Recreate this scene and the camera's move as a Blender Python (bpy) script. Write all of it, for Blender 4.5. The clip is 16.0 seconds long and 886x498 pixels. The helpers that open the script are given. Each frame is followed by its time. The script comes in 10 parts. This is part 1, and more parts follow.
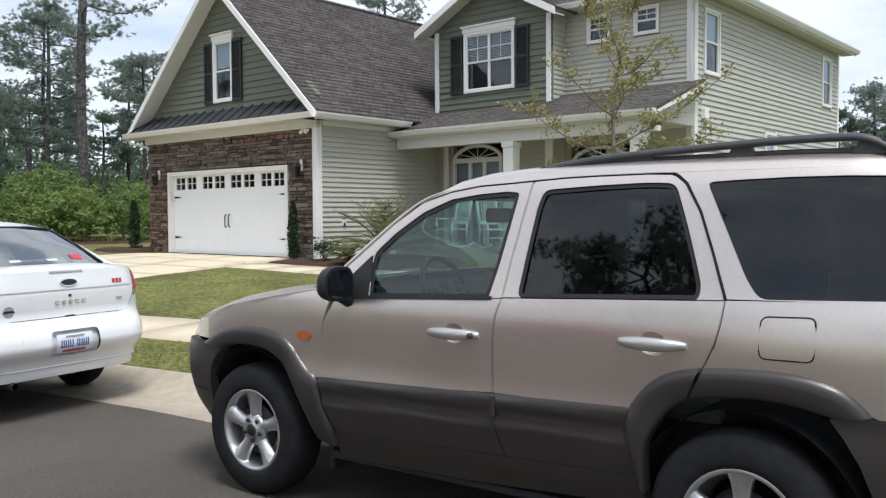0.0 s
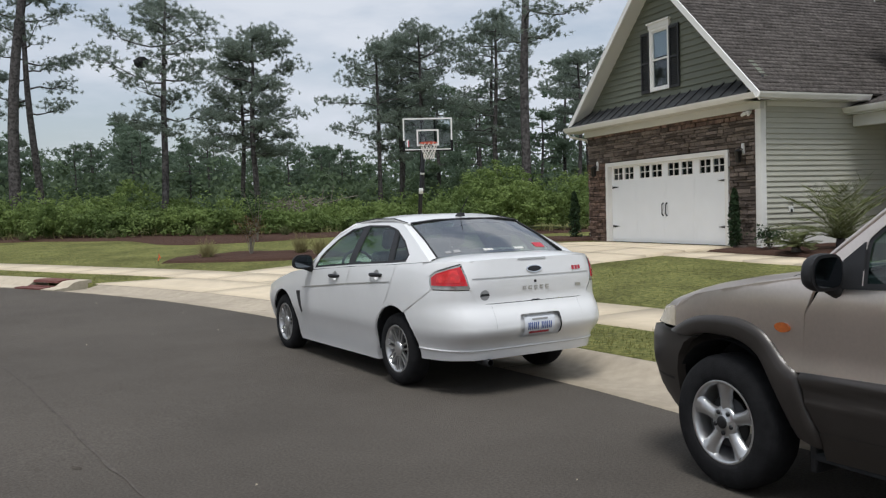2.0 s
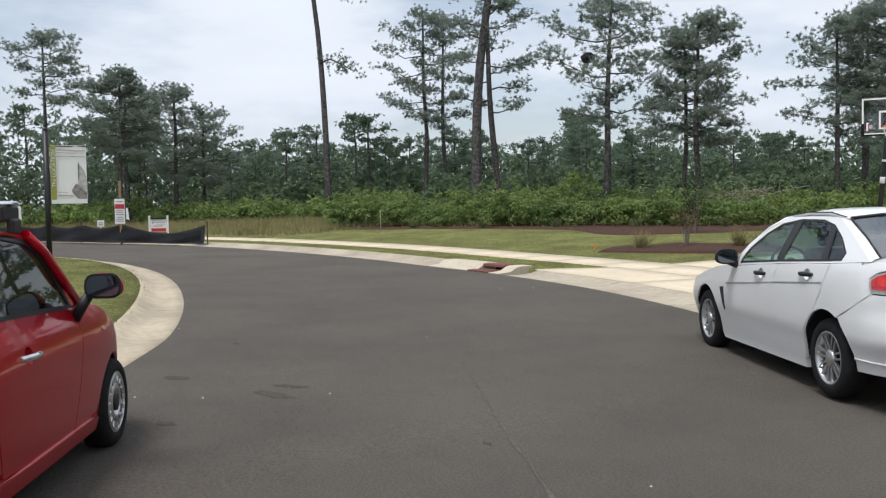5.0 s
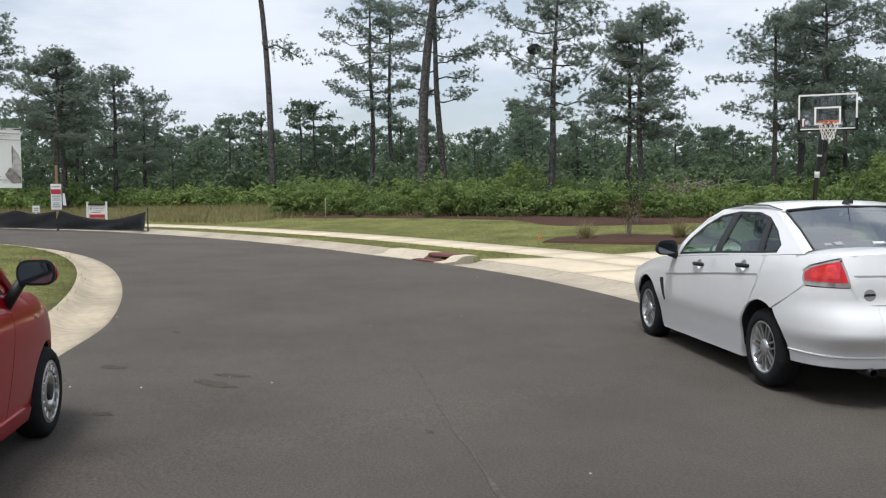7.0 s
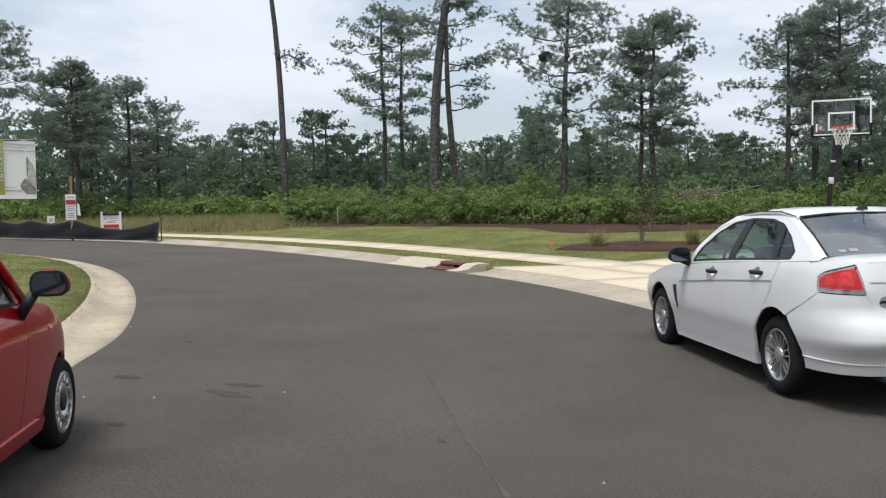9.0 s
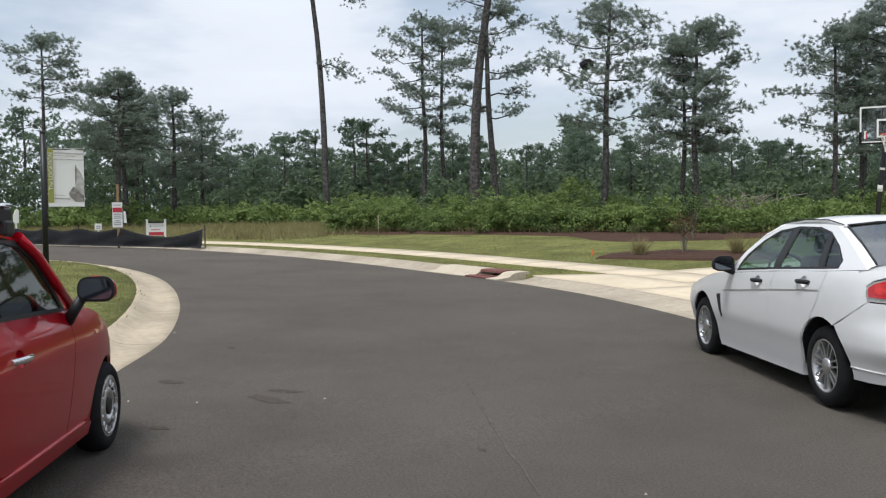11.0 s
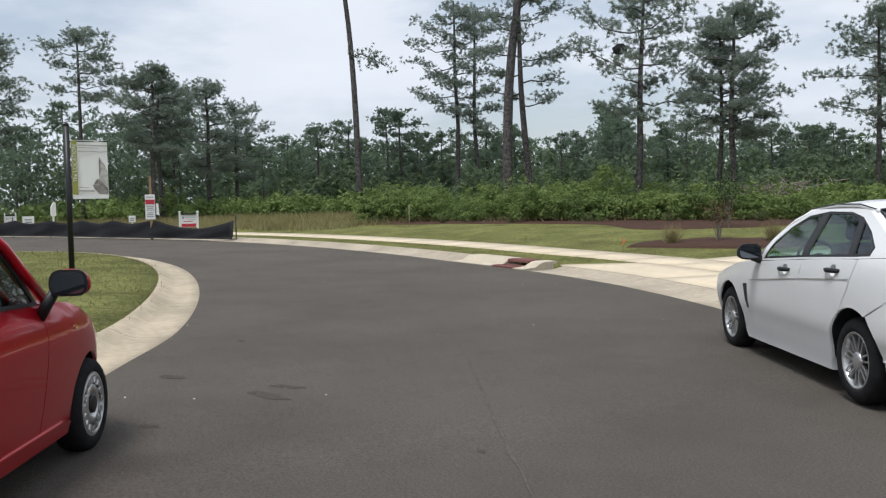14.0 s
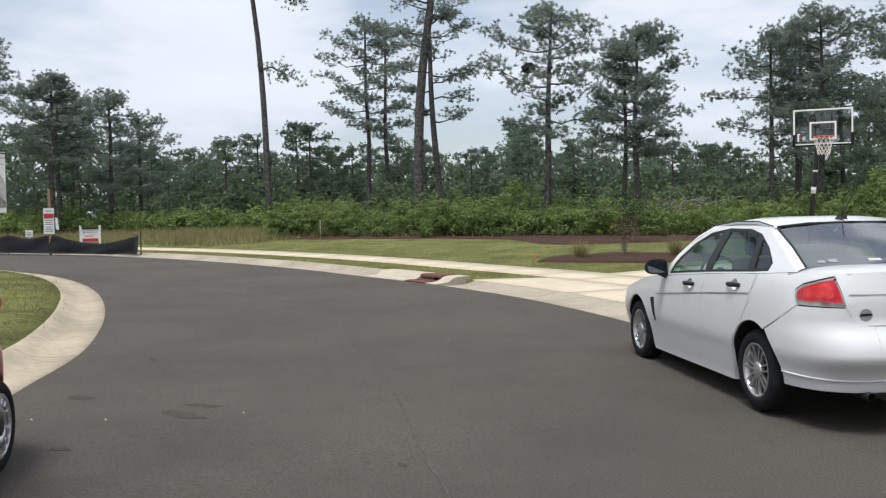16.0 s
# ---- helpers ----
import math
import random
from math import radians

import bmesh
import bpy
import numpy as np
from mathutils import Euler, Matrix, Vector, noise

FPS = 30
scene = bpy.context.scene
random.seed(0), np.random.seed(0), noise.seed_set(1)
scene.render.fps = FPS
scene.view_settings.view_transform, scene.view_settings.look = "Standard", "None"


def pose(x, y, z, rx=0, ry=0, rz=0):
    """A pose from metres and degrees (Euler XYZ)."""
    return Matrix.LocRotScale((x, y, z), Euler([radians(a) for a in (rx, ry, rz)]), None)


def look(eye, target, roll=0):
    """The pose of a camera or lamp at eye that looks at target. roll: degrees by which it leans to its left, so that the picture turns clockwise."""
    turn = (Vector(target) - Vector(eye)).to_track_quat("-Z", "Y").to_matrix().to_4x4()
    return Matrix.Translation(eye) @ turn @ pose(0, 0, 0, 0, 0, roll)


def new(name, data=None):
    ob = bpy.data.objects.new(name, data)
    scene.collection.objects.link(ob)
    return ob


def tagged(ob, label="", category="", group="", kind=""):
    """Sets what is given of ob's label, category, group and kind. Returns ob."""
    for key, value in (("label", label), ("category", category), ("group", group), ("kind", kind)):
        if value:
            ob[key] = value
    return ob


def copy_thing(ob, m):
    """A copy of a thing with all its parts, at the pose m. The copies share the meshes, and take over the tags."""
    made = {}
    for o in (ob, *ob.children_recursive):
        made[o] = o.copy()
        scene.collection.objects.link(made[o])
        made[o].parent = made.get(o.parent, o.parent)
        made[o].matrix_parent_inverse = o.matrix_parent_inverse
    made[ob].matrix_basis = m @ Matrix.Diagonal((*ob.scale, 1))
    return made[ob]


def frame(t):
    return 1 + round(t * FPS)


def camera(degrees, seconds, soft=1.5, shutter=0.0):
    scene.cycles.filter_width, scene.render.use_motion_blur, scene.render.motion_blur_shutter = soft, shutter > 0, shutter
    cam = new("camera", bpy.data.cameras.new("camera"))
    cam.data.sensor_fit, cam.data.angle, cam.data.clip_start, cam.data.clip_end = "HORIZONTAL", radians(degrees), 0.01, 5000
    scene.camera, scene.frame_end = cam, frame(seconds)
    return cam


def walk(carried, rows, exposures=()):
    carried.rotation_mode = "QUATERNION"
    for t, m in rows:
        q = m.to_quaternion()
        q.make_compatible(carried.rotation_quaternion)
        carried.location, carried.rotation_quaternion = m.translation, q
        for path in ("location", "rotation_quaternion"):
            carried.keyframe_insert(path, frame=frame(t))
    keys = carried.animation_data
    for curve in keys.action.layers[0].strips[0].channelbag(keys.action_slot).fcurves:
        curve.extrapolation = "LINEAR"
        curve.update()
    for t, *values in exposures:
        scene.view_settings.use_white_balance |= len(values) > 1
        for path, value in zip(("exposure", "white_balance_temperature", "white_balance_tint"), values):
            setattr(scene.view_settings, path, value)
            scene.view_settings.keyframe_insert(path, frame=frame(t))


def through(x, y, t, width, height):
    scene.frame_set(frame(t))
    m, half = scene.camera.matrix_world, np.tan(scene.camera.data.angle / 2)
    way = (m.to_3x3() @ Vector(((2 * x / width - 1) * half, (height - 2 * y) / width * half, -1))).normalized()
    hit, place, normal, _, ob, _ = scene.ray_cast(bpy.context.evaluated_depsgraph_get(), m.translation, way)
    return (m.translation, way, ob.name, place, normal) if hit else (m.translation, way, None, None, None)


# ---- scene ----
cam = camera(54.00, 16.0, soft=1.25)
PATH = [
    (0.0, (0.642, 0.055, 1.508), (0.442, 4.047, 1.357), -0.35),
    (0.5, (0.590, 0.064, 1.509), (0.020, 4.021, 1.369), -0.78),
    (1.0, (0.544, 0.060, 1.511), (-0.499, 3.919, 1.379), -1.14),
    (1.5, (0.467, 0.050, 1.509), (-1.128, 3.715, 1.372), -1.44),
    (2.0, (0.431, 0.039, 1.500), (-1.604, 3.478, 1.332), -1.62),
    (2.5, (0.430, 0.091, 1.499), (-2.057, 3.220, 1.329), -1.46),
    (3.0, (0.445, 0.205, 1.503), (-2.510, 2.897, 1.351), -0.62),
    (3.5, (0.464, 0.267, 1.503), (-2.855, 2.495, 1.361), -0.56),
    (3.7, (0.469, 0.274, 1.503), (-2.950, 2.346, 1.376), -0.63),
    (5.8, (0.484, 0.323, 1.508), (-2.945, 2.373, 1.322), -1.28),
    (6.0, (0.482, 0.325, 1.505), (-2.907, 2.441, 1.310), -1.22),
    (6.5, (0.479, 0.325, 1.502), (-2.836, 2.553, 1.279), -0.82),
    (7.0, (0.482, 0.320, 1.502), (-2.817, 2.572, 1.286), -0.47),
    (7.5, (0.492, 0.310, 1.508), (-2.820, 2.547, 1.339), -0.48),
    (8.0, (0.484, 0.326, 1.508), (-2.842, 2.542, 1.354), -0.75),
    (8.5, (0.483, 0.330, 1.506), (-2.841, 2.548, 1.333), -0.83),
    (9.0, (0.479, 0.332, 1.507), (-2.853, 2.537, 1.328), -0.82),
    (9.5, (0.477, 0.323, 1.507), (-2.885, 2.485, 1.338), -0.63),
    (12.0, (0.462, 0.364, 1.499), (-3.005, 2.355, 1.389), -1.56),
    (12.5, (0.343, 0.393, 1.504), (-3.131, 2.374, 1.434), -2.88),
    (13.0, (0.262, 0.459, 1.497), (-3.257, 2.357, 1.399), -3.67),
    (13.5, (0.284, 0.619, 1.490), (-3.273, 2.441, 1.326), -2.21),
    (14.0, (0.314, 0.725, 1.483), (-3.201, 2.625, 1.300), -1.23),
    (14.5, (0.332, 0.737, 1.491), (-3.116, 2.757, 1.323), -1.35),
    (15.0, (0.328, 0.686, 1.492), (-3.040, 2.835, 1.295), -1.62),
    (15.5, (0.339, 0.661, 1.495), (-2.980, 2.887, 1.313), -1.44),
    (16.0, (0.344, 0.628, 1.498), (-2.958, 2.883, 1.374), -1.10),
]
walk(cam, [(t, look(eye, aim, roll)) for t, eye, aim, roll in PATH], [(t, stops, 6150 if t < 1 else 6300, 9) for t, stops in ((0.0, 0.51), (0.5, 0.43), (1.0, 0.32), (1.5, 0.21), (2.0, 0.00), (2.5, 0.14), (3.5, 0.25), (7.0, 0.30), (9.5, 0.27), (12.5, 0.23), (13.5, 0.15), (14.5, 0.28), (16.0, 0.27))])

# ---- light: bright overcast sky with a thin sun behind the cloud ----
world = bpy.data.worlds.new("overcast_sky")
scene.world = world
world.use_nodes = True
wt = world.node_tree
wt.nodes.clear()
w_out = wt.nodes.new("ShaderNodeOutputWorld")
w_bg = wt.nodes.new("ShaderNodeBackground")
w_sky = wt.nodes.new("ShaderNodeTexSky")
w_sky.sky_type = "NISHITA"
w_sky.sun_disc = False
w_sky.sun_elevation = radians(64)
w_sky.sun_rotation = radians(158)
w_sky.air_density = 1.2
w_sky.dust_density = 2.0
w_co = wt.nodes.new("ShaderNodeTexCoord")
w_map = wt.nodes.new("ShaderNodeMapping")
w_map.inputs["Scale"].default_value = (1.0, 1.0, 3.6)
w_no = wt.nodes.new("ShaderNodeTexNoise")
w_no.inputs["Scale"].default_value = 2.3
w_no.inputs["Detail"].default_value = 7
w_no.inputs["Roughness"].default_value = 0.55
w_ra = wt.nodes.new("ShaderNodeValToRGB")
w_ra.color_ramp.elements[0].position = 0.36
w_ra.color_ramp.elements[0].color = (0.45, 0.45, 0.45, 1)
w_ra.color_ramp.elements[1].position = 0.54
w_ra.color_ramp.elements[1].color = (1, 1, 1, 1)
w_cl = wt.nodes.new("ShaderNodeValToRGB")
w_cl.color_ramp.elements[0].position = 0.35
w_cl.color_ramp.elements[0].color = (5.95, 6.25, 6.95, 1)
w_cl.color_ramp.elements[1].position = 0.72
w_cl.color_ramp.elements[1].color = (7.0, 7.3, 7.8, 1)
w_mx = wt.nodes.new("ShaderNodeMix")
w_mx.data_type = "RGBA"
wt.links.new(w_co.outputs["Generated"], w_map.inputs["Vector"])
wt.links.new(w_map.outputs["Vector"], w_no.inputs["Vector"])
wt.links.new(w_no.outputs["Fac"], w_ra.inputs["Fac"])
wt.links.new(w_no.outputs["Fac"], w_cl.inputs["Fac"])
wt.links.new(w_ra.outputs["Color"], w_mx.inputs["Factor"])
wt.links.new(w_sky.outputs["Color"], w_mx.inputs["A"])
wt.links.new(w_cl.outputs["Color"], w_mx.inputs["B"])
wt.links.new(w_mx.outputs["Result"], w_bg.inputs["Color"])
wt.links.new(w_bg.outputs["Background"], w_out.inputs["Surface"])
w_bg.inputs["Strength"].default_value = 0.107

sun = new("sun", bpy.data.lights.new("sun", "SUN"))
sun.data.energy = 2.65
sun.data.angle = radians(20)
sun.data.color = (1.0, 0.985, 0.96)
sun.matrix_world = look((0, 0, 0), (-0.16, 0.34, -0.90))
scene.view_settings.exposure = 0.0


# ---- materials ----
def principled(name, color, rough=0.6, metal=0.0, coat=0.0, spec=0.5, var=0.12, scale=6.0, bump=0.0, bump_scale=40.0, var_mode="noise", dark=None, stain=0.0, stain_scale=0.6, rand=0.0):
    """A node material: base colour varied at two scales, grain bump, optional stains and change from piece to piece."""
    m = bpy.data.materials.new(name)
    m.use_nodes = True
    t = m.node_tree
    b = t.nodes["Principled BSDF"]
    b.inputs["Roughness"].default_value = rough
    b.inputs["Metallic"].default_value = metal
    b.inputs["Coat Weight"].default_value = coat
    b.inputs["Coat Roughness"].default_value = 0.04
    b.inputs["Specular IOR Level"].default_value = spec
    co = t.nodes.new("ShaderNodeTexCoord")
    n1 = t.nodes.new("ShaderNodeTexNoise")
    n1.inputs["Scale"].default_value = scale
    n1.inputs["Detail"].default_value = 6
    t.links.new(co.outputs["Object"], n1.inputs["Vector"])
    r1 = t.nodes.new("ShaderNodeValToRGB")
    lo = [c * (1 - var) for c in (dark or color)]
    hi = [min(1, c * (1 + var)) for c in color]
    r1.color_ramp.elements[0].color = (*lo, 1)
    r1.color_ramp.elements[1].color = (*hi, 1)
    r1.color_ramp.elements[0].position = 0.3
    r1.color_ramp.elements[1].position = 0.7
    t.links.new(n1.outputs["Fac"], r1.inputs["Fac"])
    last = r1.outputs["Color"]
    if stain:
        n2 = t.nodes.new("ShaderNodeTexNoise")
        n2.inputs["Scale"].default_value = stain_scale
        n2.inputs["Detail"].default_value = 8
        n2.inputs["Roughness"].default_value = 0.65
        t.links.new(co.outputs["Object"], n2.inputs["Vector"])
        r2 = t.nodes.new("ShaderNodeValToRGB")
        r2.color_ramp.elements[0].position = 0.35
        r2.color_ramp.elements[0].color = (1 - stain,) * 3 + (1,)
        r2.color_ramp.elements[1].position = 0.62
        r2.color_ramp.elements[1].color = (1, 1, 1, 1)
        t.links.new(n2.outputs["Fac"], r2.inputs["Fac"])
        mm = t.nodes.new("ShaderNodeMix")
        mm.data_type, mm.blend_type = "RGBA", "MULTIPLY"
        mm.inputs["Factor"].default_value = 1
        t.links.new(last, mm.inputs["A"])
        t.links.new(r2.outputs["Color"], mm.inputs["B"])
        last = mm.outputs["Result"]
    if rand:
        if var_mode == "island":
            src = t.nodes.new("ShaderNodeNewGeometry").outputs["Random Per Island"]
        else:
            src = t.nodes.new("ShaderNodeObjectInfo").outputs["Random"]
        mr = t.nodes.new("ShaderNodeMapRange")
        mr.inputs["To Min"].default_value = 1 - rand
        mr.inputs["To Max"].default_value = 1 + rand
        t.links.new(src, mr.inputs["Value"])
        vm = t.nodes.new("ShaderNodeVectorMath")
        vm.operation = "SCALE"
        t.links.new(last, vm.inputs[0])
        t.links.new(mr.outputs["Result"], vm.inputs["Scale"])
        last = vm.outputs["Vector"]
    t.links.new(last, b.inputs["Base Color"])
    if bump:
        n3 = t.nodes.new("ShaderNodeTexNoise")
        n3.inputs["Scale"].default_value = bump_scale
        n3.inputs["Detail"].default_value = 5
        t.links.new(co.outputs["Object"], n3.inputs["Vector"])
        bp = t.nodes.new("ShaderNodeBump")
        bp.inputs["Strength"].default_value = bump
        bp.inputs["Distance"].default_value = 0.02
        t.links.new(n3.outputs["Fac"], bp.inputs["Height"])
        t.links.new(bp.outputs["Normal"], b.inputs["Normal"])
    return m


def leaf_material(name, low, high, rough=0.55, through=0.25, patch=0.85, size=0.9, each=0.42):
    """Foliage: hue changes from leaf to leaf and over the plant, some light comes through."""
    m = bpy.data.materials.new(name)
    m.use_nodes = True
    t = m.node_tree
    b = t.nodes["Principled BSDF"]
    b.inputs["Roughness"].default_value = rough
    b.inputs["Specular IOR Level"].default_value = 0.12
    ge = t.nodes.new("ShaderNodeNewGeometry")
    co = t.nodes.new("ShaderNodeTexCoord")
    no = t.nodes.new("ShaderNodeTexNoise")
    no.inputs["Scale"].default_value = size
    no.inputs["Detail"].default_value = 3
    t.links.new(co.outputs["Object"], no.inputs["Vector"])
    ad = t.nodes.new("ShaderNodeMath")
    ad.operation = "MULTIPLY_ADD"
    ad.inputs[1].default_value = each
    t.links.new(ge.outputs["Random Per Island"], ad.inputs[0])
    sc = t.nodes.new("ShaderNodeMath")
    sc.operation = "MULTIPLY"
    sc.inputs[1].default_value = patch
    t.links.new(no.outputs["Fac"], sc.inputs[0])
    mi = t.nodes.new("ShaderNodeMath")
    mi.operation = "SUBTRACT"
    mi.inputs[1].default_value = patch * 0.5 - 0.325 - (0.42 - each) * 0.5
    t.links.new(sc.outputs["Value"], mi.inputs[0])
    t.links.new(mi.outputs["Value"], ad.inputs[2])
    ra = t.nodes.new("ShaderNodeValToRGB")
    ra.color_ramp.elements[0].color = (*low, 1)
    ra.color_ramp.elements[1].color = (*high, 1)
    t.links.new(ad.outputs["Value"], ra.inputs["Fac"])
    t.links.new(ra.outputs["Color"], b.inputs["Base Color"])
    tr = t.nodes.new("ShaderNodeBsdfTranslucent")
    t.links.new(ra.outputs["Color"], tr.inputs["Color"])
    ms = t.nodes.new("ShaderNodeMixShader")
    ms.inputs["Fac"].default_value = through
    t.links.new(b.outputs["BSDF"], ms.inputs[1])
    t.links.new(tr.outputs["BSDF"], ms.inputs[2])
    t.links.new(ms.outputs["Shader"], t.nodes["Material Output"].inputs["Surface"])
    return m


def glass_material(name, tint, clear, gloss=0.06):
    """A thin pane: a share of straight-through light in the tint, and a mirror gloss by Fresnel."""
    m = bpy.data.materials.new(name)
    m.use_nodes = True
    t = m.node_tree
    t.nodes.remove(t.nodes["Principled BSDF"])
    tr = t.nodes.new("ShaderNodeBsdfTransparent")
    tr.inputs["Color"].default_value = (*[c * clear for c in tint], 1)
    gl = t.nodes.new("ShaderNodeBsdfGlossy")
    gl.inputs["Roughness"].default_value = 0.015
    lw = t.nodes.new("ShaderNodeLayerWeight")
    lw.inputs["Blend"].default_value = 0.5
    pw = t.nodes.new("ShaderNodeMath")
    pw.operation = "POWER"
    pw.inputs[1].default_value = 4.5
    t.links.new(lw.outputs["Facing"], pw.inputs[0])
    fr = t.nodes.new("ShaderNodeMath")
    fr.operation = "MULTIPLY_ADD"
    fr.inputs[1].default_value = 1 - gloss
    fr.inputs[2].default_value = gloss
    t.links.new(pw.outputs["Value"], fr.inputs[0])
    ms = t.nodes.new("ShaderNodeMixShader")
    t.links.new(fr.outputs["Value"], ms.inputs["Fac"])
    t.links.new(tr.outputs["BSDF"], ms.inputs[1])
    t.links.new(gl.outputs["BSDF"], ms.inputs[2])
    t.links.new(ms.outputs["Shader"], t.nodes["Material Output"].inputs["Surface"])
    return m


M = {}
M["road_stain"] = principled("oily_asphalt", (0.076, 0.066, 0.056), 0.95, var=0.3, scale=30, bump=0.3, bump_scale=160, spec=0.05)
M["road_seam"] = principled("seam_asphalt", (0.088, 0.077, 0.066), 0.9, var=0.30, scale=14, bump=0.4, bump_scale=120, spec=0.25)
M["asphalt"] = principled("asphalt", (0.1075, 0.0935, 0.0790), 0.9, var=0.30, scale=60, bump=0.8, bump_scale=150, stain=0.24, stain_scale=0.45, spec=0.25)
M["concrete"] = principled("concrete", (0.410, 0.350, 0.268), 0.88, var=0.10, scale=9, bump=0.2, bump_scale=90, stain=0.28, stain_scale=0.7, rand=0.05, spec=0.3)
M["concrete_worn"] = principled("worn_concrete", (0.460, 0.385, 0.280), 0.9, var=0.10, scale=9, bump=0.2, bump_scale=90, stain=0.30, stain_scale=0.8, rand=0.06, spec=0.3)
M["concrete_drive"] = principled("pale_concrete", (0.60, 0.505, 0.37), 0.88, var=0.06, scale=5, bump=0.1, bump_scale=90, stain=0.10, stain_scale=0.5, rand=0.03, spec=0.3)
M["lawn"] = principled("mown_lawn", (0.195, 0.192, 0.066), 0.95, var=0.36, scale=14, bump=0.9, bump_scale=70, dark=(0.110, 0.128, 0.042), stain=0.46, stain_scale=0.8, spec=0.1)
M["field"] = principled("rough_field", (0.16, 0.16, 0.06), 0.95, var=0.35, scale=3, bump=0.9, bump_scale=14, dark=(0.09, 0.11, 0.035), stain=0.3, stain_scale=0.3, spec=0.1)
M["forest_floor"] = principled("forest_floor", (0.055, 0.052, 0.026), 0.97, var=0.35, scale=1.5, bump=0.8, bump_scale=8, spec=0.1)
M["mulch"] = principled("red_brown_mulch", (0.066, 0.037, 0.027), 0.95, var=0.5, scale=45, bump=1.0, bump_scale=60, spec=0.15)
M["siding"] = principled("sage_beige_vinyl", (0.445, 0.438, 0.375), 0.5, var=0.03, scale=2, rand=0.02, bump=0.04, bump_scale=30, spec=0.35)
M["siding_green"] = principled("dark_sage_vinyl", (0.138, 0.148, 0.112), 0.55, var=0.04, scale=2, rand=0.03, bump=0.04, bump_scale=30, spec=0.35)
M["white_trim"] = principled("white_trim_paint", (0.78, 0.77, 0.74), 0.45, var=0.02, scale=3, stain=0.05, stain_scale=1.0, spec=0.4)
M["soffit"] = principled("cream_soffit", (0.62, 0.62, 0.585), 0.5, var=0.02, scale=3, spec=0.35)
M["garage_door"] = principled("white_door_enamel", (0.83, 0.845, 0.86), 0.4, var=0.015, scale=2, spec=0.4)
M["stone"] = principled("ledge_stone", (0.185, 0.150, 0.128), 0.9, var=0.35, scale=9, bump=0.8, bump_scale=25, dark=(0.112, 0.092, 0.080), rand=0.5, spec=0.2)
M["stone_joint"] = principled("dark_mortar", (0.045, 0.036, 0.030), 0.95, var=0.2, scale=20, bump=0.3, spec=0.1)
M["shingle"] = principled("brown_shingle", (0.118, 0.105, 0.098), 0.92, var=0.32, scale=14, bump=0.6, bump_scale=60, dark=(0.085, 0.074, 0.068), var_mode="island", rand=0.20, stain=0.12, stain_scale=0.8, spec=0.15)
M["metal_roof"] = principled("dark_standing_seam", (0.045, 0.047, 0.050), 0.45, metal=0.3, var=0.1, scale=3, spec=0.4)
M["shutter"] = principled("charcoal_shutter", (0.028, 0.029, 0.031), 0.55, var=0.08, scale=8, spec=0.35)
M["black_metal"] = principled("black_metal", (0.014, 0.014, 0.015), 0.45, var=0.15, scale=12, spec=0.4)
M["dark_plastic"] = principled("dark_plastic", (0.016, 0.016, 0.017), 0.5, var=0.1, scale=20, bump=0.06, bump_scale=200, spec=0.35)
M["rubber"] = principled("tyre_rubber", (0.017, 0.017, 0.018), 0.85, var=0.25, scale=15, bump=0.15, bump_scale=90, spec=0.14)
M["interior"] = principled("grey_cloth", (0.15, 0.155, 0.155), 0.9, var=0.15, scale=18, bump=0.2, bump_scale=120, spec=0.15)
# near-black for dark parts; also paints shade behind windows, in cabin and inlet
M["interior_dark"] = principled("dark_parts_and_shade", (0.028, 0.029, 0.031), 0.85, var=0.2, scale=10, spec=0.2)
M["alloy"] = principled("silver_alloy", (0.58, 0.58, 0.58), 0.32, metal=0.85, var=0.08, scale=10, stain=0.15, stain_scale=4.0)
M["chrome"] = principled("chrome", (0.8, 0.8, 0.8), 0.1, metal=1.0, var=0.02)
M["silver_plastic"] = principled("silver_paint", (0.5, 0.49, 0.47), 0.3, metal=0.6, var=0.04, coat=0.4)
M["paint_white"] = principled("white_car_paint", (0.757, 0.755, 0.750), 0.28, coat=0.6, var=0.012, scale=3, stain=0.05, stain_scale=1.2)
M["paint_tan"] = principled("gold_beige_metallic", (0.68, 0.605, 0.552), 0.31, metal=0.86, coat=0.3, var=0.03, scale=60, stain=0.02, stain_scale=1.5)
M["cladding"] = principled("brown_grey_cladding", (0.0492, 0.0426, 0.0385), 0.42, metal=0.35, coat=0.2, var=0.06, scale=6, stain=0.1, stain_scale=2.0)
M["paint_red"] = principled("deep_red_car_paint", (0.46, 0.003, 0.014), 0.28, metal=0.5, spec=0.05, coat=0.7, var=0.02, scale=3)
M["red_lens"] = principled("red_lamp_lens", (0.52, 0.010, 0.018), 0.15, coat=0.6, var=0.08, scale=9)
M["lamp_glow_red"] = principled("bright_red_lens", (0.62, 0.030, 0.030), 0.18, coat=0.5, var=0.25, scale=25)
M["clear_lens"] = principled("pale_lamp_lens", (0.42, 0.41, 0.39), 0.16, metal=0.5, coat=0.6, var=0.15, scale=40)
M["old_lens"] = principled("yellowed_lamp_lens", (0.62, 0.54, 0.40), 0.25, coat=0.6, var=0.12, scale=30)
M["amber_lens"] = principled("amber_lens", (0.55, 0.14, 0.03), 0.15, coat=0.8, var=0.12, scale=60)
M["glass_car"] = glass_material("car_glass", (0.74, 1.0, 0.93), 0.66, 0.08)
M["glass_dark"] = glass_material("tinted_glass", (0.9, 0.95, 1.0), 0.13, 0.08)
M["glass_privacy"] = glass_material("privacy_glass", (0.85, 0.95, 1.0), 0.05, 0.062)
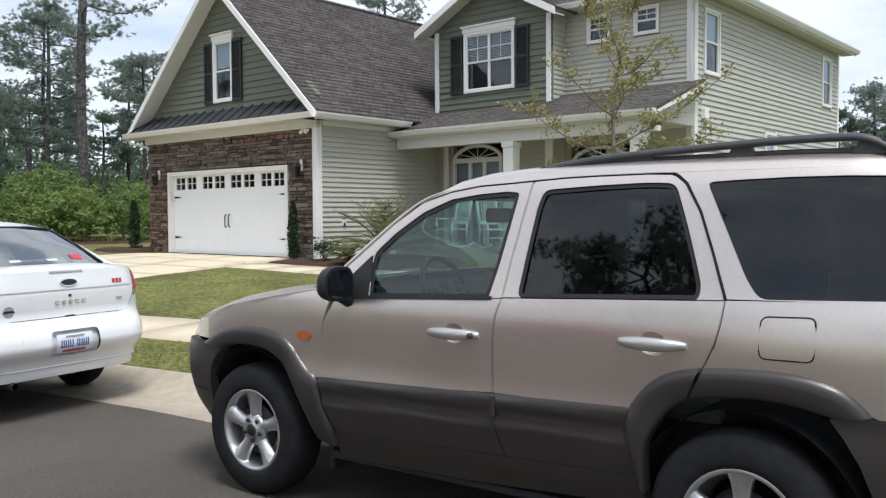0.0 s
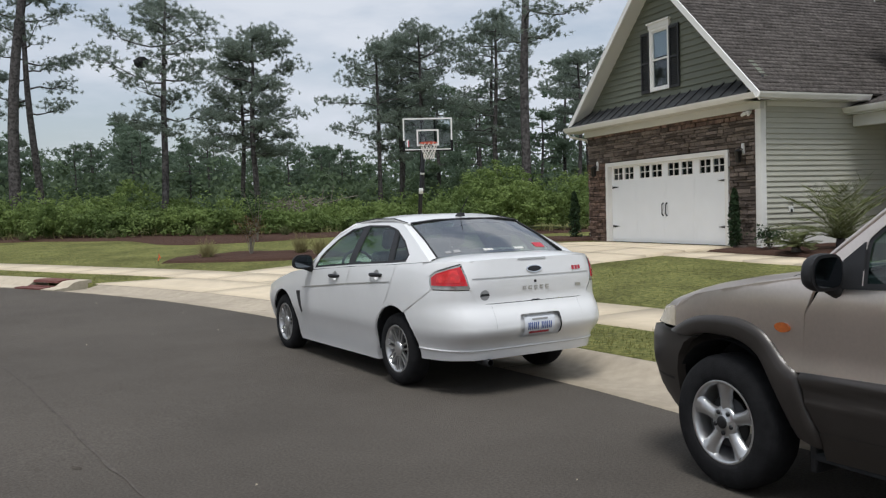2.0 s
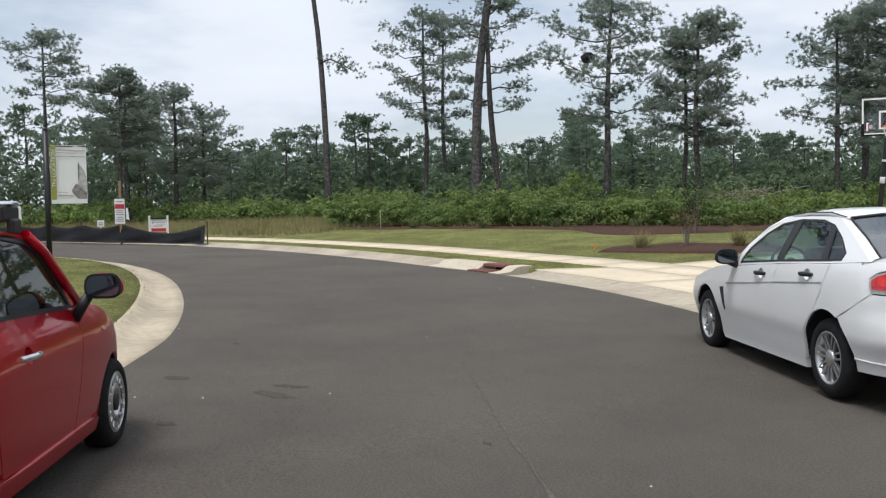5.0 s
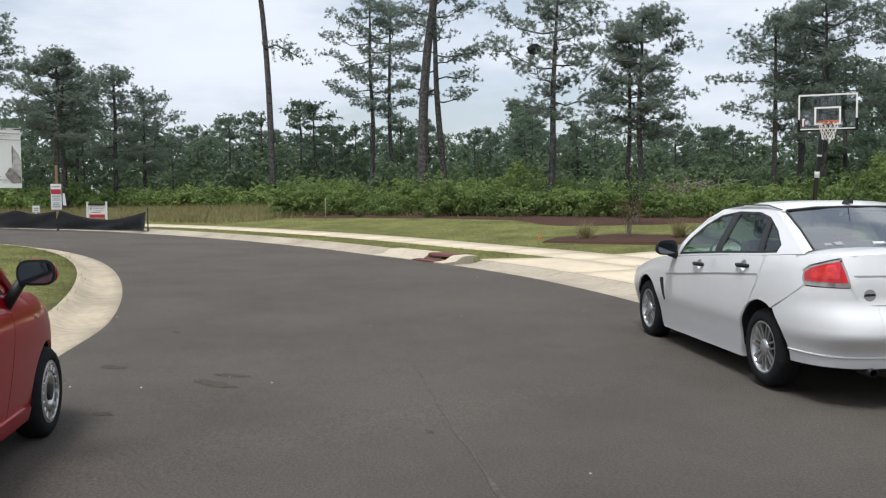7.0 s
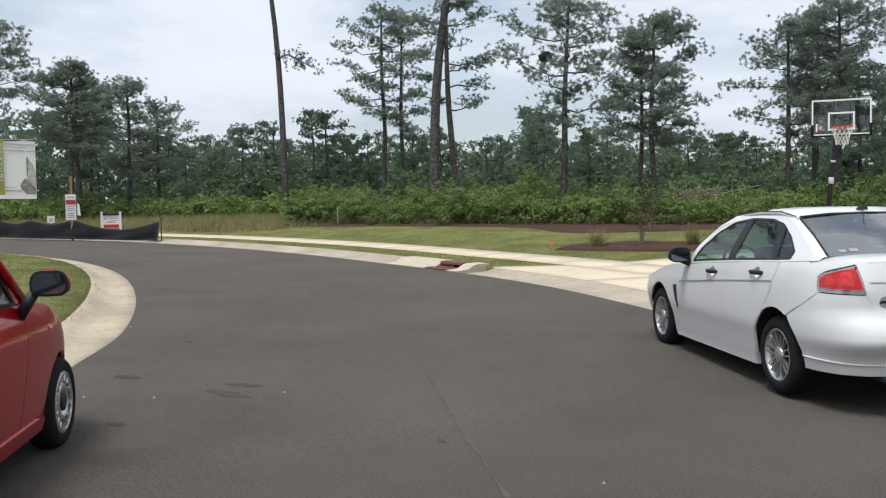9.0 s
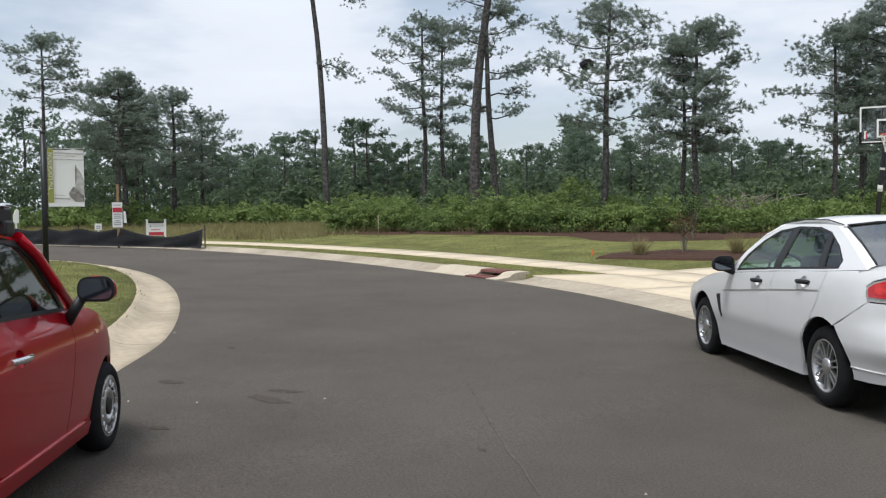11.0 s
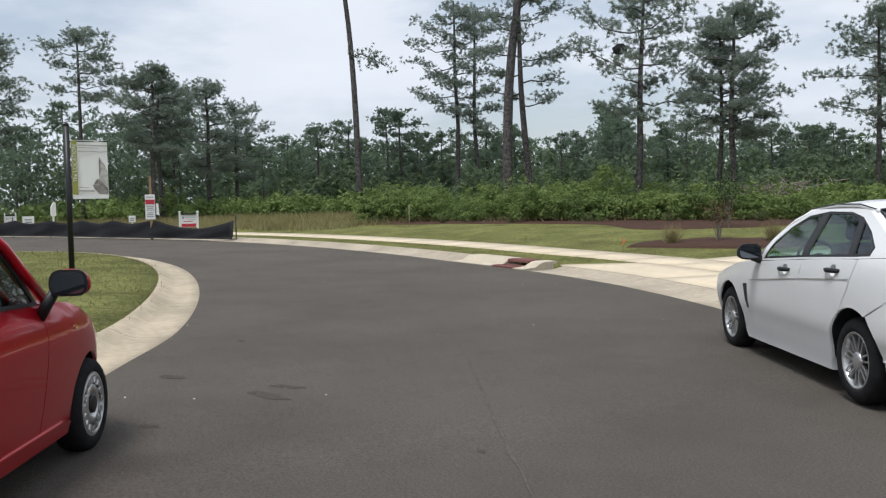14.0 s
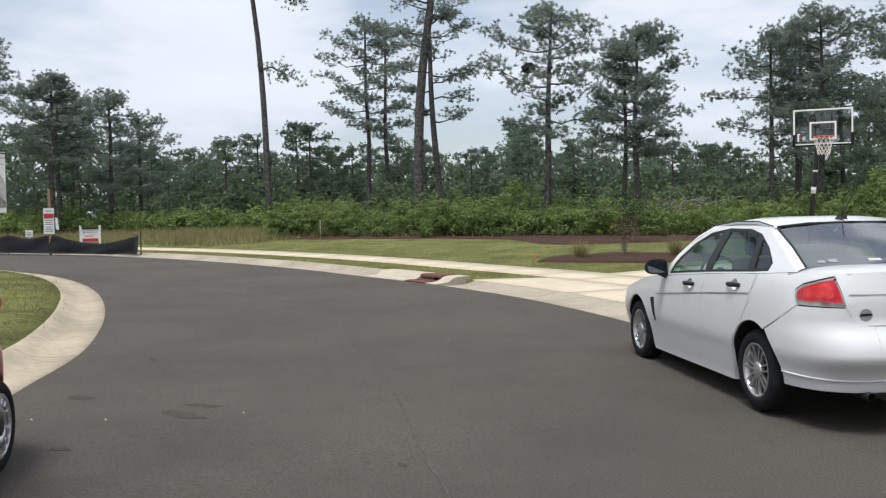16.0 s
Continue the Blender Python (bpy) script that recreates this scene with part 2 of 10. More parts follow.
M["glass_rear"] = glass_material("rear_glass", (0.85, 1.0, 0.96), 0.48, 0.40)
M["rail_grey"] = principled("dark_grey_rail", (0.050, 0.050, 0.053), 0.5, var=0.1, scale=20, bump=0.06, bump_scale=200, spec=0.4)
M["glass_house"] = glass_material("window_glass", (0.88, 0.95, 1.0), 0.84, 0.06)
M["glass_clear"] = glass_material("clear_acrylic", (0.94, 0.98, 0.98), 0.80)
M["blind"] = principled("white_blind", (0.80, 0.81, 0.82), 0.6, var=0.03)
M["bark"] = principled("pine_bark", (0.098, 0.090, 0.088), 0.95, var=0.45, scale=7, bump=1.0, bump_scale=12, dark=(0.060, 0.054, 0.052), spec=0.1)
M["bark_pale"] = principled("grey_bark", (0.20, 0.18, 0.15), 0.9, var=0.3, scale=20, bump=0.4, bump_scale=40, spec=0.1)
M["needles"] = leaf_material("pine_needles", (0.132, 0.168, 0.138), (0.315, 0.365, 0.300), through=0.55, each=0.30)
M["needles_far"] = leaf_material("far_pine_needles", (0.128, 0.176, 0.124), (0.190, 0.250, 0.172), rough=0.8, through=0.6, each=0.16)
M["thicket_leaf"] = leaf_material("thicket_leaves", (0.050, 0.088, 0.030), (0.265, 0.345, 0.110), through=0.42, patch=1.5, size=0.45, each=0.16)
M["under_leaf"] = leaf_material("undergrowth_leaves", (0.080, 0.115, 0.066), (0.140, 0.190, 0.104), through=0.45, patch=1.3, size=0.35, each=0.25)
M["grass_blade"] = leaf_material("grass_blades", (0.090, 0.112, 0.030), (0.27, 0.245, 0.092), through=0.2)
M["dry_grass"] = leaf_material("dry_grass", (0.12, 0.12, 0.045), (0.36, 0.31, 0.16), through=0.2)
M["red_shrub"] = leaf_material("rusty_shrub_leaves", (0.05, 0.045, 0.020), (0.14, 0.085, 0.040), through=0.2)
M["young_leaf"] = leaf_material("yellow_green_leaves", (0.17, 0.170, 0.060), (0.36, 0.330, 0.140), through=0.35)
M["evergreen"] = leaf_material("dark_evergreen", (0.014, 0.028, 0.014), (0.046, 0.074, 0.034), through=0.12)
M["palm"] = leaf_material("palm_green", (0.05, 0.07, 0.025), (0.20, 0.21, 0.10), through=0.2)
M["silt_fabric"] = principled("black_silt_fabric", (0.012, 0.012, 0.014), 0.55, var=0.3, scale=6, bump=0.5, bump_scale=12, spec=0.4)
M["raw_wood"] = principled("raw_wood", (0.28, 0.19, 0.10), 0.85, var=0.2, scale=14, spec=0.2)
M["sign_white"] = principled("white_sign_face", (0.74, 0.74, 0.72), 0.5, var=0.03)
M["sign_red"] = principled("red_print", (0.45, 0.03, 0.05), 0.5, var=0.05)
M["sign_grey"] = principled("grey_print", (0.28, 0.28, 0.28), 0.6, var=0.05)
M["banner_green"] = principled("olive_print", (0.30, 0.30, 0.06), 0.6, var=0.04)
M["banner_pale"] = leaf_material("pale_banner_cloth", (0.84, 0.83, 0.79), (0.94, 0.93, 0.90), rough=0.7, through=0.45, patch=0.3, size=3.0, each=0.0)
M["print_dark"] = principled("grey_brown_print", (0.22, 0.20, 0.18), 0.7, var=0.5, scale=14)
M["orange"] = principled("orange_plastic", (0.75, 0.13, 0.04), 0.5, var=0.05)
M["inlet_red"] = principled("rusty_iron", (0.13, 0.042, 0.032), 0.75, var=0.3, scale=25, bump=0.3)
M["print_mid"] = principled("pale_grey_print", (0.42, 0.41, 0.38), 0.7, var=0.35, scale=9)
M["net_white"] = principled("white_cord", (0.75, 0.72, 0.68), 0.8, var=0.05)
M["hoop_orange"] = principled("orange_red_steel", (0.62, 0.10, 0.05), 0.5, var=0.05)
M["plate_white"] = principled("plate_white", (0.72, 0.74, 0.78), 0.35, var=0.03)
M["plate_blue"] = principled("plate_blue", (0.05, 0.10, 0.32), 0.4, var=0.03)
M["concrete_white"] = principled("pale_cast_concrete", (0.50, 0.43, 0.325), 0.85, var=0.08, scale=12, bump=0.15, stain=0.15, stain_scale=2.0)
M["mirror_glass"] = principled("dark_mirror", (0.16, 0.18, 0.20), 0.05, metal=1.0, var=0.02)

# ---- building helpers ----
def part(name, bm, material, parent=None, label="", smooth=False):
    """Links a bmesh as one mesh object, under a thing or a part."""
    me = bpy.data.meshes.new(name)
    bm.to_mesh(me)
    bm.free()
    for mt in material if isinstance(material, (list, tuple)) else [material]:
        me.materials.append(mt)
    if smooth:
        me.polygons.foreach_set("use_smooth", [True] * len(me.polygons))
    ob = new(name, me)
    if parent:
        ob.parent = parent
    if label:
        ob["label"] = label
    return ob


def thing(name, m, label, category, group="", kind=""):
    ob = new(name)
    ob.matrix_basis = m
    ob.empty_display_size = 0.2
    return tagged(ob, label, category, group, kind)


def quick_mesh(name, verts, faces, material, smooth=False):
    """A mesh from numpy arrays of vertices (n, 3) and equal-sided faces (m, k)."""
    verts, faces = np.asarray(verts, np.float32), np.asarray(faces, np.int32)
    me = bpy.data.meshes.new(name)
    me.vertices.add(len(verts))
    me.vertices.foreach_set("co", verts.ravel())
    k = faces.shape[1]
    me.loops.add(faces.size)
    me.loops.foreach_set("vertex_index", faces.ravel())
    me.polygons.add(len(faces))
    me.polygons.foreach_set("loop_start", np.arange(0, faces.size, k, dtype=np.int32))
    if smooth:
        me.polygons.foreach_set("use_smooth", np.ones(len(faces), bool))
    me.update(calc_edges=True)
    me.validate()
    for mt in material if isinstance(material, (list, tuple)) else [material]:
        me.materials.append(mt)
    return me


def box(bm, x0, x1, y0, y1, z0, z1, bevel=0.0):
    vs = [bm.verts.new((x, y, z)) for x in (x0, x1) for y in (y0, y1) for z in (z0, z1)]
    fs = [(0, 1, 3, 2), (4, 6, 7, 5), (0, 4, 5, 1), (2, 3, 7, 6), (0, 2, 6, 4), (1, 5, 7, 3)]
    made = [bm.faces.new([vs[i] for i in f]) for f in fs]
    if bevel:
        es = {e for f in made for e in f.edges}
        bmesh.ops.bevel(bm, geom=list(es), offset=bevel, segments=2, affect="EDGES", profile=0.5)
    return bm


def boxed(x0, x1, y0, y1, z0, z1, bevel=0.0):
    return box(bmesh.new(), x0, x1, y0, y1, z0, z1, bevel)


def prism(bm, pts, axis, lo, hi):
    """A flat outline pushed out along an axis: pts are the two other coordinates in order."""
    def put(p, h):
        return {"x": (h, p[0], p[1]), "y": (p[0], h, p[1]), "z": (p[0], p[1], h)}[axis]
    a = [bm.verts.new(put(p, lo)) for p in pts]
    b = [bm.verts.new(put(p, hi)) for p in pts]
    bm.faces.new(a)
    bm.faces.new(b[::-1])
    for i in range(len(pts)):
        j = (i + 1) % len(pts)
        bm.faces.new((a[j], a[i], b[i], b[j]))
    bmesh.ops.recalc_face_normals(bm, faces=bm.faces)
    return bm


def tube(bm, pts, radii, sides=8, caps=True):
    """A round tube along points with a radius at each."""
    pts = [Vector(p) for p in pts]
    rings = []
    for i, p in enumerate(pts):
        d = (pts[min(i + 1, len(pts) - 1)] - pts[max(i - 1, 0)]).normalized()
        a = d.cross(Vector((0, 0, 1)) if abs(d.z) < 0.9 else Vector((1, 0, 0))).normalized()
        b = d.cross(a)
        r = radii[i] if isinstance(radii, (list, tuple)) else radii
        rings.append([bm.verts.new(p + (a * math.cos(q) + b * math.sin(q)) * r) for q in (2 * math.pi * k / sides for k in range(sides))])
    for r0, r1 in zip(rings[:-1], rings[1:]):
        for k in range(sides):
            f = bm.faces.new((r0[k], r0[(k + 1) % sides], r1[(k + 1) % sides], r1[k]))
            f.smooth = True
    if caps:
        bm.faces.new(rings[0][::-1])
        bm.faces.new(rings[-1])
    return bm


def lathe(bm, profile, sides=32, axis="y"):
    """A profile of (radius, height) turned round an axis."""
    rings = []
    for r, h in profile:
        ring = []
        for k in range(sides):
            q = 2 * math.pi * k / sides
            c, s = r * math.cos(q), r * math.sin(q)
            ring.append(bm.verts.new({"y": (c, h, s), "z": (c, s, h), "x": (h, c, s)}[axis]))
        rings.append(ring)
    for r0, r1 in zip(rings[:-1], rings[1:]):
        for k in range(sides):
            f = bm.faces.new((r0[k], r0[(k + 1) % sides], r1[(k + 1) % sides], r1[k]))
            f.smooth = True
    bmesh.ops.recalc_face_normals(bm, faces=bm.faces)
    return bm


def spline(points, step):
    """A smooth curve through plan points, sampled about every step metres."""
    p = np.array(points, float)
    out = []
    for i in range(len(p) - 1):
        p0, p1, p2, p3 = p[max(i - 1, 0)], p[i], p[i + 1], p[min(i + 2, len(p) - 1)]
        n = max(2, int(np.hypot(*(p2 - p1)) / step))
        for k in range(n):
            t = k / n
            out.append(0.5 * (2 * p1 + (p2 - p0) * t + (2 * p0 - 5 * p1 + 4 * p2 - p3) * t * t + (3 * p1 - p0 - 3 * p2 + p3) * t**3))
    out.append(p[-1])
    return np.array(out)


def normals_of(c):
    d = np.gradient(c, axis=0)
    d /= np.linalg.norm(d, axis=1)[:, None]
    return np.stack([d[:, 1], -d[:, 0]], 1)


# ---- the lie of the land ----
KERB_R = [(34, -24), (20, -11.5), (12, -4.6), (6, 0.6), (2.6, 3.45), (0.5, 5.05), (-1.6, 6.45), (-2.5, 6.98), (-5.2, 8.35), (-8.05, 9.52), (-10.4, 10.28), (-12.5, 10.75), (-15.2, 11.05), (-18, 11.1), (-22, 11.2), (-27.2, 10.85), (-33, 9.8), (-37.5, 8.2), (-43, 5.6), (-50, 1.0), (-60, -7), (-77, -22)]
KERB_L = [(26, -29.5), (14, -15), (8, -8.9), (2, -4.0), (-3, -0.85), (-6, 0.75), (-8.4, 1.92), (-10.35, 2.84), (-13.5, 3.80), (-17.1, 4.58), (-20.4, 5.0), (-23.4, 5.05), (-26, 4.75), (-28.2, 3.9), (-30.5, 2.0), (-33.5, -1), (-38, -7), (-46, -18), (-58, -32)]
curve_r, curve_l = spline(KERB_R, 0.45), spline(KERB_L, 0.45)
norm_r, norm_l = normals_of(curve_r), normals_of(curve_l)
PROFILE = ((-99, 0), (0, 0), (0.45, 0.01), (0.75, 0.12), (2.1, 0.140), (3.45, 0.160), (4.2, 0.20), (5.0, 0.24), (8, 0.38), (13, 0.50), (30, 0.50), (99, 0.6))


def road_z(x, y):
    return max(0.0, 0.013 * (-x - 4.0))


def from_kerb(x, y):
    """Distance from the house-side kerb line, positive away from the road."""
    d = curve_r - (x, y)
    i = int((d * d).sum(1).argmin())
    return float(-(d[i] * norm_r[i]).sum())


def swell(x, d):
    """The lawn's gentle rise towards the thicket, away from the house."""
    a, b = (min(1, max(0, t)) for t in ((d - 5) / 13, (-x - 12) / 8))
    return 0.12 * a * a * (3 - 2 * a) * b * b * (3 - 2 * b)


def apron_dip(x, y, d):
    """The ground lies lower under the driveway's apron, between the kerb and the pavement."""
    if d > 2.1 or not -16.2 < x < -4.3:
        return 0.0
    left = min(1, max(0, (x + 15.4 - (y - 11.45) * 0.47) / 0.35))
    right = min(1, max(0, (-4.9 - x) / 0.35))
    return 0.078 * min(1, max(0, (2.1 - d) / 1.25)) * left * right


def ground_z(x, y):
    return road_z(x, y) - apron_dip(x, y, from_kerb(x, y)) + swell(x, from_kerb(x, y)) + float(np.interp(from_kerb(x, y), [p[0] for p in PROFILE], [p[1] for p in PROFILE]))


def near_index(curve, x, y):
    return int(((curve - (x, y)) ** 2).sum(1).argmin())


# one ground sheet: lawn by the road, rough field and forest floor farther off
resampled = []
for curve in (curve_l, curve_r):
    run = np.r_[0, np.cumsum(np.hypot(*np.diff(curve, axis=0).T))]
    at = np.linspace(0, run[-1], 320)
    resampled.append(np.stack([np.interp(at, run, curve[:, k]) for k in (0, 1)], 1))
gl, gr = resampled
gn = normals_of(gr)
RIGHT = [0.745, 0.775, 1.2, 1.65, 2.1, 2.7, 3.45, 3.8, 4.2, 5.0, 6.5, 8, 10, 12, 14, 17, 20, 24, 28, 34, 42, 55, 75, 110, 180, 400, 1500]
LEFT = [0.655, 0.685, 1.2, 2, 3, 4.5, 7, 10, 15, 25, 45, 90, 200, 900]
g_verts, g_faces, g_mats = [], [], []
nl = normals_of(gl)
row = len(LEFT) + 2 + len(RIGHT)
for i in range(len(gr)):
    line = []
    for d in LEFT[::-1]:
        push = -nl[i] * min(d, 0.685) + np.array((-0.18, -0.98)) * max(0, d - 0.685)
        x, y = gl[i] + push
        line.append((x, y, road_z(gl[i][0], gl[i][1]) + (-0.25 if d < 0.67 else 0.115 if d < 1 else 0.12 + 0.10 * min(1, d / 8)) + (0 if d < 100 else -0.5)))
    for a, b in ((gl[i], gr[i]), (gr[i], gl[i])):
        x, y = a + (b - a) * 0.05
        line.append((x, y, road_z(x, y) - 0.25))
    for d in RIGHT:
        x, y = gr[i] + gn[i] * d
        h = float(np.interp(d, [p[0] for p in PROFILE], [p[1] for p in PROFILE])) + swell(x, d) - apron_dip(x, y, d)
        line.append((x, y, road_z(*(gr[i] + gn[i] * min(d, 60))) + (-0.25 if d < 0.76 else 0.115 - apron_dip(x, y, d) if d < 1 else h) + 0.012 * math.sin(x * 1.3) * math.sin(y * 1.1) * (d > 4)))
    g_verts += line
for i in range(len(gr) - 1):
    for j in range(row - 1):
        g_faces.append((i * row + j, (i + 1) * row + j, (i + 1) * row + j + 1, i * row + j + 1))
        cx, cy = np.mean([g_verts[k][:2] for k in g_faces[-1]], axis=0)
        d = RIGHT[j - len(LEFT) - 2] if j >= len(LEFT) + 2 else 0
        far = d > 9 and cx < -33
        g_mats.append(2 if d >= 34 else 1 if (far or d >= 24) else 0)
me = quick_mesh("ground", g_verts, g_faces, [M["lawn"], M["field"], M["forest_floor"]], smooth=True)
me.polygons.foreach_set("material_index", np.array(g_mats, np.int32))
tagged(new("ground", me), "mown green-brown lawn running into rough field and pine floor", "ground", kind="structure")

# the road
n = 320
r_verts, r_faces = [], []
ACROSS = 9
for i in range(n):
    for k in range(ACROSS):
        x, y = gl[i] + (gr[i] - gl[i]) * k / (ACROSS - 1)
        r_verts.append((x, y, road_z(x, y) + 0.0))
for i in range(n - 1):
    for k in range(ACROSS - 1):
        a = i * ACROSS + k
        r_faces.append((a, a + ACROSS, a + ACROSS + 1, a + 1))
tagged(new("road", quick_mesh("road", r_verts, r_faces, M["asphalt"], smooth=True)), "grey-brown asphalt residential street, curving left, worn", "road", kind="structure")


# kerbs: rolled concrete gutters in cast lengths with open joints
KERB_FULL = [(-0.02, -0.06), (0.0, 0.012), (0.22, 0.006), (0.42, 0.014), (0.52, 0.032), (0.62, 0.075), (0.70, 0.112), (0.76, 0.128), (0.80, 0.128), (0.80, -0.06)]
KERB_LOW = [(-0.02, -0.06), (0.0, 0.012), (0.22, 0.006), (0.42, 0.014), (0.56, 0.030), (0.68, 0.058), (0.76, 0.072), (0.82, 0.076), (0.82, -0.06)]


def kerb_run(name, label, curve, norm, low=(), gaps=(), length=3.05, mat="concrete", wide=1.0):
    """A kerb as a row of cast lengths, each an object of its own."""
    run = np.r_[0, np.cumsum(np.hypot(*np.diff(curve, axis=0).T))]
    root = thing(name, Matrix(), label, "kerb", kind="structure")
    s = 0.0
    while s < run[-1] - 0.1:
        a, b = s + 0.006, min(s + length, run[-1]) - 0.006
        s += length
        mid = np.array([np.interp((a + b) / 2, run, curve[:, k]) for k in (0, 1)])
        if any(x0 < mid[0] < x1 for x0, x1 in gaps) or abs(mid[0]) > 60:
            continue
        prof = KERB_LOW if any(x0 < mid[0] < x1 for x0, x1 in low) else KERB_FULL
        at = np.linspace(a, b, 8)
        pts = np.stack([np.interp(at, run, curve[:, k]) for k in (0, 1)], 1)
        nrm = np.stack([np.interp(at, run, norm[:, k]) for k in (0, 1)], 1)
        verts = []
        for p, q in zip(pts, nrm):
            for d, h in prof:
                x, y = p + q * d * wide
                verts.append((x, y, road_z(x, y) + h))
        w = len(prof)
        faces = [(i * w + j, (i + 1) * w + j, (i + 1) * w + j + 1, i * w + j + 1) for i in range(7) for j in range(w - 1)]
        ob = new("kerb_length", quick_mesh("kerb_length", verts, faces, M[mat]))
        ob.parent = root
    return root


kerb_run("kerb_house_side", "pale rolled concrete kerb and gutter beside the lawn", curve_r, norm_r, low=((-15.4, -4.6),), gaps=((-18.6, -15.4),))
kerb_run("kerb_island_side", "stained rolled concrete kerb and gutter round the grass island", curve_l, -norm_l, mat="concrete_worn", wide=0.885)


def slab_strip(name, label, category, curve, norm, d0, d1, x_range, length, material, lift, height_at):
    """A concrete path along the kerb, in slabs with joints."""
    run = np.r_[0, np.cumsum(np.hypot(*np.diff(curve, axis=0).T))]
    root = thing(name, Matrix(), label, category, kind="structure")
    s = 0.0
    while s < run[-1] - length:
        a, b = s + 0.007, s + length - 0.007
        s += length
        mid = np.array([np.interp((a + b) / 2, run, curve[:, k]) for k in (0, 1)])
        if not x_range[0] < mid[0] < x_range[1]:
            continue
        verts = []
        for q in np.linspace(a, b, 4):
            p = np.array([np.interp(q, run, curve[:, k]) for k in (0, 1)])
            m = np.array([np.interp(q, run, norm[:, k]) for k in (0, 1)])
            for d, dz in ((d0, -0.12), (d0, 0), (d1, 0), (d1, -0.12)):
                x, y = p + m * d
                verts.append((x, y, height_at(x, y) + lift + dz))
        faces = [(i * 4 + j, (i + 1) * 4 + j, (i + 1) * 4 + j + 1, i * 4 + j + 1) for i in range(3) for j in range(3)] + [(0, 1, 2, 3), (15, 14, 13, 12)]
        ob = new("slab", quick_mesh("slab", verts, faces, material))
        ob.parent = root
    return root


slab_strip("pavement", "pale concrete pavement slabs set in the lawn", "pavement", curve_r, norm_r, 2.10, 3.45, (-60, 18), 1.52, M["concrete_drive"], 0.024, ground_z)

# ---- house frame: x along its front, y into it, z from the garage floor ----
HOUSE = pose(-7.991, 23.497, 0.560, 0, 0, -37.66)


def at_house(u, v, z=0.0):
    return HOUSE @ Vector((u, v, z))


# the driveway: slabs from the kerb up to the garage, in a fan between its two edges
left_edge = [(-13.50, 14.0), (-13.15, 15.0), (-12.75, 16.1), (-12.0, 18.0), (-10.7, 20.2), tuple(at_house(-0.55, -1.2)[:2]), tuple(at_house(-0.55, -0.02)[:2])]
right_edge = [(-5.55, 11.65), (-5.8, 12.9), (-6.0, 14.4), (-6.0, 16.2), (-5.4, 17.5), tuple(at_house(5.15, -1.6)[:2]), tuple(at_house(5.15, -0.02)[:2])]
le, re_ = spline(left_edge, 0.6), spline(right_edge, 0.6)


def along(c, f):
    run = np.r_[0, np.cumsum(np.hypot(*np.diff(c, axis=0).T))]
    return np.array([np.interp(f * run[-1], run, c[:, k]) for k in (0, 1)])


drive = thing("driveway", Matrix(), "wide pale concrete driveway leading up to the garage", "driveway", kind="structure")
ROWS, COLS = 7, 3


def drive_z(x, y, f):
    z = ground_z(x, y) + 0.018
    g = 0.560 - 0.012
    return z + (g - z) * max(0.0, (f - 0.6) / 0.4)


for i in range(ROWS):
    for j in range(COLS):
        verts = []
        for a in np.linspace(i / ROWS + 0.0006, (i + 1) / ROWS - 0.0006, 5):
            p, q = along(le, a), along(re_, a)
            width = np.hypot(*(q - p))
            for k in range(5):
                b = j / COLS + 0.008 / width + (1 / COLS - 0.016 / width) * k / 4
                x, y = p + (q - p) * b
                z = drive_z(x, y, a)
                verts.append((x, y, z))
        faces = [(m * 5 + k, (m + 1) * 5 + k, (m + 1) * 5 + k + 1, m * 5 + k + 1) for m in range(4) for k in range(4)]
        base = len(verts)
        verts += [(x, y, z - 0.12) for x, y, z in verts]
        rim = [0, 1, 2, 3, 4, 9, 14, 19, 24, 23, 22, 21, 20, 15, 10, 5]
        faces += [(rim[k], rim[(k + 1) % 16], rim[(k + 1) % 16] + base, rim[k] + base) for k in range(16)]
        ob = new("slab", quick_mesh("slab", verts, faces, M["concrete_drive"], smooth=False))
        ob.parent = drive

# the apron between the gutter and the pavement, flaring towards the road
ia, ib = near_index(curve_r, -15.35, 11.06), near_index(curve_r, -4.75, 8.15)
if ia > ib:
    ia, ib = ib, ia
near_run, far_run = [], []
for k in range(ia, ib + 1):
    t = (k - ia) / (ib - ia)
    near_run.append(curve_r[k] + norm_r[k] * 0.822)
ja, jb = near_index(curve_r, -13.93, 10.93), near_index(curve_r, -5.85, 8.64)
if ja > jb:
    ja, jb = jb, ja
for k in range(ja, jb + 1):
    far_run.append(curve_r[k] + norm_r[k] * 2.092)
near_run, far_run = np.array(near_run), np.array(far_run)
for i in range(3):
    verts = []
    for a in np.linspace(i / 3 + 0.0007, (i + 1) / 3 - 0.0007, 7):
        p, q = along(near_run, a), along(far_run, a)
        for b in (0.0, 0.33, 0.66, 1.0):
            x, y = p + (q - p) * b
            verts.append((x, y, road_z(x, y) + 0.080 + 0.080 * b))
    faces = [(m * 4 + k, (m + 1) * 4 + k, (m + 1) * 4 + k + 1, m * 4 + k + 1) for m in range(6) for k in range(3)]
    base = len(verts)
    verts += [(x, y, z - 0.12) for x, y, z in verts]
    rim = [0, 1, 2, 3, 7, 11, 15, 19, 23, 27, 26, 25, 24, 20, 16, 12, 8, 4]
    faces += [(rim[k], rim[(k + 1) % 18], rim[(k + 1) % 18] + base, rim[k] + base) for k in range(18)]
    ob = new("apron_slab", quick_mesh("apron_slab", verts, faces, M["concrete_drive"]))
    ob.parent = drive

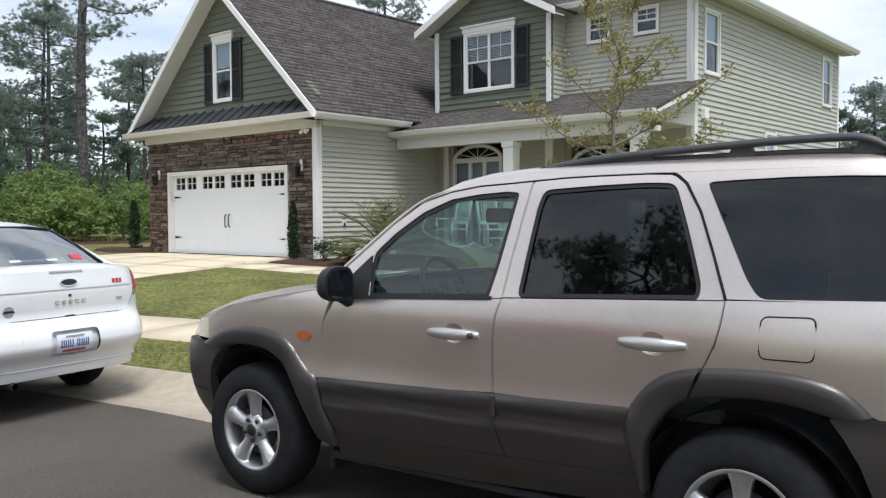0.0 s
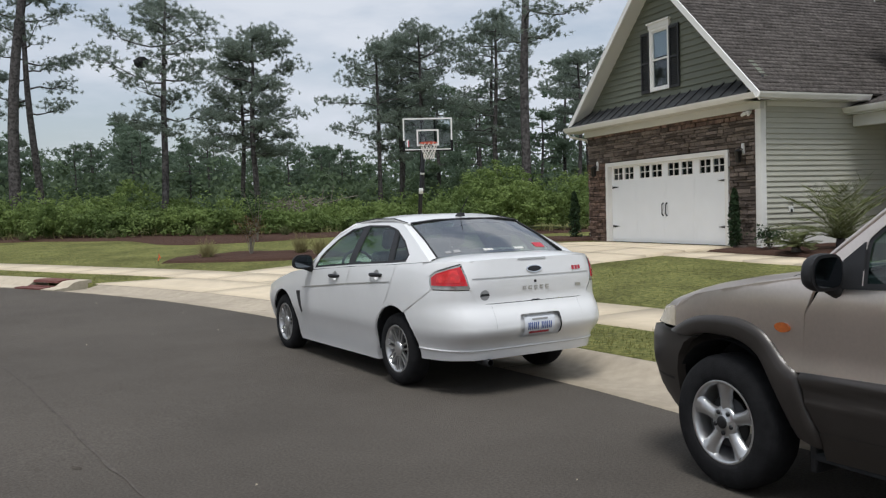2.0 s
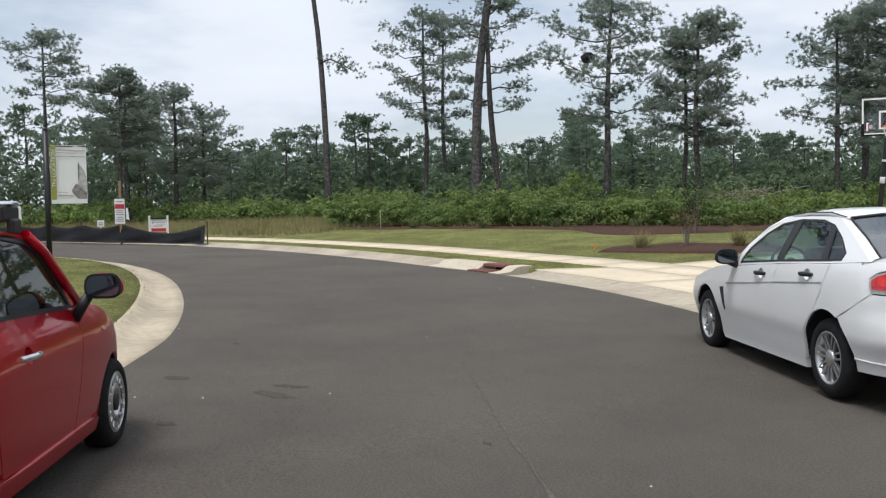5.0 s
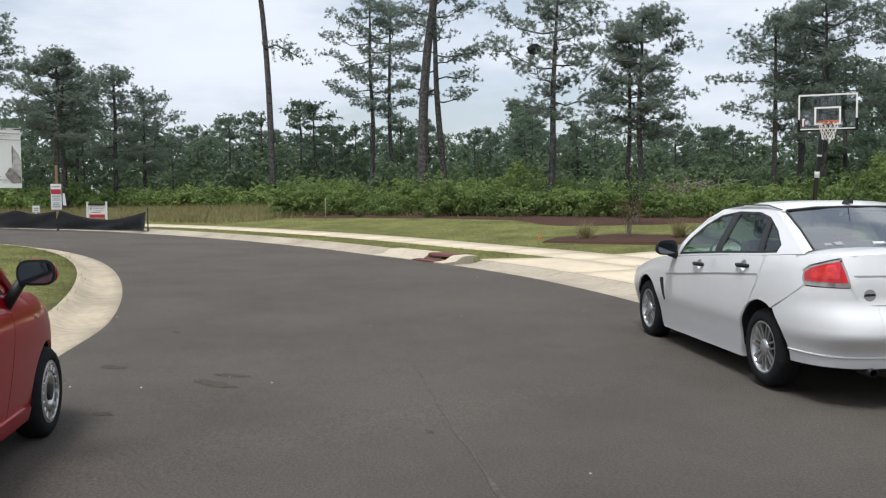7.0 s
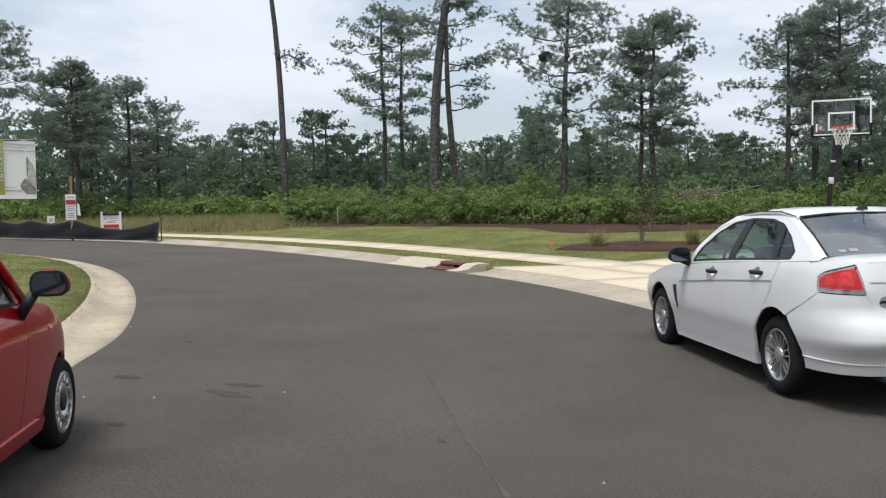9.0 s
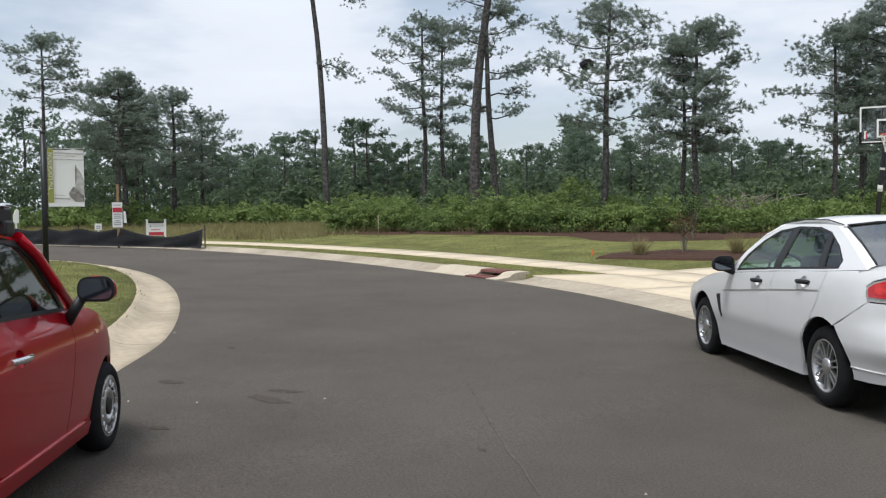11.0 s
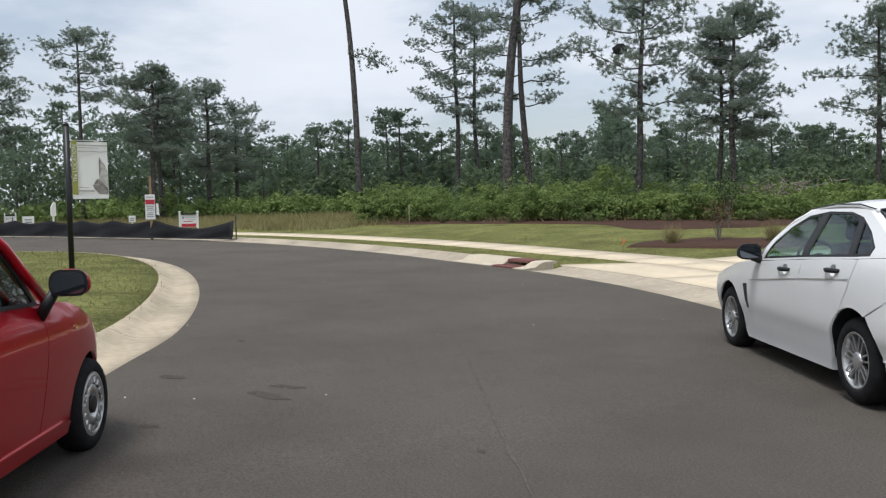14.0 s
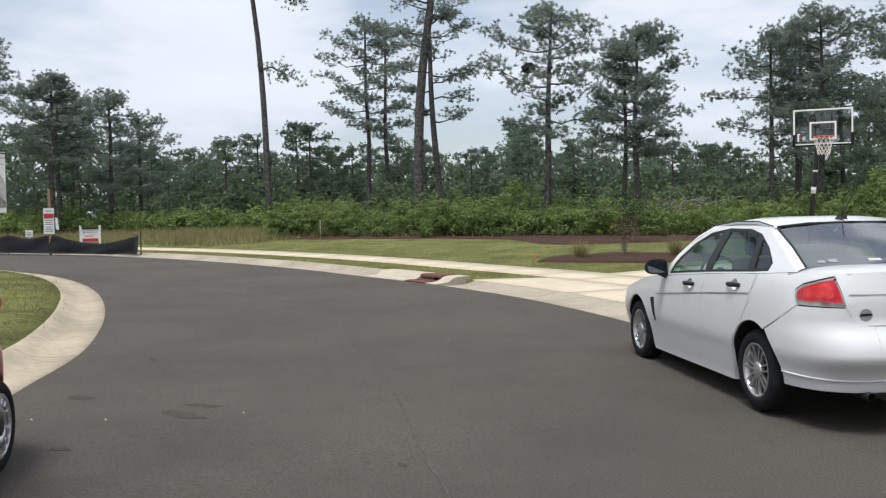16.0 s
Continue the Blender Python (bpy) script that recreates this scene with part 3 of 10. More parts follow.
# the front walk from the driveway to the porch
walk_slabs = thing("front_walk", Matrix(), "pale concrete front walk from driveway towards the porch", "path", kind="structure")
for k in range(7):
    a, b = 5.2 + k * 1.3 + 0.006, 5.2 + (k + 1) * 1.3 - 0.006
    pts = [at_house(u, v) for u, v in ((a, -2.05), (b, -2.05), (b, -1.0), (a, -1.0))]
    top = [(p.x, p.y, ground_z(p.x, p.y) + 0.03) for p in pts]
    verts = top + [(x, y, z - 0.12) for x, y, z in top]
    faces = [(0, 1, 2, 3), (0, 4, 5, 1), (1, 5, 6, 2), (2, 6, 7, 3), (3, 7, 4, 0)]
    ob = new("slab", quick_mesh("slab", verts, faces, M["concrete_drive"]))
    ob.parent = walk_slabs

# ---- the house ----
house = thing("house", HOUSE, "two-storey house, sage siding, stone garage front, brown shingle roof", "house")


def lap_wall(name, label, material, plane, at, a0, a1, z0, z1, out, course=0.115, holes=(), top=None):
    """A wall of lapped boards. plane 'v': runs along u at depth v; plane 'u': runs along v at u. Holes are (a0, a1, z0, z1)."""
    wall_bm = bmesh.new()
    inner = -0.14 * out
    lo, hi = sorted((at + inner, at - 0.004 * out))
    cuts_a = sorted({a0, a1, *[h[0] for h in holes], *[h[1] for h in holes]})
    cuts_a = [c for c in cuts_a if a0 <= c <= a1]
    limit = top or (lambda a: z1)
    if not top:
        for c0, c1 in zip(cuts_a[:-1], cuts_a[1:]):
            spans, z = [], z0
            for h in sorted([h for h in holes if h[0] <= c0 + 1e-6 and h[1] >= c1 - 1e-6], key=lambda h: h[2]):
                spans.append((z, h[2]))
                z = h[3]
            spans.append((z, z1))
            for s0, s1 in spans:
                if s1 - s0 > 0.01:
                    if plane == "v":
                        box(wall_bm, c0, c1, lo, hi, s0, s1)
                    else:
                        box(wall_bm, lo, hi, c0, c1, s0, s1)
    else:
        n_t = 12
        for c0, c1 in zip(cuts_a[:-1], cuts_a[1:]):
            base = z0
            for h in holes:
                if h[0] <= c0 + 1e-6 and h[1] >= c1 - 1e-6:
                    prism(wall_bm, [(c0, z0), (c1, z0), (c1, h[2]), (c0, h[2])], "y" if plane == "v" else "x", lo, hi)
                    base = h[3]
            pts = [(c0, base), (c1, base)] + [(c1 + (c0 - c1) * k / n_t, limit(c1 + (c0 - c1) * k / n_t)) for k in range(n_t + 1)]
            prism(wall_bm, pts, "y" if plane == "v" else "x", lo, hi)
    wall = part(name, wall_bm, material, house, label)
    z = z0
    while z < z1 - 0.01:
        za, zb = z, min(z + course, z1)
        z += course
        b0, b1 = a0, a1
        if top:
            while b0 < b1 and limit(b0) < zb:
                b0 += 0.01
            while b1 > b0 and limit(b1) < zb:
                b1 -= 0.01
            if b1 - b0 < 0.1:
                continue
        runs = [(b0, b1)]
        for h in holes:
            if h[2] < zb - 0.01 and h[3] > za + 0.01:
                runs = [r for a, b in runs for r in ((a, min(b, h[0])), (max(a, h[1]), b)) if r[1] - r[0] > 0.02]
        for a, b in runs:
            bm = bmesh.new()
            pr = [(0.0, za), (0.026 * out, za), (0.029 * out, za + 0.014), (0.004 * out, zb), (0.0, zb)]
            if plane == "v":
                prism(bm, [(at + p[0], p[1]) for p in pr], "x", a, b)
            else:
                prism(bm, [(at + p[0], p[1]) for p in pr], "y", a, b)
            part("board", bm, material, wall)
    return wall


# garage front: block wall with ledge stones round the door
GL, GR, GE = -1.00, 6.10, 3.16
gw_bm = bmesh.new()
box(gw_bm, GL, -0.06, -0.0, 0.2, -0.3, GE)
box(gw_bm, 5.04, GR - 0.02, -0.0, 0.2, -0.3, GE)
box(gw_bm, -0.06, 5.04, -0.0, 0.2, 2.18, GE)
stone_wall = part("stone_wall", gw_bm, M["stone_joint"], house, "stacked brown ledge stone facing")
rng = random.Random(5)
stone_kinds = []
for k in range(6):
    bm = boxed(-0.5, 0.5, -0.5, 0.5, -0.5, 0.5)
    for v in bm.verts:
        v.co += Vector([rng.uniform(-0.07, 0.07) for _ in range(3)])
        if v.co.y < 0:
            v.co.y += rng.uniform(-0.25, 0.05)
            v.co.x *= 0.97
            v.co.z *= 0.90
    mesh = bpy.data.meshes.new("stone")
    bm.to_mesh(mesh)
    bm.free()
    mesh.materials.append(M["stone"])
    stone_kinds.append(mesh)
placed, rest = 0, []
z = -0.06
while z < GE - 0.03:
    h = rng.choice((0.055, 0.07, 0.09, 0.11))
    h = min(h, GE - z)
    u = GL
    while u < GR - 0.16:
        w = rng.uniform(0.14, 0.48)
        w = min(w, GR - 0.14 - u)
        a, b = u, u + w
        u = b
        if z + h / 2 < 2.20:
            if a < -0.08 < b:
                b = -0.08
            elif -0.08 <= a and b <= 5.06:
                continue
            elif a < 5.06 < b:
                a = 5.06
            elif a < -0.08 and b > 5.06:
                b = -0.08
        if b - a < 0.05:
            continue
        depth = rng.uniform(0.035, 0.075)
        m = Matrix.LocRotScale(((a + b) / 2, -depth / 2 + 0.008, z + h / 2), None, (b - a - 0.008, depth, h - 0.008))
        if placed < 300 and (z > 2.12 or a > 4.9):
            ob = new("stone", rng.choice(stone_kinds))
            ob.parent = stone_wall
            ob.matrix_basis = m
            placed += 1
        else:
            rest.append((m, rng.choice(stone_kinds)))
    z += h
rb = bmesh.new()
for m, mesh in rest:
    k0 = len(rb.verts)
    rb.from_mesh(mesh)
    rb.verts.ensure_lookup_table()
    for v in rb.verts[k0:]:
        v.co = m @ v.co
M["stone_joined"] = principled("ledge_stone_field", (0.185, 0.125, 0.098), 0.9, var=0.35, scale=9, bump=0.8, bump_scale=25, dark=(0.115, 0.080, 0.066), var_mode="island", rand=0.45, spec=0.2)
tagged(part("stone_rest", rb, M["stone_joined"], stone_wall), kind="stuff")

# other walls of the garage wing
SIDE_END = 4.12
lap_wall("garage_side_wall", "sage-beige lapped vinyl siding", M["siding"], "u", GR, 0.055, SIDE_END, 0.26, GE, 1, holes=((0.66, 0.80, 0.72, 0.86),))
part("base_board", boxed(GR - 0.10, GR + 0.03, 0.063, SIDE_END, -0.3, 0.26), M["white_trim"], house)
bm = boxed(GL, GL + 0.15, 0.2, 8.3, -0.3, GE)
part("garage_far_wall", bm, M["siding"], house)
part("garage_back_wall", boxed(GL, GR, 8.15, 8.3, -0.3, GE), M["siding"], house)
bm = boxed(GR - 0.14, GR + 0.035, -0.085, 0.060, -0.05, GE, 0.006)
part("corner_post", bm, M["white_trim"], house, "white corner trim")
bm = boxed(-0.2, 0.2, -0.005, 0.06, -0.06, 0.08, 0.01)
vent = part("wall_vent", bm, M["soffit"], house)
vent.matrix_basis = pose(GR + 0.03, 0.73, 0.785, 0, 0, 90) @ Matrix.Scale(0.35, 4, (1, 0, 0))
part("vent_hood", boxed(-0.055, 0.055, -0.03, 0.0, -0.05, 0.02, 0.008), M["shutter"], vent)

# garage door in its white surround
surround = bmesh.new()
for b in ((-0.06, 0.06, 0.0, 2.18), (4.92, 5.04, 0.0, 2.18)):
    box(surround, b[0], b[1], -0.06, 0.18, b[2], b[3], 0.006)
box(surround, 0.06, 4.92, -0.06, 0.18, 2.07, 2.18, 0.006)
garage_door = part("garage_door", surround, M["white_trim"], house, "white double garage door, closed, with a row of small windows")
DOOR_Y = 0.075
WIN = [(0.17, 0.62), (0.70, 1.14), (1.41, 1.87), (1.95, 2.40), (2.64, 3.10), (3.18, 3.63), (3.88, 4.30), (4.37, 4.80)]
panels = bmesh.new()
box(panels, 0.06, 4.92, DOOR_Y, DOOR_Y + 0.05, 0.0, 1.69)
box(panels, 0.06, 4.92, DOOR_Y, DOOR_Y + 0.05, 2.03, 2.07)
edges = [0.06] + [e for w in WIN for e in w] + [4.92]
for a, b in zip(edges[::2], edges[1::2]):
    box(panels, a, b, DOOR_Y, DOOR_Y + 0.05, 1.69, 2.03)
part("door_leaf", panels, M["garage_door"], garage_door)
bm = bmesh.new()
for k in range(4):
    u0, u1 = 0.10 + k * 1.205, 0.10 + (k + 1) * 1.205 - 0.04
    for z0, z1 in ((0.06, 0.54), (0.61, 0.98), (1.15, 1.63)):
        for a, b, c, d in ((u0, u1, z0, z0 + 0.05), (u0, u1, z1 - 0.05, z1), (u0, u0 + 0.05, z0 + 0.05, z1 - 0.05), (u1 - 0.05, u1, z0 + 0.05, z1 - 0.05)):
            box(bm, a, b, DOOR_Y - 0.004, DOOR_Y + 0.001, c, d)
part("door_moulding", bm, M["garage_door"], garage_door)
for a, b in WIN:
    pane = part("door_window", boxed(a, b, DOOR_Y + 0.02, DOOR_Y + 0.026, 1.69, 2.03), M["glass_house"], garage_door, "small dark garage door window")
    bm = bmesh.new()
    c = (a + b) / 2
    for q in ((a, a + 0.014, 1.69, 2.03), (b - 0.014, b, 1.69, 2.03), (c - 0.012, c + 0.012, 1.69, 2.03)):
        box(bm, q[0], q[1], DOOR_Y - 0.008, DOOR_Y + 0.018, q[2], q[3])
    for q in ((1.69, 1.704), (2.016, 2.03), (1.850, 1.870)):
        box(bm, a, b, DOOR_Y - 0.006, DOOR_Y + 0.017, q[0], q[1])
    part("muntin", bm, M["white_trim"], pane)
for u, s in ((0.10, 1), (4.88, -1)):
    for z in (1.50, 0.42):
        bm = bmesh.new()
        prism(bm, [(u, z - 0.03), (u + s * 0.12, z - 0.025), (u + s * 0.34, z), (u + s * 0.12, z + 0.025), (u, z + 0.03)], "y", DOOR_Y - 0.014, DOOR_Y - 0.001)
        part("strap_hinge", bm, M["black_metal"], garage_door)
for s in (-1, 1):
    bm = bmesh.new()
    u = 2.50 + s * 0.075
    tube(bm, [(u, DOOR_Y - 0.005, 0.70), (u, DOOR_Y - 0.05, 0.74), (u + 0.02, DOOR_Y - 0.06, 0.86), (u, DOOR_Y - 0.05, 0.98), (u, DOOR_Y - 0.005, 1.02)], [0.022, 0.014, 0.014, 0.014, 0.022], 6)
    part("pull_handle", bm, M["black_metal"], garage_door)
# a near-black sheet paints in the unlit inside of the garage
part("garage_dark_sheet", boxed(0.0, 4.95, 0.5, 0.52, 0, 2.1), M["interior_dark"], garage_door)


# a window with its casing, sashes, panes and blind
def window(name, plane, at, a0, a1, z0, z1, out, sashes=1, grid=False, head=0.0, label="white double-hung window", blind=0.5, casing=0.07, slat=0.034):
    bm = bmesh.new()
    def bx(b, p0, p1, q0, q1, d0, d1, bev=0.0):
        lo, hi = sorted((at + d0 * out, at + d1 * out))
        if plane == "v":
            box(b, p0, p1, lo, hi, q0, q1, bev)
        else:
            box(b, lo, hi, p0, p1, q0, q1, bev)
    c = casing
    bx(bm, a0, a1, z0 - c, z0, -0.03, 0.045, 0.004)
    win = part(name, bm, M["white_trim"], house, label)
    for p in ((a0 - c, a0, z0 - c, z1 + c), (a1, a1 + c, z0 - c, z1 + c), (a0, a1, z1, z1 + c)):
        bm = bmesh.new()
        bx(bm, p[0], p[1], p[2], p[3], -0.03, 0.045, 0.004)
        part("casing", bm, M["white_trim"], win)
    if head:
        bm = bmesh.new()
        bx(bm, a0 - c - 0.03, a1 + c + 0.03, z1 + c, z1 + c + head * 0.75, -0.02, 0.06, 0.004)
        crown = part("crown_head", bm, M["white_trim"], win)
        bm = bmesh.new()
        bx(bm, a0 - c - 0.07, a1 + c + 0.07, z1 + c + head * 0.75, z1 + c + head, -0.02, 0.10, 0.004)
        part("crown_cap", bm, M["white_trim"], crown)
    w = (a1 - a0) / sashes
    for k in range(sashes):
        s0, s1 = a0 + k * w, a0 + (k + 1) * w
        mid = (z0 + z1) / 2
        fr = bmesh.new()
        f = 0.035
        for p in ((s0, s0 + f, z0, z1), (s1 - f, s1, z0, z1), (s0 + f, s1 - f, z0, z0 + f), (s0 + f, s1 - f, z1 - f, z1), (s0 + f, s1 - f, mid - 0.02, mid + 0.02)):
            bx(fr, p[0], p[1], p[2], p[3], -0.03, 0.018)
        if grid:
            for q in ((s0 + s1) / 2,):
                bx(fr, q - 0.008, q + 0.008, mid + 0.02, z1 - f, -0.012, 0.004)
            zz = (mid + z1) / 2
            bx(fr, s0 + f, s1 - f, zz - 0.008, zz + 0.008, -0.012, 0.004)
        part("window_frame", fr, M["white_trim"], win)
        for q0, q1 in ((z0 + f, mid - 0.02), (mid + 0.02, z1 - f)):
            pb = bmesh.new()
            bx(pb, s0 + f, s1 - f, q0, q1, -0.022, -0.016)
            pane = part("pane", pb, M["glass_house"], win)
        if blind:
            bb = bmesh.new()
            zb = z1 - (z1 - z0) * blind
            k0 = zb
            while k0 < z1 - 0.02:
                bx(bb, s0 + 0.02, s1 - 0.02, k0, k0 + slat, -0.044, -0.036)
                k0 += 0.040
            part("blind", bb, M["blind"], win, "white slatted blind, half lowered")
    # near-black sheet behind the panes: the room's shade put into its colour
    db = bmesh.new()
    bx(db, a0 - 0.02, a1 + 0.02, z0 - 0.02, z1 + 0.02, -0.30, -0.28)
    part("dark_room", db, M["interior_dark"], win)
    return win


def shutters(plane, at, spans, z0, z1, parent):
    for a0, a1 in spans:
        bm = bmesh.new()
        for p in ((a0, a0 + 0.05, z0, z1), (a1 - 0.05, a1, z0, z1), (a0 + 0.05, a1 - 0.05, z0, z0 + 0.07), (a0 + 0.05, a1 - 0.05, z1 - 0.07, z1), (a0 + 0.05, a1 - 0.05, (z0 + z1) / 2 - 0.03, (z0 + z1) / 2 + 0.03)):
            box(bm, p[0], p[1], at - 0.075, at - 0.03, p[2], p[3])
        sh = part("shutter", bm, M["shutter"], parent, "charcoal louvred shutter")
        z = z0 + 0.07
        sl = bmesh.new()
        while z < z1 - 0.10:
            if not (z0 + z1) / 2 - 0.065 < z < (z0 + z1) / 2 + 0.03:
                prism(sl, [(at - 0.068, z), (at - 0.062, z), (at - 0.036, z + 0.035), (at - 0.042, z + 0.035)], "x", a0 + 0.05, a1 - 0.05)
            z += 0.042
        part("louvre", sl, M["shutter"], sh)


# garage gable: green lapped wall over a dark metal pent roof
RIDGE_U, SLOPE, EAVE_Z, OVER = 2.58, 0.92, 3.22, 0.38


def gable_line(u):
    return EAVE_Z + 0.12 + (RIDGE_U - GL + OVER - abs(u - RIDGE_U)) * SLOPE - 0.05


lap_wall("gable_wall", "dark sage lapped siding in the gable", M["siding_green"], "v", 0.0, GL, GR, 3.66, 6.95, -1, course=0.155, top=gable_line, holes=((2.20, 2.87, 3.94, 5.38),))
bm = boxed(GL, GR, 0.0, 0.15, GE, 3.66)
part("gable_base", bm, M["siding_green"], house)
gw = window("gable_window", "v", -0.02, 2.20, 2.87, 3.94, 5.38, -1, label="narrow white gable window with a crown head", head=0.16, blind=0.45)
shutters("v", -0.0, ((1.76, 2.12), (2.95, 3.33)), 3.86, 5.40, gw)
pent = bmesh.new()
prism(pent, [(-0.50, 3.30), (-0.50, 3.26), (0.0, 3.63), (0.0, 3.70)], "x", GL - 0.25, GR + 0.05)
pent_roof = part("pent_roof", pent, M["metal_roof"], house, "dark standing-seam metal strip roof")
u = GL - 0.1
while u < GR:
    bm = bmesh.new()
    prism(bm, [(-0.50, 3.302), (-0.50, 3.335), (-0.02, 3.725), (-0.02, 3.69)], "x", u, u + 0.025)
    part("seam", bm, M["metal_roof"], pent_roof)
    u += 0.40
# frieze, gutter and soffit across the front
part("front_frieze", boxed(GL - 0.05, GR + 0.06, -0.12, -0.005, 2.98, 3.14, 0.005), M["soffit"], house)
part("front_soffit", boxed(GL - 0.42, GR + 0.38, -0.50, 0.0, 3.14, 3.165), M["soffit"], house)


def gutter(name, parent, p0, p1, label=""):
    """A white K-style gutter between two points, opening upwards; its outer side is to the right of p0 to p1."""
    p0, p1 = Vector(p0), Vector(p1)
    d = (p1 - p0).normalized()
    o = Vector((d.y, -d.x, 0))
    pr = [(0, 0), (0.07, 0), (0.085, 0.03), (0.115, 0.08), (0.125, 0.12), (0.112, 0.12), (0.10, 0.08), (0.07, 0.02), (0.01, 0.015), (0.01, 0.12), (0, 0.12)]
    bm = bmesh.new()
    a = [bm.verts.new(p0 + o * q + Vector((0, 0, h))) for q, h in pr]
    b = [bm.verts.new(p1 + o * q + Vector((0, 0, h))) for q, h in pr]
    for i in range(len(pr)):
        j = (i + 1) % len(pr)
        bm.faces.new((a[i], a[j], b[j], b[i]))
    bm.faces.new(a[::-1])
    bm.faces.new(b)
    bmesh.ops.recalc_face_normals(bm, faces=bm.faces)
    return part(name, bm, M["white_trim"], parent, label)


gutter("front_gutter", house, (GL - 0.42, -0.48, 3.155), (GR + 0.40, -0.48, 3.155), "white eaves gutter")
gutter("side_gutter", house, (GR + 0.38, -0.50, 3.155), (GR + 0.38, 2.62, 3.155))
part("side_soffit", boxed(GR, GR + 0.38, -0.5, 2.9, 3.14, 3.165), M["soffit"], house)
part("side_frieze", boxed(GR + 0.001, GR + 0.03, 0.11, 2.9, 3.04, 3.14), M["white_trim"], house)


def roof_plane(name, label, corners, thickness=0.05, course=0.145, material="shingle", tab=0.32, seed=1):
    """A pitched roof face. corners: eave start, eave end, ridge end, ridge start. Courses of shingle tabs overlap up the slope."""
    e0, e1, r1, r0 = [Vector(c) for c in corners]
    nrm = (e1 - e0).cross(r0 - e0).normalized()
    if nrm.z < 0:
        nrm = -nrm
    deck = bmesh.new()
    tops = [deck.verts.new(c) for c in (e0, e1, r1, r0)]
    lows = [deck.verts.new(c - nrm * thickness) for c in (e0, e1, r1, r0)]
    deck.faces.new(tops)
    deck.faces.new(lows[::-1])
    for i in range(4):
        deck.faces.new((tops[i], lows[i], lows[(i + 1) % 4], tops[(i + 1) % 4]))
    bmesh.ops.recalc_face_normals(deck, faces=deck.faces)
    roof = part(name, deck, M["shingle"], house, label)
    slope_len = ((r0 - e0).length + (r1 - e1).length) / 2
    rows = max(1, int(slope_len / course))
    rnd = random.Random(seed)
    verts, faces = [], []
    for k in range(rows):
        f0, f1 = k / rows, (k + 1.25) / rows
        f1 = min(f1, 1.0)
        a, b = e0.lerp(r0, f0), e1.lerp(r1, f0)
        c, d = e0.lerp(r0, f1), e1.lerp(r1, f1)
        width = (b - a).length
        cells = max(1, int(width / tab))
        cut = [0.0] + [min(0.999, max(0.001, (i + rnd.uniform(-0.3, 0.3) + (k % 2) * 0.5) / cells)) for i in range(1, cells)] + [1.0]
        cut.sort()
        for x0, x1 in zip(cut[:-1], cut[1:]):
            lift = rnd.choice((0.011, 0.013, 0.019))
            i = len(verts)
            lo0, lo1, hi1, hi0 = a.lerp(b, x0), a.lerp(b, x1), c.lerp(d, x1), c.lerp(d, x0)
            verts += [lo0 + nrm * lift, lo1 + nrm * lift, hi1 + nrm * 0.003, hi0 + nrm * 0.003, lo0, lo1]
            faces += [(i, i + 1, i + 2, i + 3), (i + 4, i + 5, i + 1, i)]
    me = quick_mesh("shingles", verts, faces, M["shingle"])
    ob = tagged(new("shingles", me), kind="stuff")
    ob.parent = roof
    return roof


top_z = EAVE_Z + 0.12 + (RIDGE_U - GL + OVER) * SLOPE
ROOF_BACK = 8.7
roof_plane("garage_roof", "brown architectural shingle roof slope", ((GR + 0.40, -0.42, EAVE_Z + 0.08), (GR + 0.40, ROOF_BACK, EAVE_Z + 0.08), (RIDGE_U, ROOF_BACK, top_z), (RIDGE_U, -0.42, top_z)), seed=3)
roof_plane("garage_roof_far", "brown shingle roof slope", ((GL - 0.42, -0.42, EAVE_Z + 0.08), (GL - 0.42, ROOF_BACK, EAVE_Z + 0.08), (RIDGE_U, ROOF_BACK, top_z), (RIDGE_U, -0.42, top_z)), seed=4)
# rake boards and their soffits
for s in (-1, 1):
    end_u = GL - 0.42 if s < 0 else GR + 0.40
    bm = bmesh.new()
    prism(bm, [(end_u, EAVE_Z - 0.12), (end_u, EAVE_Z + 0.065), (RIDGE_U, top_z - 0.015), (RIDGE_U, top_z - 0.20)], "y", -0.46, -0.42)
    part("rake_board", bm, M["white_trim"], house, "white sloping rake board")
    bm = bmesh.new()
    prism(bm, [(end_u, EAVE_Z - 0.10), (end_u, EAVE_Z - 0.08), (RIDGE_U, top_z - 0.15), (RIDGE_U, top_z - 0.17)], "y", -0.42, 0.0)
    part("rake_soffit", bm, M["soffit"], house)
bm = bmesh.new()
tube(bm, [(RIDGE_U, -0.44, top_z + 0.015), (RIDGE_U, ROOF_BACK, top_z + 0.015)], 0.06, 6)
part("ridge_cap", bm, M["shingle"], house)

# downpipe on the far corner
bm = bmesh.new()
tube(bm, [(GL - 0.42, -0.42, 3.155), (GL - 0.40, -0.38, 3.04), (GL - 0.10, -0.02, 2.92), (GL - 0.06, 0.06, 2.78), (GL - 0.06, 0.06, 0.08), (GL - 0.08, -0.10, 0.0)], 0.036, 6)
part("downpipe", bm, M["white_trim"], house, "white downpipe")


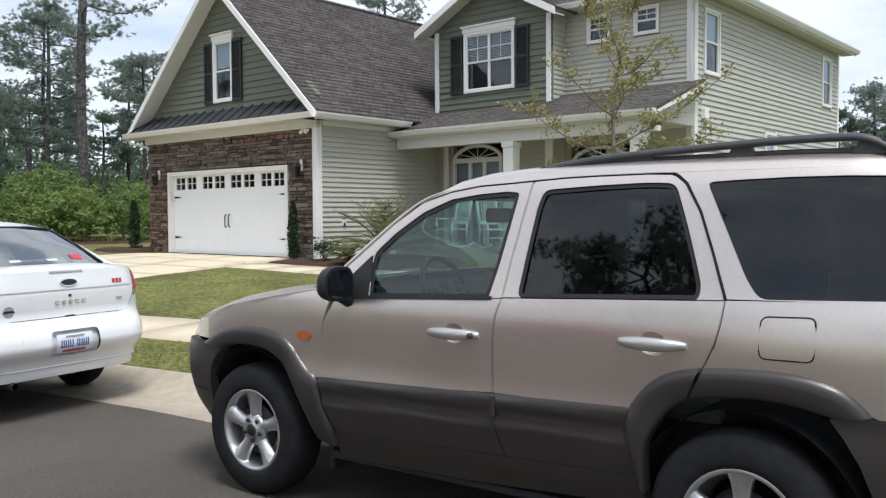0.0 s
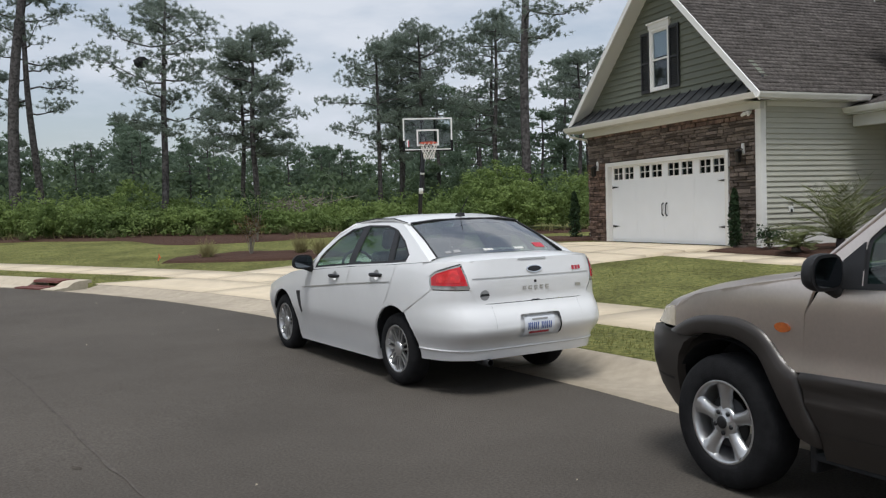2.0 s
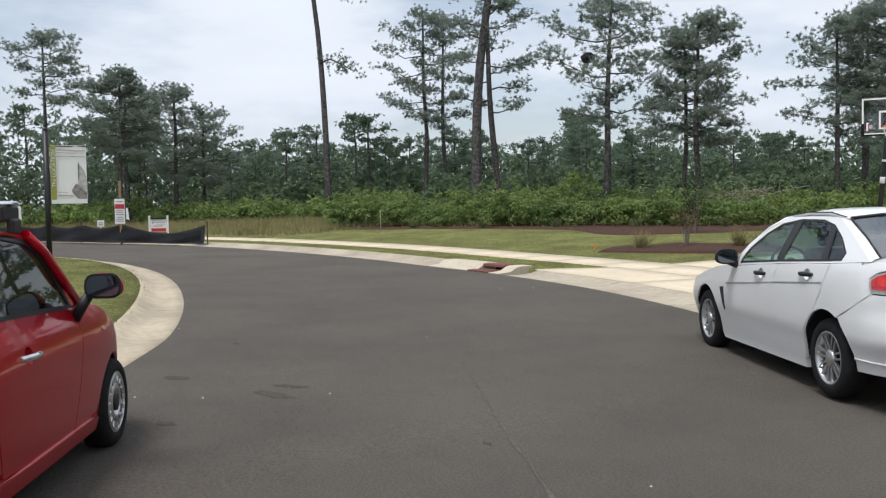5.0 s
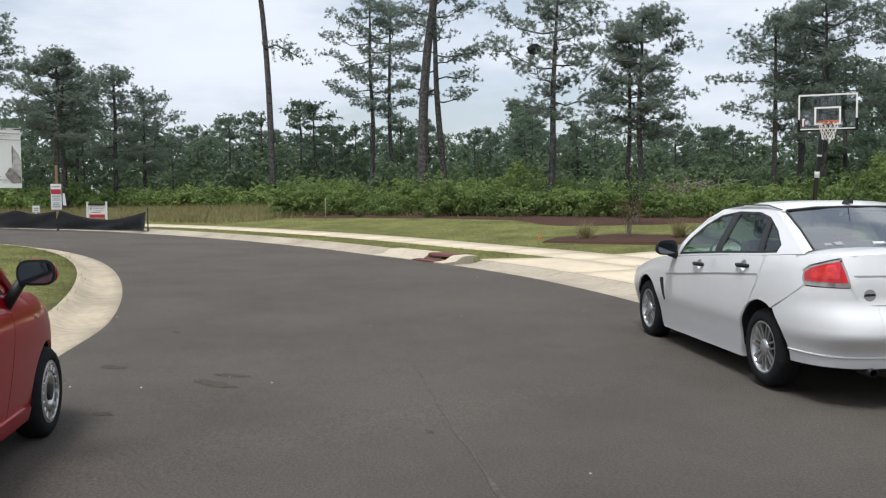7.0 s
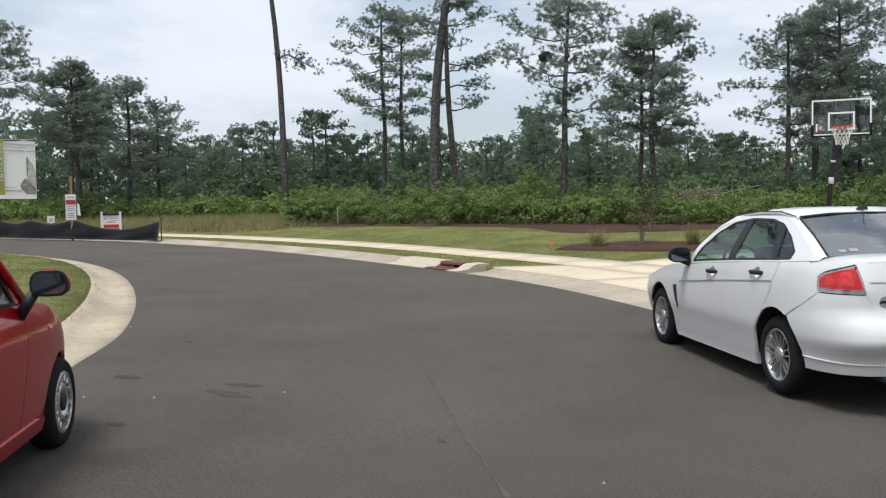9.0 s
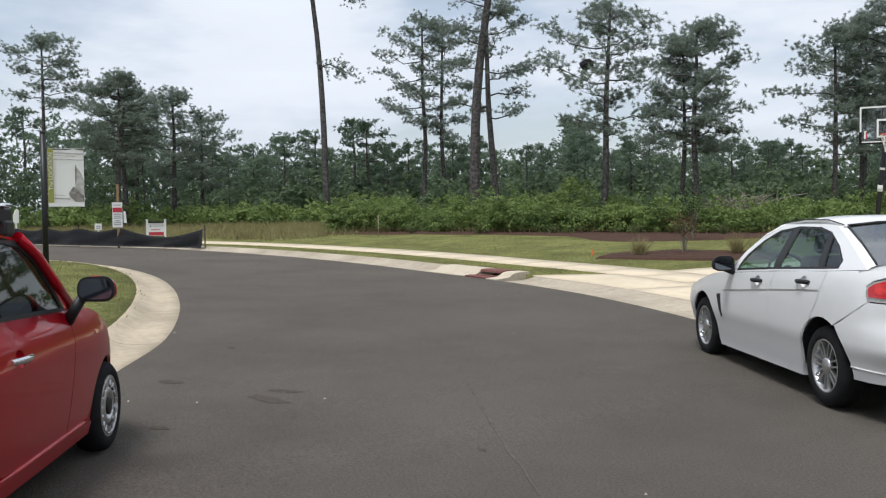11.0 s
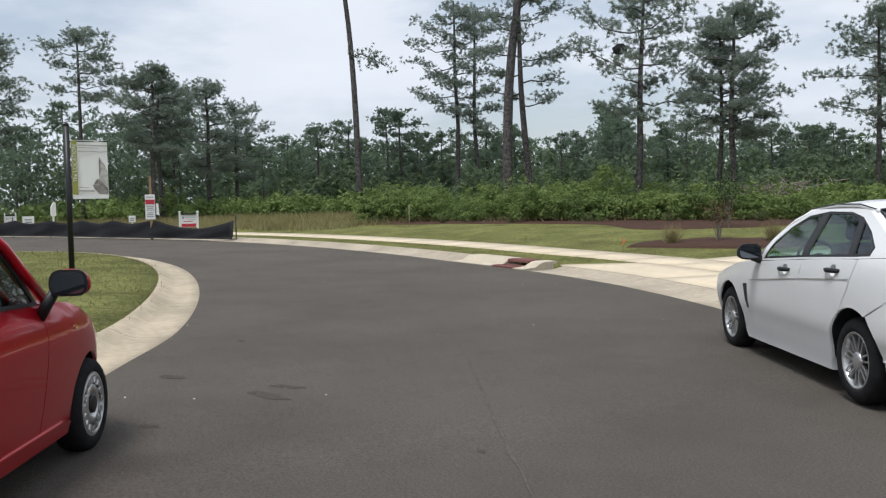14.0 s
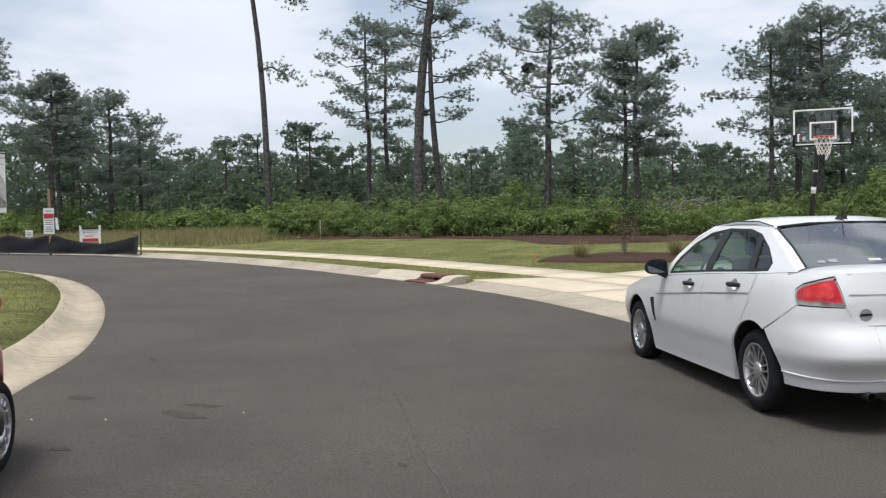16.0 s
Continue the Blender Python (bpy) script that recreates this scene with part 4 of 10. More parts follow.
# coach lamps by the door
def coach_lamp(u, z):
    lamp = part("wall_lamp", boxed(u - 0.045, u + 0.045, -0.085, -0.05, z - 0.10, z + 0.16, 0.01), M["sign_white"], house, "black coach lamp on a pale wall plate")
    bm = bmesh.new()
    tube(bm, [(u, -0.08, z + 0.02), (u, -0.16, z + 0.06), (u, -0.20, z + 0.0)], 0.014, 6)
    part("arm", bm, M["black_metal"], lamp)
    bm = bmesh.new()
    lathe(bm, [(0.0, z + 0.05), (0.03, z + 0.03), (0.10, z - 0.02), (0.085, z - 0.025), (0.065, z - 0.24), (0.05, z - 0.26), (0.0, z - 0.27)], 6, "z")
    bmesh.ops.translate(bm, verts=bm.verts, vec=(u, -0.20, 0))
    part("lantern", bm, M["black_metal"], lamp)


coach_lamp(-0.44, 2.10)
coach_lamp(5.56, 2.12)
# flood lamp under the corner
fl = part("flood_lamp", boxed(5.78, 5.90, -0.20, -0.10, 2.91, 2.96, 0.01), M["white_trim"], house, "white twin flood lamp under the eaves")
for s in (-1, 1):
    bm = bmesh.new()
    lathe(bm, [(0.0, -0.06), (0.03, -0.06), (0.05, 0.03), (0.045, 0.05), (0.0, 0.05)], 10, "y")
    bmesh.ops.rotate(bm, verts=bm.verts, cent=(0, 0, 0), matrix=Euler((radians(35), 0, radians(s * 35))).to_matrix())
    bmesh.ops.translate(bm, verts=bm.verts, vec=(5.84 + s * 0.08, -0.22, 2.89))
    part("lamp_head", bm, M["white_trim"], fl)

# ---- main two-storey block ----
UL, UR, UV = 6.10, 9.72, 4.08
BV, BR, BACK = 4.66, 13.0, 14.8
EAVE2 = 5.80
# green front bay
bay_mid = (UL + UR) / 2


def bay_line(u):
    return 5.74 + (UR - UL + 0.7) / 2 * 0.52 - abs(u - bay_mid) * 0.52 - 0.06


lap_wall("bay_wall", "dark sage lapped siding on the upper bay", M["siding_green"], "v", UV, UL, UR, 2.9, 6.8, -1, course=0.155, top=bay_line, holes=((7.16, 8.60, 4.13, 5.50),))
for u in (UL + 0.005, UR - 0.135):
    part("corner_post", boxed(u, u + 0.13, UV - 0.045, UV + 0.05, 3.56, 5.72, 0.005), M["white_trim"], house)
bw = window("bay_window", "v", UV - 0.02, 7.16, 8.60, 4.13, 5.50, -1, sashes=2, grid=True, head=0.17, label="white double window with grids and a crown head", blind=0.5, slat=0.012)
shutters("v", UV, ((6.66, 7.05), (8.71, 9.10)), 4.06, 5.54, bw)
part("bay_return", boxed(UR - 0.14, UR, UV + 0.05, BV + 0.2, 2.9, 5.85), M["siding"], house)
z = 3.6
while z < 5.8:
    bm = bmesh.new()
    prism(bm, [(UR, z), (UR + 0.020, z), (UR + 0.022, z + 0.012), (UR + 0.004, z + 0.115), (UR, z + 0.115)], "y", UV + 0.05, BV)
    part("board", bm, M["siding"], house)
    z += 0.115
rt = 5.74 + (UR - UL + 0.7) / 2 * 0.52
for s in (-1, 1):
    e = UL - 0.35 if s < 0 else UR + 0.35
    roof_plane("bay_roof", "brown shingle gable roof over the upper bay", ((e, UV - 0.40, 5.74), (e, BACK - 5, 5.74), (bay_mid, BACK - 5, rt), (bay_mid, UV - 0.40, rt)), seed=7 + s)
    bm = bmesh.new()
    prism(bm, [(e, 5.56), (e, 5.73), (bay_mid, rt - 0.01), (bay_mid, rt - 0.18)], "y", UV - 0.45, UV - 0.40)
    part("rake_board", bm, M["white_trim"], house)
    bm = bmesh.new()
    prism(bm, [(e, 5.58), (e, 5.60), (bay_mid, rt - 0.12), (bay_mid, rt - 0.15)], "y", UV - 0.40, UV)
    part("rake_soffit", bm, M["soffit"], house)

# beige front wall with two small windows, and the long side wall
lap_wall("front_wall", "sage-beige lapped vinyl siding", M["siding"], "v", BV, UR, BR, 2.9, EAVE2, -1, holes=((10.34, 10.98, 4.95, 5.61), (11.56, 12.20, 4.98, 5.64)))
for a, b, z0, z1 in ((10.40, 10.92, 5.01, 5.55), (11.62, 12.14, 5.04, 5.58)):
    window("small_window", "v", BV - 0.02, a, b, z0, z1, -1, grid=True, label="small square white window with grids", blind=0.0, casing=0.05)
HOLES = ((5.08, 5.92, 4.05, 5.50), (13.2, 14.05, 4.08, 5.52), (8.75, 9.5, 1.9, 3.02))
lap_wall("side_wall", "sage-beige lapped vinyl siding, two storeys", M["siding"], "u", BR, BV, BACK, 0.0, EAVE2, 1, course=0.125, holes=HOLES)
for a, b, z0, z1 in HOLES:
    window("side_window", "u", BR + 0.02, a + 0.06, b - 0.06, z0 + 0.06, z1 - 0.06, 1, label="tall white side window", blind=0.5, casing=0.06, slat=0.0385)
part("corner_post", boxed(BR - 0.16, BR + 0.035, BV - 0.04, BV + 0.12, 0.0, EAVE2, 0.005), M["white_trim"], house)
part("corner_post", boxed(BR - 0.10, BR + 0.035, BACK - 0.10, BACK + 0.03, 0.0, EAVE2, 0.005), M["white_trim"], house)
part("rear_wall", boxed(GL, BR - 0.1, BACK - 0.15, BACK, -0.2, EAVE2), M["siding"], house)
part("inner_wall", boxed(GL, GL + 0.15, 8.3, BACK - 0.15, -0.2, EAVE2), M["siding"], house)
# main roof: long slope to the side eave, and front eave over the beige wall
MR = 7.4
roof_plane("main_roof", "brown shingle main roof slope", ((BR + 0.42, BV - 0.42, EAVE2 + 0.08), (BR + 0.42, BACK + 0.42, EAVE2 + 0.08), (MR, BACK - 4.2, EAVE2 + 2.6), (MR, BV + 4.4, EAVE2 + 2.6)), seed=11, course=0.3, tab=0.8)
roof_plane("main_roof_front", "brown shingle main roof slope", ((UR - 2, BV - 0.42, EAVE2 + 0.08), (BR + 0.42, BV - 0.42, EAVE2 + 0.08), (MR, BV + 4.4, EAVE2 + 2.6), (MR - 1, BV + 4.4, EAVE2 + 2.6)), seed=12, course=0.3, tab=0.8)
roof_plane("main_roof_far", "brown shingle main roof slope", ((GL - 0.4, BV + 3, EAVE2 + 0.08), (GL - 0.4, BACK + 0.42, EAVE2 + 0.08), (MR, BACK - 4.2, EAVE2 + 2.6), (MR, BV + 4.4, EAVE2 + 2.6)), seed=13, course=0.3, tab=0.8)
roof_plane("main_roof_rear", "brown shingle main roof slope", ((GL - 0.4, BACK + 0.42, EAVE2 + 0.08), (BR + 0.42, BACK + 0.42, EAVE2 + 0.08), (MR + 0.1, BACK - 4.2, EAVE2 + 2.6), (MR - 0.1, BACK - 4.2, EAVE2 + 2.6)), seed=14, course=0.3, tab=0.8)
part("side_soffit", boxed(BR, BR + 0.40, BV - 0.40, BACK + 0.4, EAVE2 - 0.03, EAVE2), M["soffit"], house)
part("side_fascia", boxed(BR + 0.38, BR + 0.41, BV - 0.41, BACK + 0.41, EAVE2 - 0.06, EAVE2 + 0.10), M["white_trim"], house)
gutter("side_gutter", house, (BR + 0.41, BV - 0.42, EAVE2 - 0.03), (BR + 0.41, BACK + 0.42, EAVE2 - 0.03))
part("front_soffit", boxed(UR, BR + 0.40, BV - 0.40, BV, EAVE2 - 0.03, EAVE2 - 0.001), M["soffit"], house)
gutter("front_gutter", house, (UR + 0.03, BV - 0.40, EAVE2 - 0.03), (BR + 0.42, BV - 0.40, EAVE2 - 0.03))
bm = bmesh.new()
tube(bm, [(BR + 0.30, BV - 0.42, EAVE2 - 0.02), (BR + 0.28, BV - 0.36, EAVE2 - 0.14), (BR + 0.02, BV - 0.07, EAVE2 - 0.34), (BR - 0.02, BV - 0.07, EAVE2 - 0.5), (BR - 0.02, BV - 0.07, 0.3)], 0.036, 6)
part("downpipe", bm, M["white_trim"], house)
part("meter_box", boxed(BR + 0.02, BR + 0.12, BV + 0.30, BV + 0.52, 3.05, 3.28, 0.01), M["white_trim"], house, "small white box on the side wall")

# ---- porch ----
PV = 2.35
PE = 2.91
roof_plane("porch_roof", "brown shingle porch roof", ((GR + 0.02, PV, PE + 0.12), (BR + 0.25, PV, PE + 0.12), (BR + 0.25, UV + 0.60, 3.86), (GR + 0.02, UV + 0.60, 3.86)), seed=21)
gutter("porch_gutter", house, (GR + 0.02, PV, PE), (BR + 0.27, PV, PE), "white porch gutter")
part("porch_beam", boxed(GR + 0.04, BR + 0.2, PV + 0.18, PV + 0.36, PE - 0.30, PE, 0.006), M["soffit"], house, "cream porch beam")
part("porch_soffit", boxed(GR + 0.04, BR + 0.2, PV + 0.0, PV + 0.18, PE - 0.04, PE), M["soffit"], house)
part("porch_ceiling", boxed(GR + 0.04, BR, PV + 0.36, 5.0, PE - 0.06, PE - 0.02), M["soffit"], house)
bm = bmesh.new()
prism(bm, [(PV + 0.05, PE + 0.02), (PV + 0.05, PE + 0.10), (UV + 0.60, 3.84), (UV + 0.60, 3.68)], "x", BR + 0.20, BR + 0.245)
part("porch_rake", bm, M["white_trim"], house)
bm = bmesh.new()
prism(bm, [(PV + 0.3, PE - 0.05), (BV, PE - 0.05), (BV, 3.70), (PV + 0.3, PE + 0.12)], "x", BR - 0.06, BR + 0.02)
part("porch_gable", bm, M["siding"], house)
PF = 0.24
part("porch_floor", boxed(GR + 0.04, BR + 0.2, PV + 0.12, 4.7, -0.3, PF), M["concrete"], house)


def column(u, v, w=0.27, z1=PE - 0.30):
    c = part("porch_column", boxed(u - w / 2, u + w / 2, v - w / 2, v + w / 2, PF, z1, 0.012), M["white_trim"], house, "square white porch column")
    part("capital", boxed(u - w / 2 - 0.03, u + w / 2 + 0.03, v - w / 2 - 0.03, v + w / 2 + 0.03, z1 - 0.13, z1 - 0.002, 0.008), M["white_trim"], c)
    part("column_base", boxed(u - w / 2 - 0.03, u + w / 2 + 0.03, v - w / 2 - 0.03, v + w / 2 + 0.03, PF, PF + 0.16, 0.008), M["white_trim"], c)


column(9.60, PV + 0.27)
column(12.76, PV + 0.27)
# porch back wall: entry with arched light on the set-back wall, arched window beside it
DV = 4.12
lap_wall("entry_wall", "sage-beige siding in the porch shade", M["siding"], "v", DV, 6.1, 9.72, PF, PE, -1, holes=((6.68, 8.26, PF, 2.76),))
lap_wall("porch_window_wall", "sage-beige siding in the porch shade", M["siding"], "v", BV, 9.72, BR, PF, PE, -1, holes=((9.90, 11.52, 1.0, 2.60),))
part("porch_return", boxed(9.58, 9.72, DV, BV, PF, PE), M["siding"], house)
part("pilaster", boxed(9.56, 9.76, DV - 0.10, DV - 0.03, PF, PE - 0.05, 0.008), M["white_trim"], house)
part("pilaster", boxed(6.40, 6.54, DV - 0.10, DV - 0.03, PF, PE - 0.05, 0.008), M["white_trim"], house)


def arched(name, v, a0, a1, z0, zs, rise, bars, label):
    """A window or door with a flat-arched light over a white frame."""
    mid, half = (a0 + a1) / 2, (a1 - a0) / 2
    arc = [(mid + half * math.cos(q), zs + rise * math.sin(q)) for q in (math.pi * k / 16 for k in range(17))]
    arc_in = [(mid + (half - 0.08) * math.cos(q), zs + (rise - 0.08) * math.sin(q)) for q in (math.pi * k / 16 for k in range(17))]
    bm = bmesh.new()
    for i in range(16):
        prism(bm, [arc[i], arc[i + 1], arc_in[i + 1], arc_in[i]], "y", v - 0.06, v + 0.02)
    box(bm, a0, a0 + 0.09, v - 0.06, v + 0.02, z0, zs)
    box(bm, a1 - 0.09, a1, v - 0.06, v + 0.02, z0, zs)
    box(bm, a0 + 0.09, a1 - 0.09, v - 0.06, v + 0.02, zs - 0.06, zs + 0.06)
    for b in bars:
        box(bm, b - 0.05, b + 0.05, v - 0.05, v + 0.01, z0, zs - 0.06)
    for k in range(1, 6):
        q = math.pi * k / 6
        tube(bm, [(mid, v - 0.02, zs + 0.05), (mid + (half - 0.05) * math.cos(q), v - 0.02, zs + (rise - 0.05) * math.sin(q))], 0.012, 4)
    win = part(name, bm, M["white_trim"], house, label)
    bm = bmesh.new()
    prism(bm, [(a0 + 0.05, z0)] + [(a1 - 0.05, z0)] + arc_in, "y", v + 0.0, v + 0.006)
    part("pane", bm, M["glass_house"], win)
    bb = bmesh.new()
    z = z0
    while z < zs - 0.08:
        box(bb, a0 + 0.09, a1 - 0.09, v + 0.05, v + 0.058, z, z + 0.034)
        z += 0.042
    part("blind", bb, M["blind"], win, "white slatted blind")
    # the shade of the room behind, painted as a near-black sheet
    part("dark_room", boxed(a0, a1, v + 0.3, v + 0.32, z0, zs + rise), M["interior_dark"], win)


arched("entry_door", DV, 6.68, 8.26, PF, 2.36, 0.40, (7.24, 7.70), "white glazed entry with a flat-arched fanlight")
arched("porch_window", BV, 9.90, 11.52, 1.0, 2.14, 0.44, (10.71,), "white arched porch window")

# ---- cars: skins laid on a rounded body form, local x forward from the front axle, y to the left, z up ----
def lerp_table(table, z):
    zs, vs = [p[0] for p in table], [p[1] for p in table]
    return sum(float(np.interp(z + d, zs, vs)) for d in (-0.035, -0.018, 0.0, 0.018, 0.035)) / 5


class BodyForm:
    def __init__(self, b, front, rear, mid, nf, nr):
        self.b, self.front, self.rear, self.mid, self.nf, self.nr = b, front, rear, mid, nf, nr

    def side(self, x, z, inset=0.0):
        w = lerp_table(self.b, z) - inset
        if x > self.mid:
            r, n = (x - self.mid) / (lerp_table(self.front, z) - self.mid), self.nf
        else:
            r, n = (self.mid - x) / (self.mid - lerp_table(self.rear, z)), self.nr
        return w * max(0.0, 1 - min(1, r) ** n) ** (1 / n)

    def end(self, y, z, sign, inset=0.0):
        w = lerp_table(self.b, z)
        r = min(1.0, abs(y) / w)
        if sign > 0:
            return self.mid + (lerp_table(self.front, z) - self.mid - inset) * max(0, 1 - r**self.nf) ** (1 / self.nf)
        return self.mid - (self.mid - lerp_table(self.rear, z) - inset) * max(0, 1 - r**self.nr) ** (1 / self.nr)


def arc(cx, cz, r, a0, a1, n=14):
    return [(cx + r * math.cos(radians(a0 + (a1 - a0) * k / n)), cz + r * math.sin(radians(a0 + (a1 - a0) * k / n))) for k in range(n + 1)]


def rounded(poly, r, seg=4):
    """Rounds the corners of an outline."""
    out, n = [], len(poly)
    for i in range(n):
        p0, p1, p2 = (Vector(poly[(i + k) % n]) for k in (-1, 0, 1))
        a, b = (p0 - p1), (p2 - p1)
        d = min(r, a.length * 0.45, b.length * 0.45)
        s, e = p1 + a.normalized() * d, p1 + b.normalized() * d
        for k in range(seg + 1):
            t = k / seg
            q = s * (1 - t) ** 2 + p1 * 2 * t * (1 - t) + e * t * t
            out.append((q.x, q.y))
    return out


def cup_hole(cx, cz, a, b, n=20):
    return [(cx + a * math.cos(2 * math.pi * k / n), cz + b * math.sin(2 * math.pi * k / n)) for k in range(n)]


def shrink(poly, d):
    """An outline moved inwards by d."""
    area = sum(p[0] * q[1] - q[0] * p[1] for p, q in zip(poly, poly[1:] + poly[:1]))
    s = 1 if area > 0 else -1
    out, n = [], len(poly)
    for i in range(n):
        p0, p1, p2 = (Vector(poly[(i + k) % n]) for k in (-1, 0, 1))
        a, b = (p1 - p0).normalized(), (p2 - p1).normalized()
        m = Vector((-(a.y + b.y), a.x + b.x))
        if m.length < 1e-6:
            m = Vector((-a.y, a.x))
        m.normalize()
        c = max(0.4, m.dot(Vector((-a.y, a.x))))
        q = p1 + m * s * d / c
        out.append((q.x, q.y))
    return out


def cut_grid(bm, step):
    xs = [v.co.x for v in bm.verts]
    zs = [v.co.z for v in bm.verts]
    for lo, hi, no in ((min(xs), max(xs), (1, 0, 0)), (min(zs), max(zs), (0, 0, 1))):
        k = math.ceil((lo + 0.01) / step)
        while k * step < hi - 0.01:
            co = (k * step, 0, 0) if no[0] else (0, 0, k * step)
            bmesh.ops.bisect_plane(bm, geom=bm.verts[:] + bm.edges[:] + bm.faces[:], plane_co=co, plane_no=no, dist=1e-5)
            k += 1


def laid(bm, put, inward, thick):
    """Moves a flat bmesh onto a form, turns its faces outwards and folds its rim in."""
    bmesh.ops.triangulate(bm, faces=[f for f in bm.faces if len(f.verts) > 4])
    for v in bm.verts:
        v.co = put(v.co.x, v.co.z)
    bm.normal_update()
    for f in bm.faces:
        f.smooth = True
    if sum(f.normal.dot(-inward) * f.calc_area() for f in bm.faces) < 0:
        bmesh.ops.reverse_faces(bm, faces=bm.faces)
    if thick:
        rim = [e for e in bm.edges if e.is_boundary]
        made = bmesh.ops.extrude_edge_only(bm, edges=rim)["geom"]
        for v in [g for g in made if isinstance(g, bmesh.types.BMVert)]:
            v.co += inward * thick
        for e in rim:
            e.smooth = False
    return bm


def flat(poly):
    bm = bmesh.new()
    bm.faces.new([bm.verts.new((x, 0, z)) for x, z in poly])
    return bm


def ring_flat(outer, inner, n=56):
    """A flat ring between two outlines, matched by direction from the inner one's middle."""
    cx, cz = np.mean(inner, axis=0)

    def cast(poly, q):
        d = Vector((math.cos(q), math.sin(q)))
        best = None
        for p0, p1 in zip(poly, poly[1:] + poly[:1]):
            a, b = Vector(p0) - Vector((cx, cz)), Vector(p1) - Vector((cx, cz))
            den = d.x * (b - a).y - d.y * (b - a).x
            if abs(den) < 1e-9:
                continue
            t = (a.x * (b - a).y - a.y * (b - a).x) / den
            u = (a.x * d.y - a.y * d.x) / den
            if t > 0 and -1e-6 <= u <= 1 + 1e-6 and (best is None or t > best):
                best = t
        return (cx + d.x * (best or 0), cz + d.y * (best or 0))
    raw = sorted([math.atan2(z - cz, x - cx) for x, z in list(outer) + list(inner)] + [2 * math.pi * k / n - math.pi for k in range(n)])
    angles = [a for a, b in zip(raw, raw[1:] + [raw[0] + 2 * math.pi]) if b - a > 0.004]
    bm = bmesh.new()
    o = [bm.verts.new((p[0], 0, p[1])) for p in (cast(outer, q) for q in angles)]
    i = [bm.verts.new((p[0], 0, p[1])) for p in (cast(inner, q) for q in angles)]
    for k in range(len(angles)):
        j = (k + 1) % len(angles)
        bm.faces.new((o[k], o[j], i[j], i[k]))
    return bm


CUP = (0.058, 0.046)


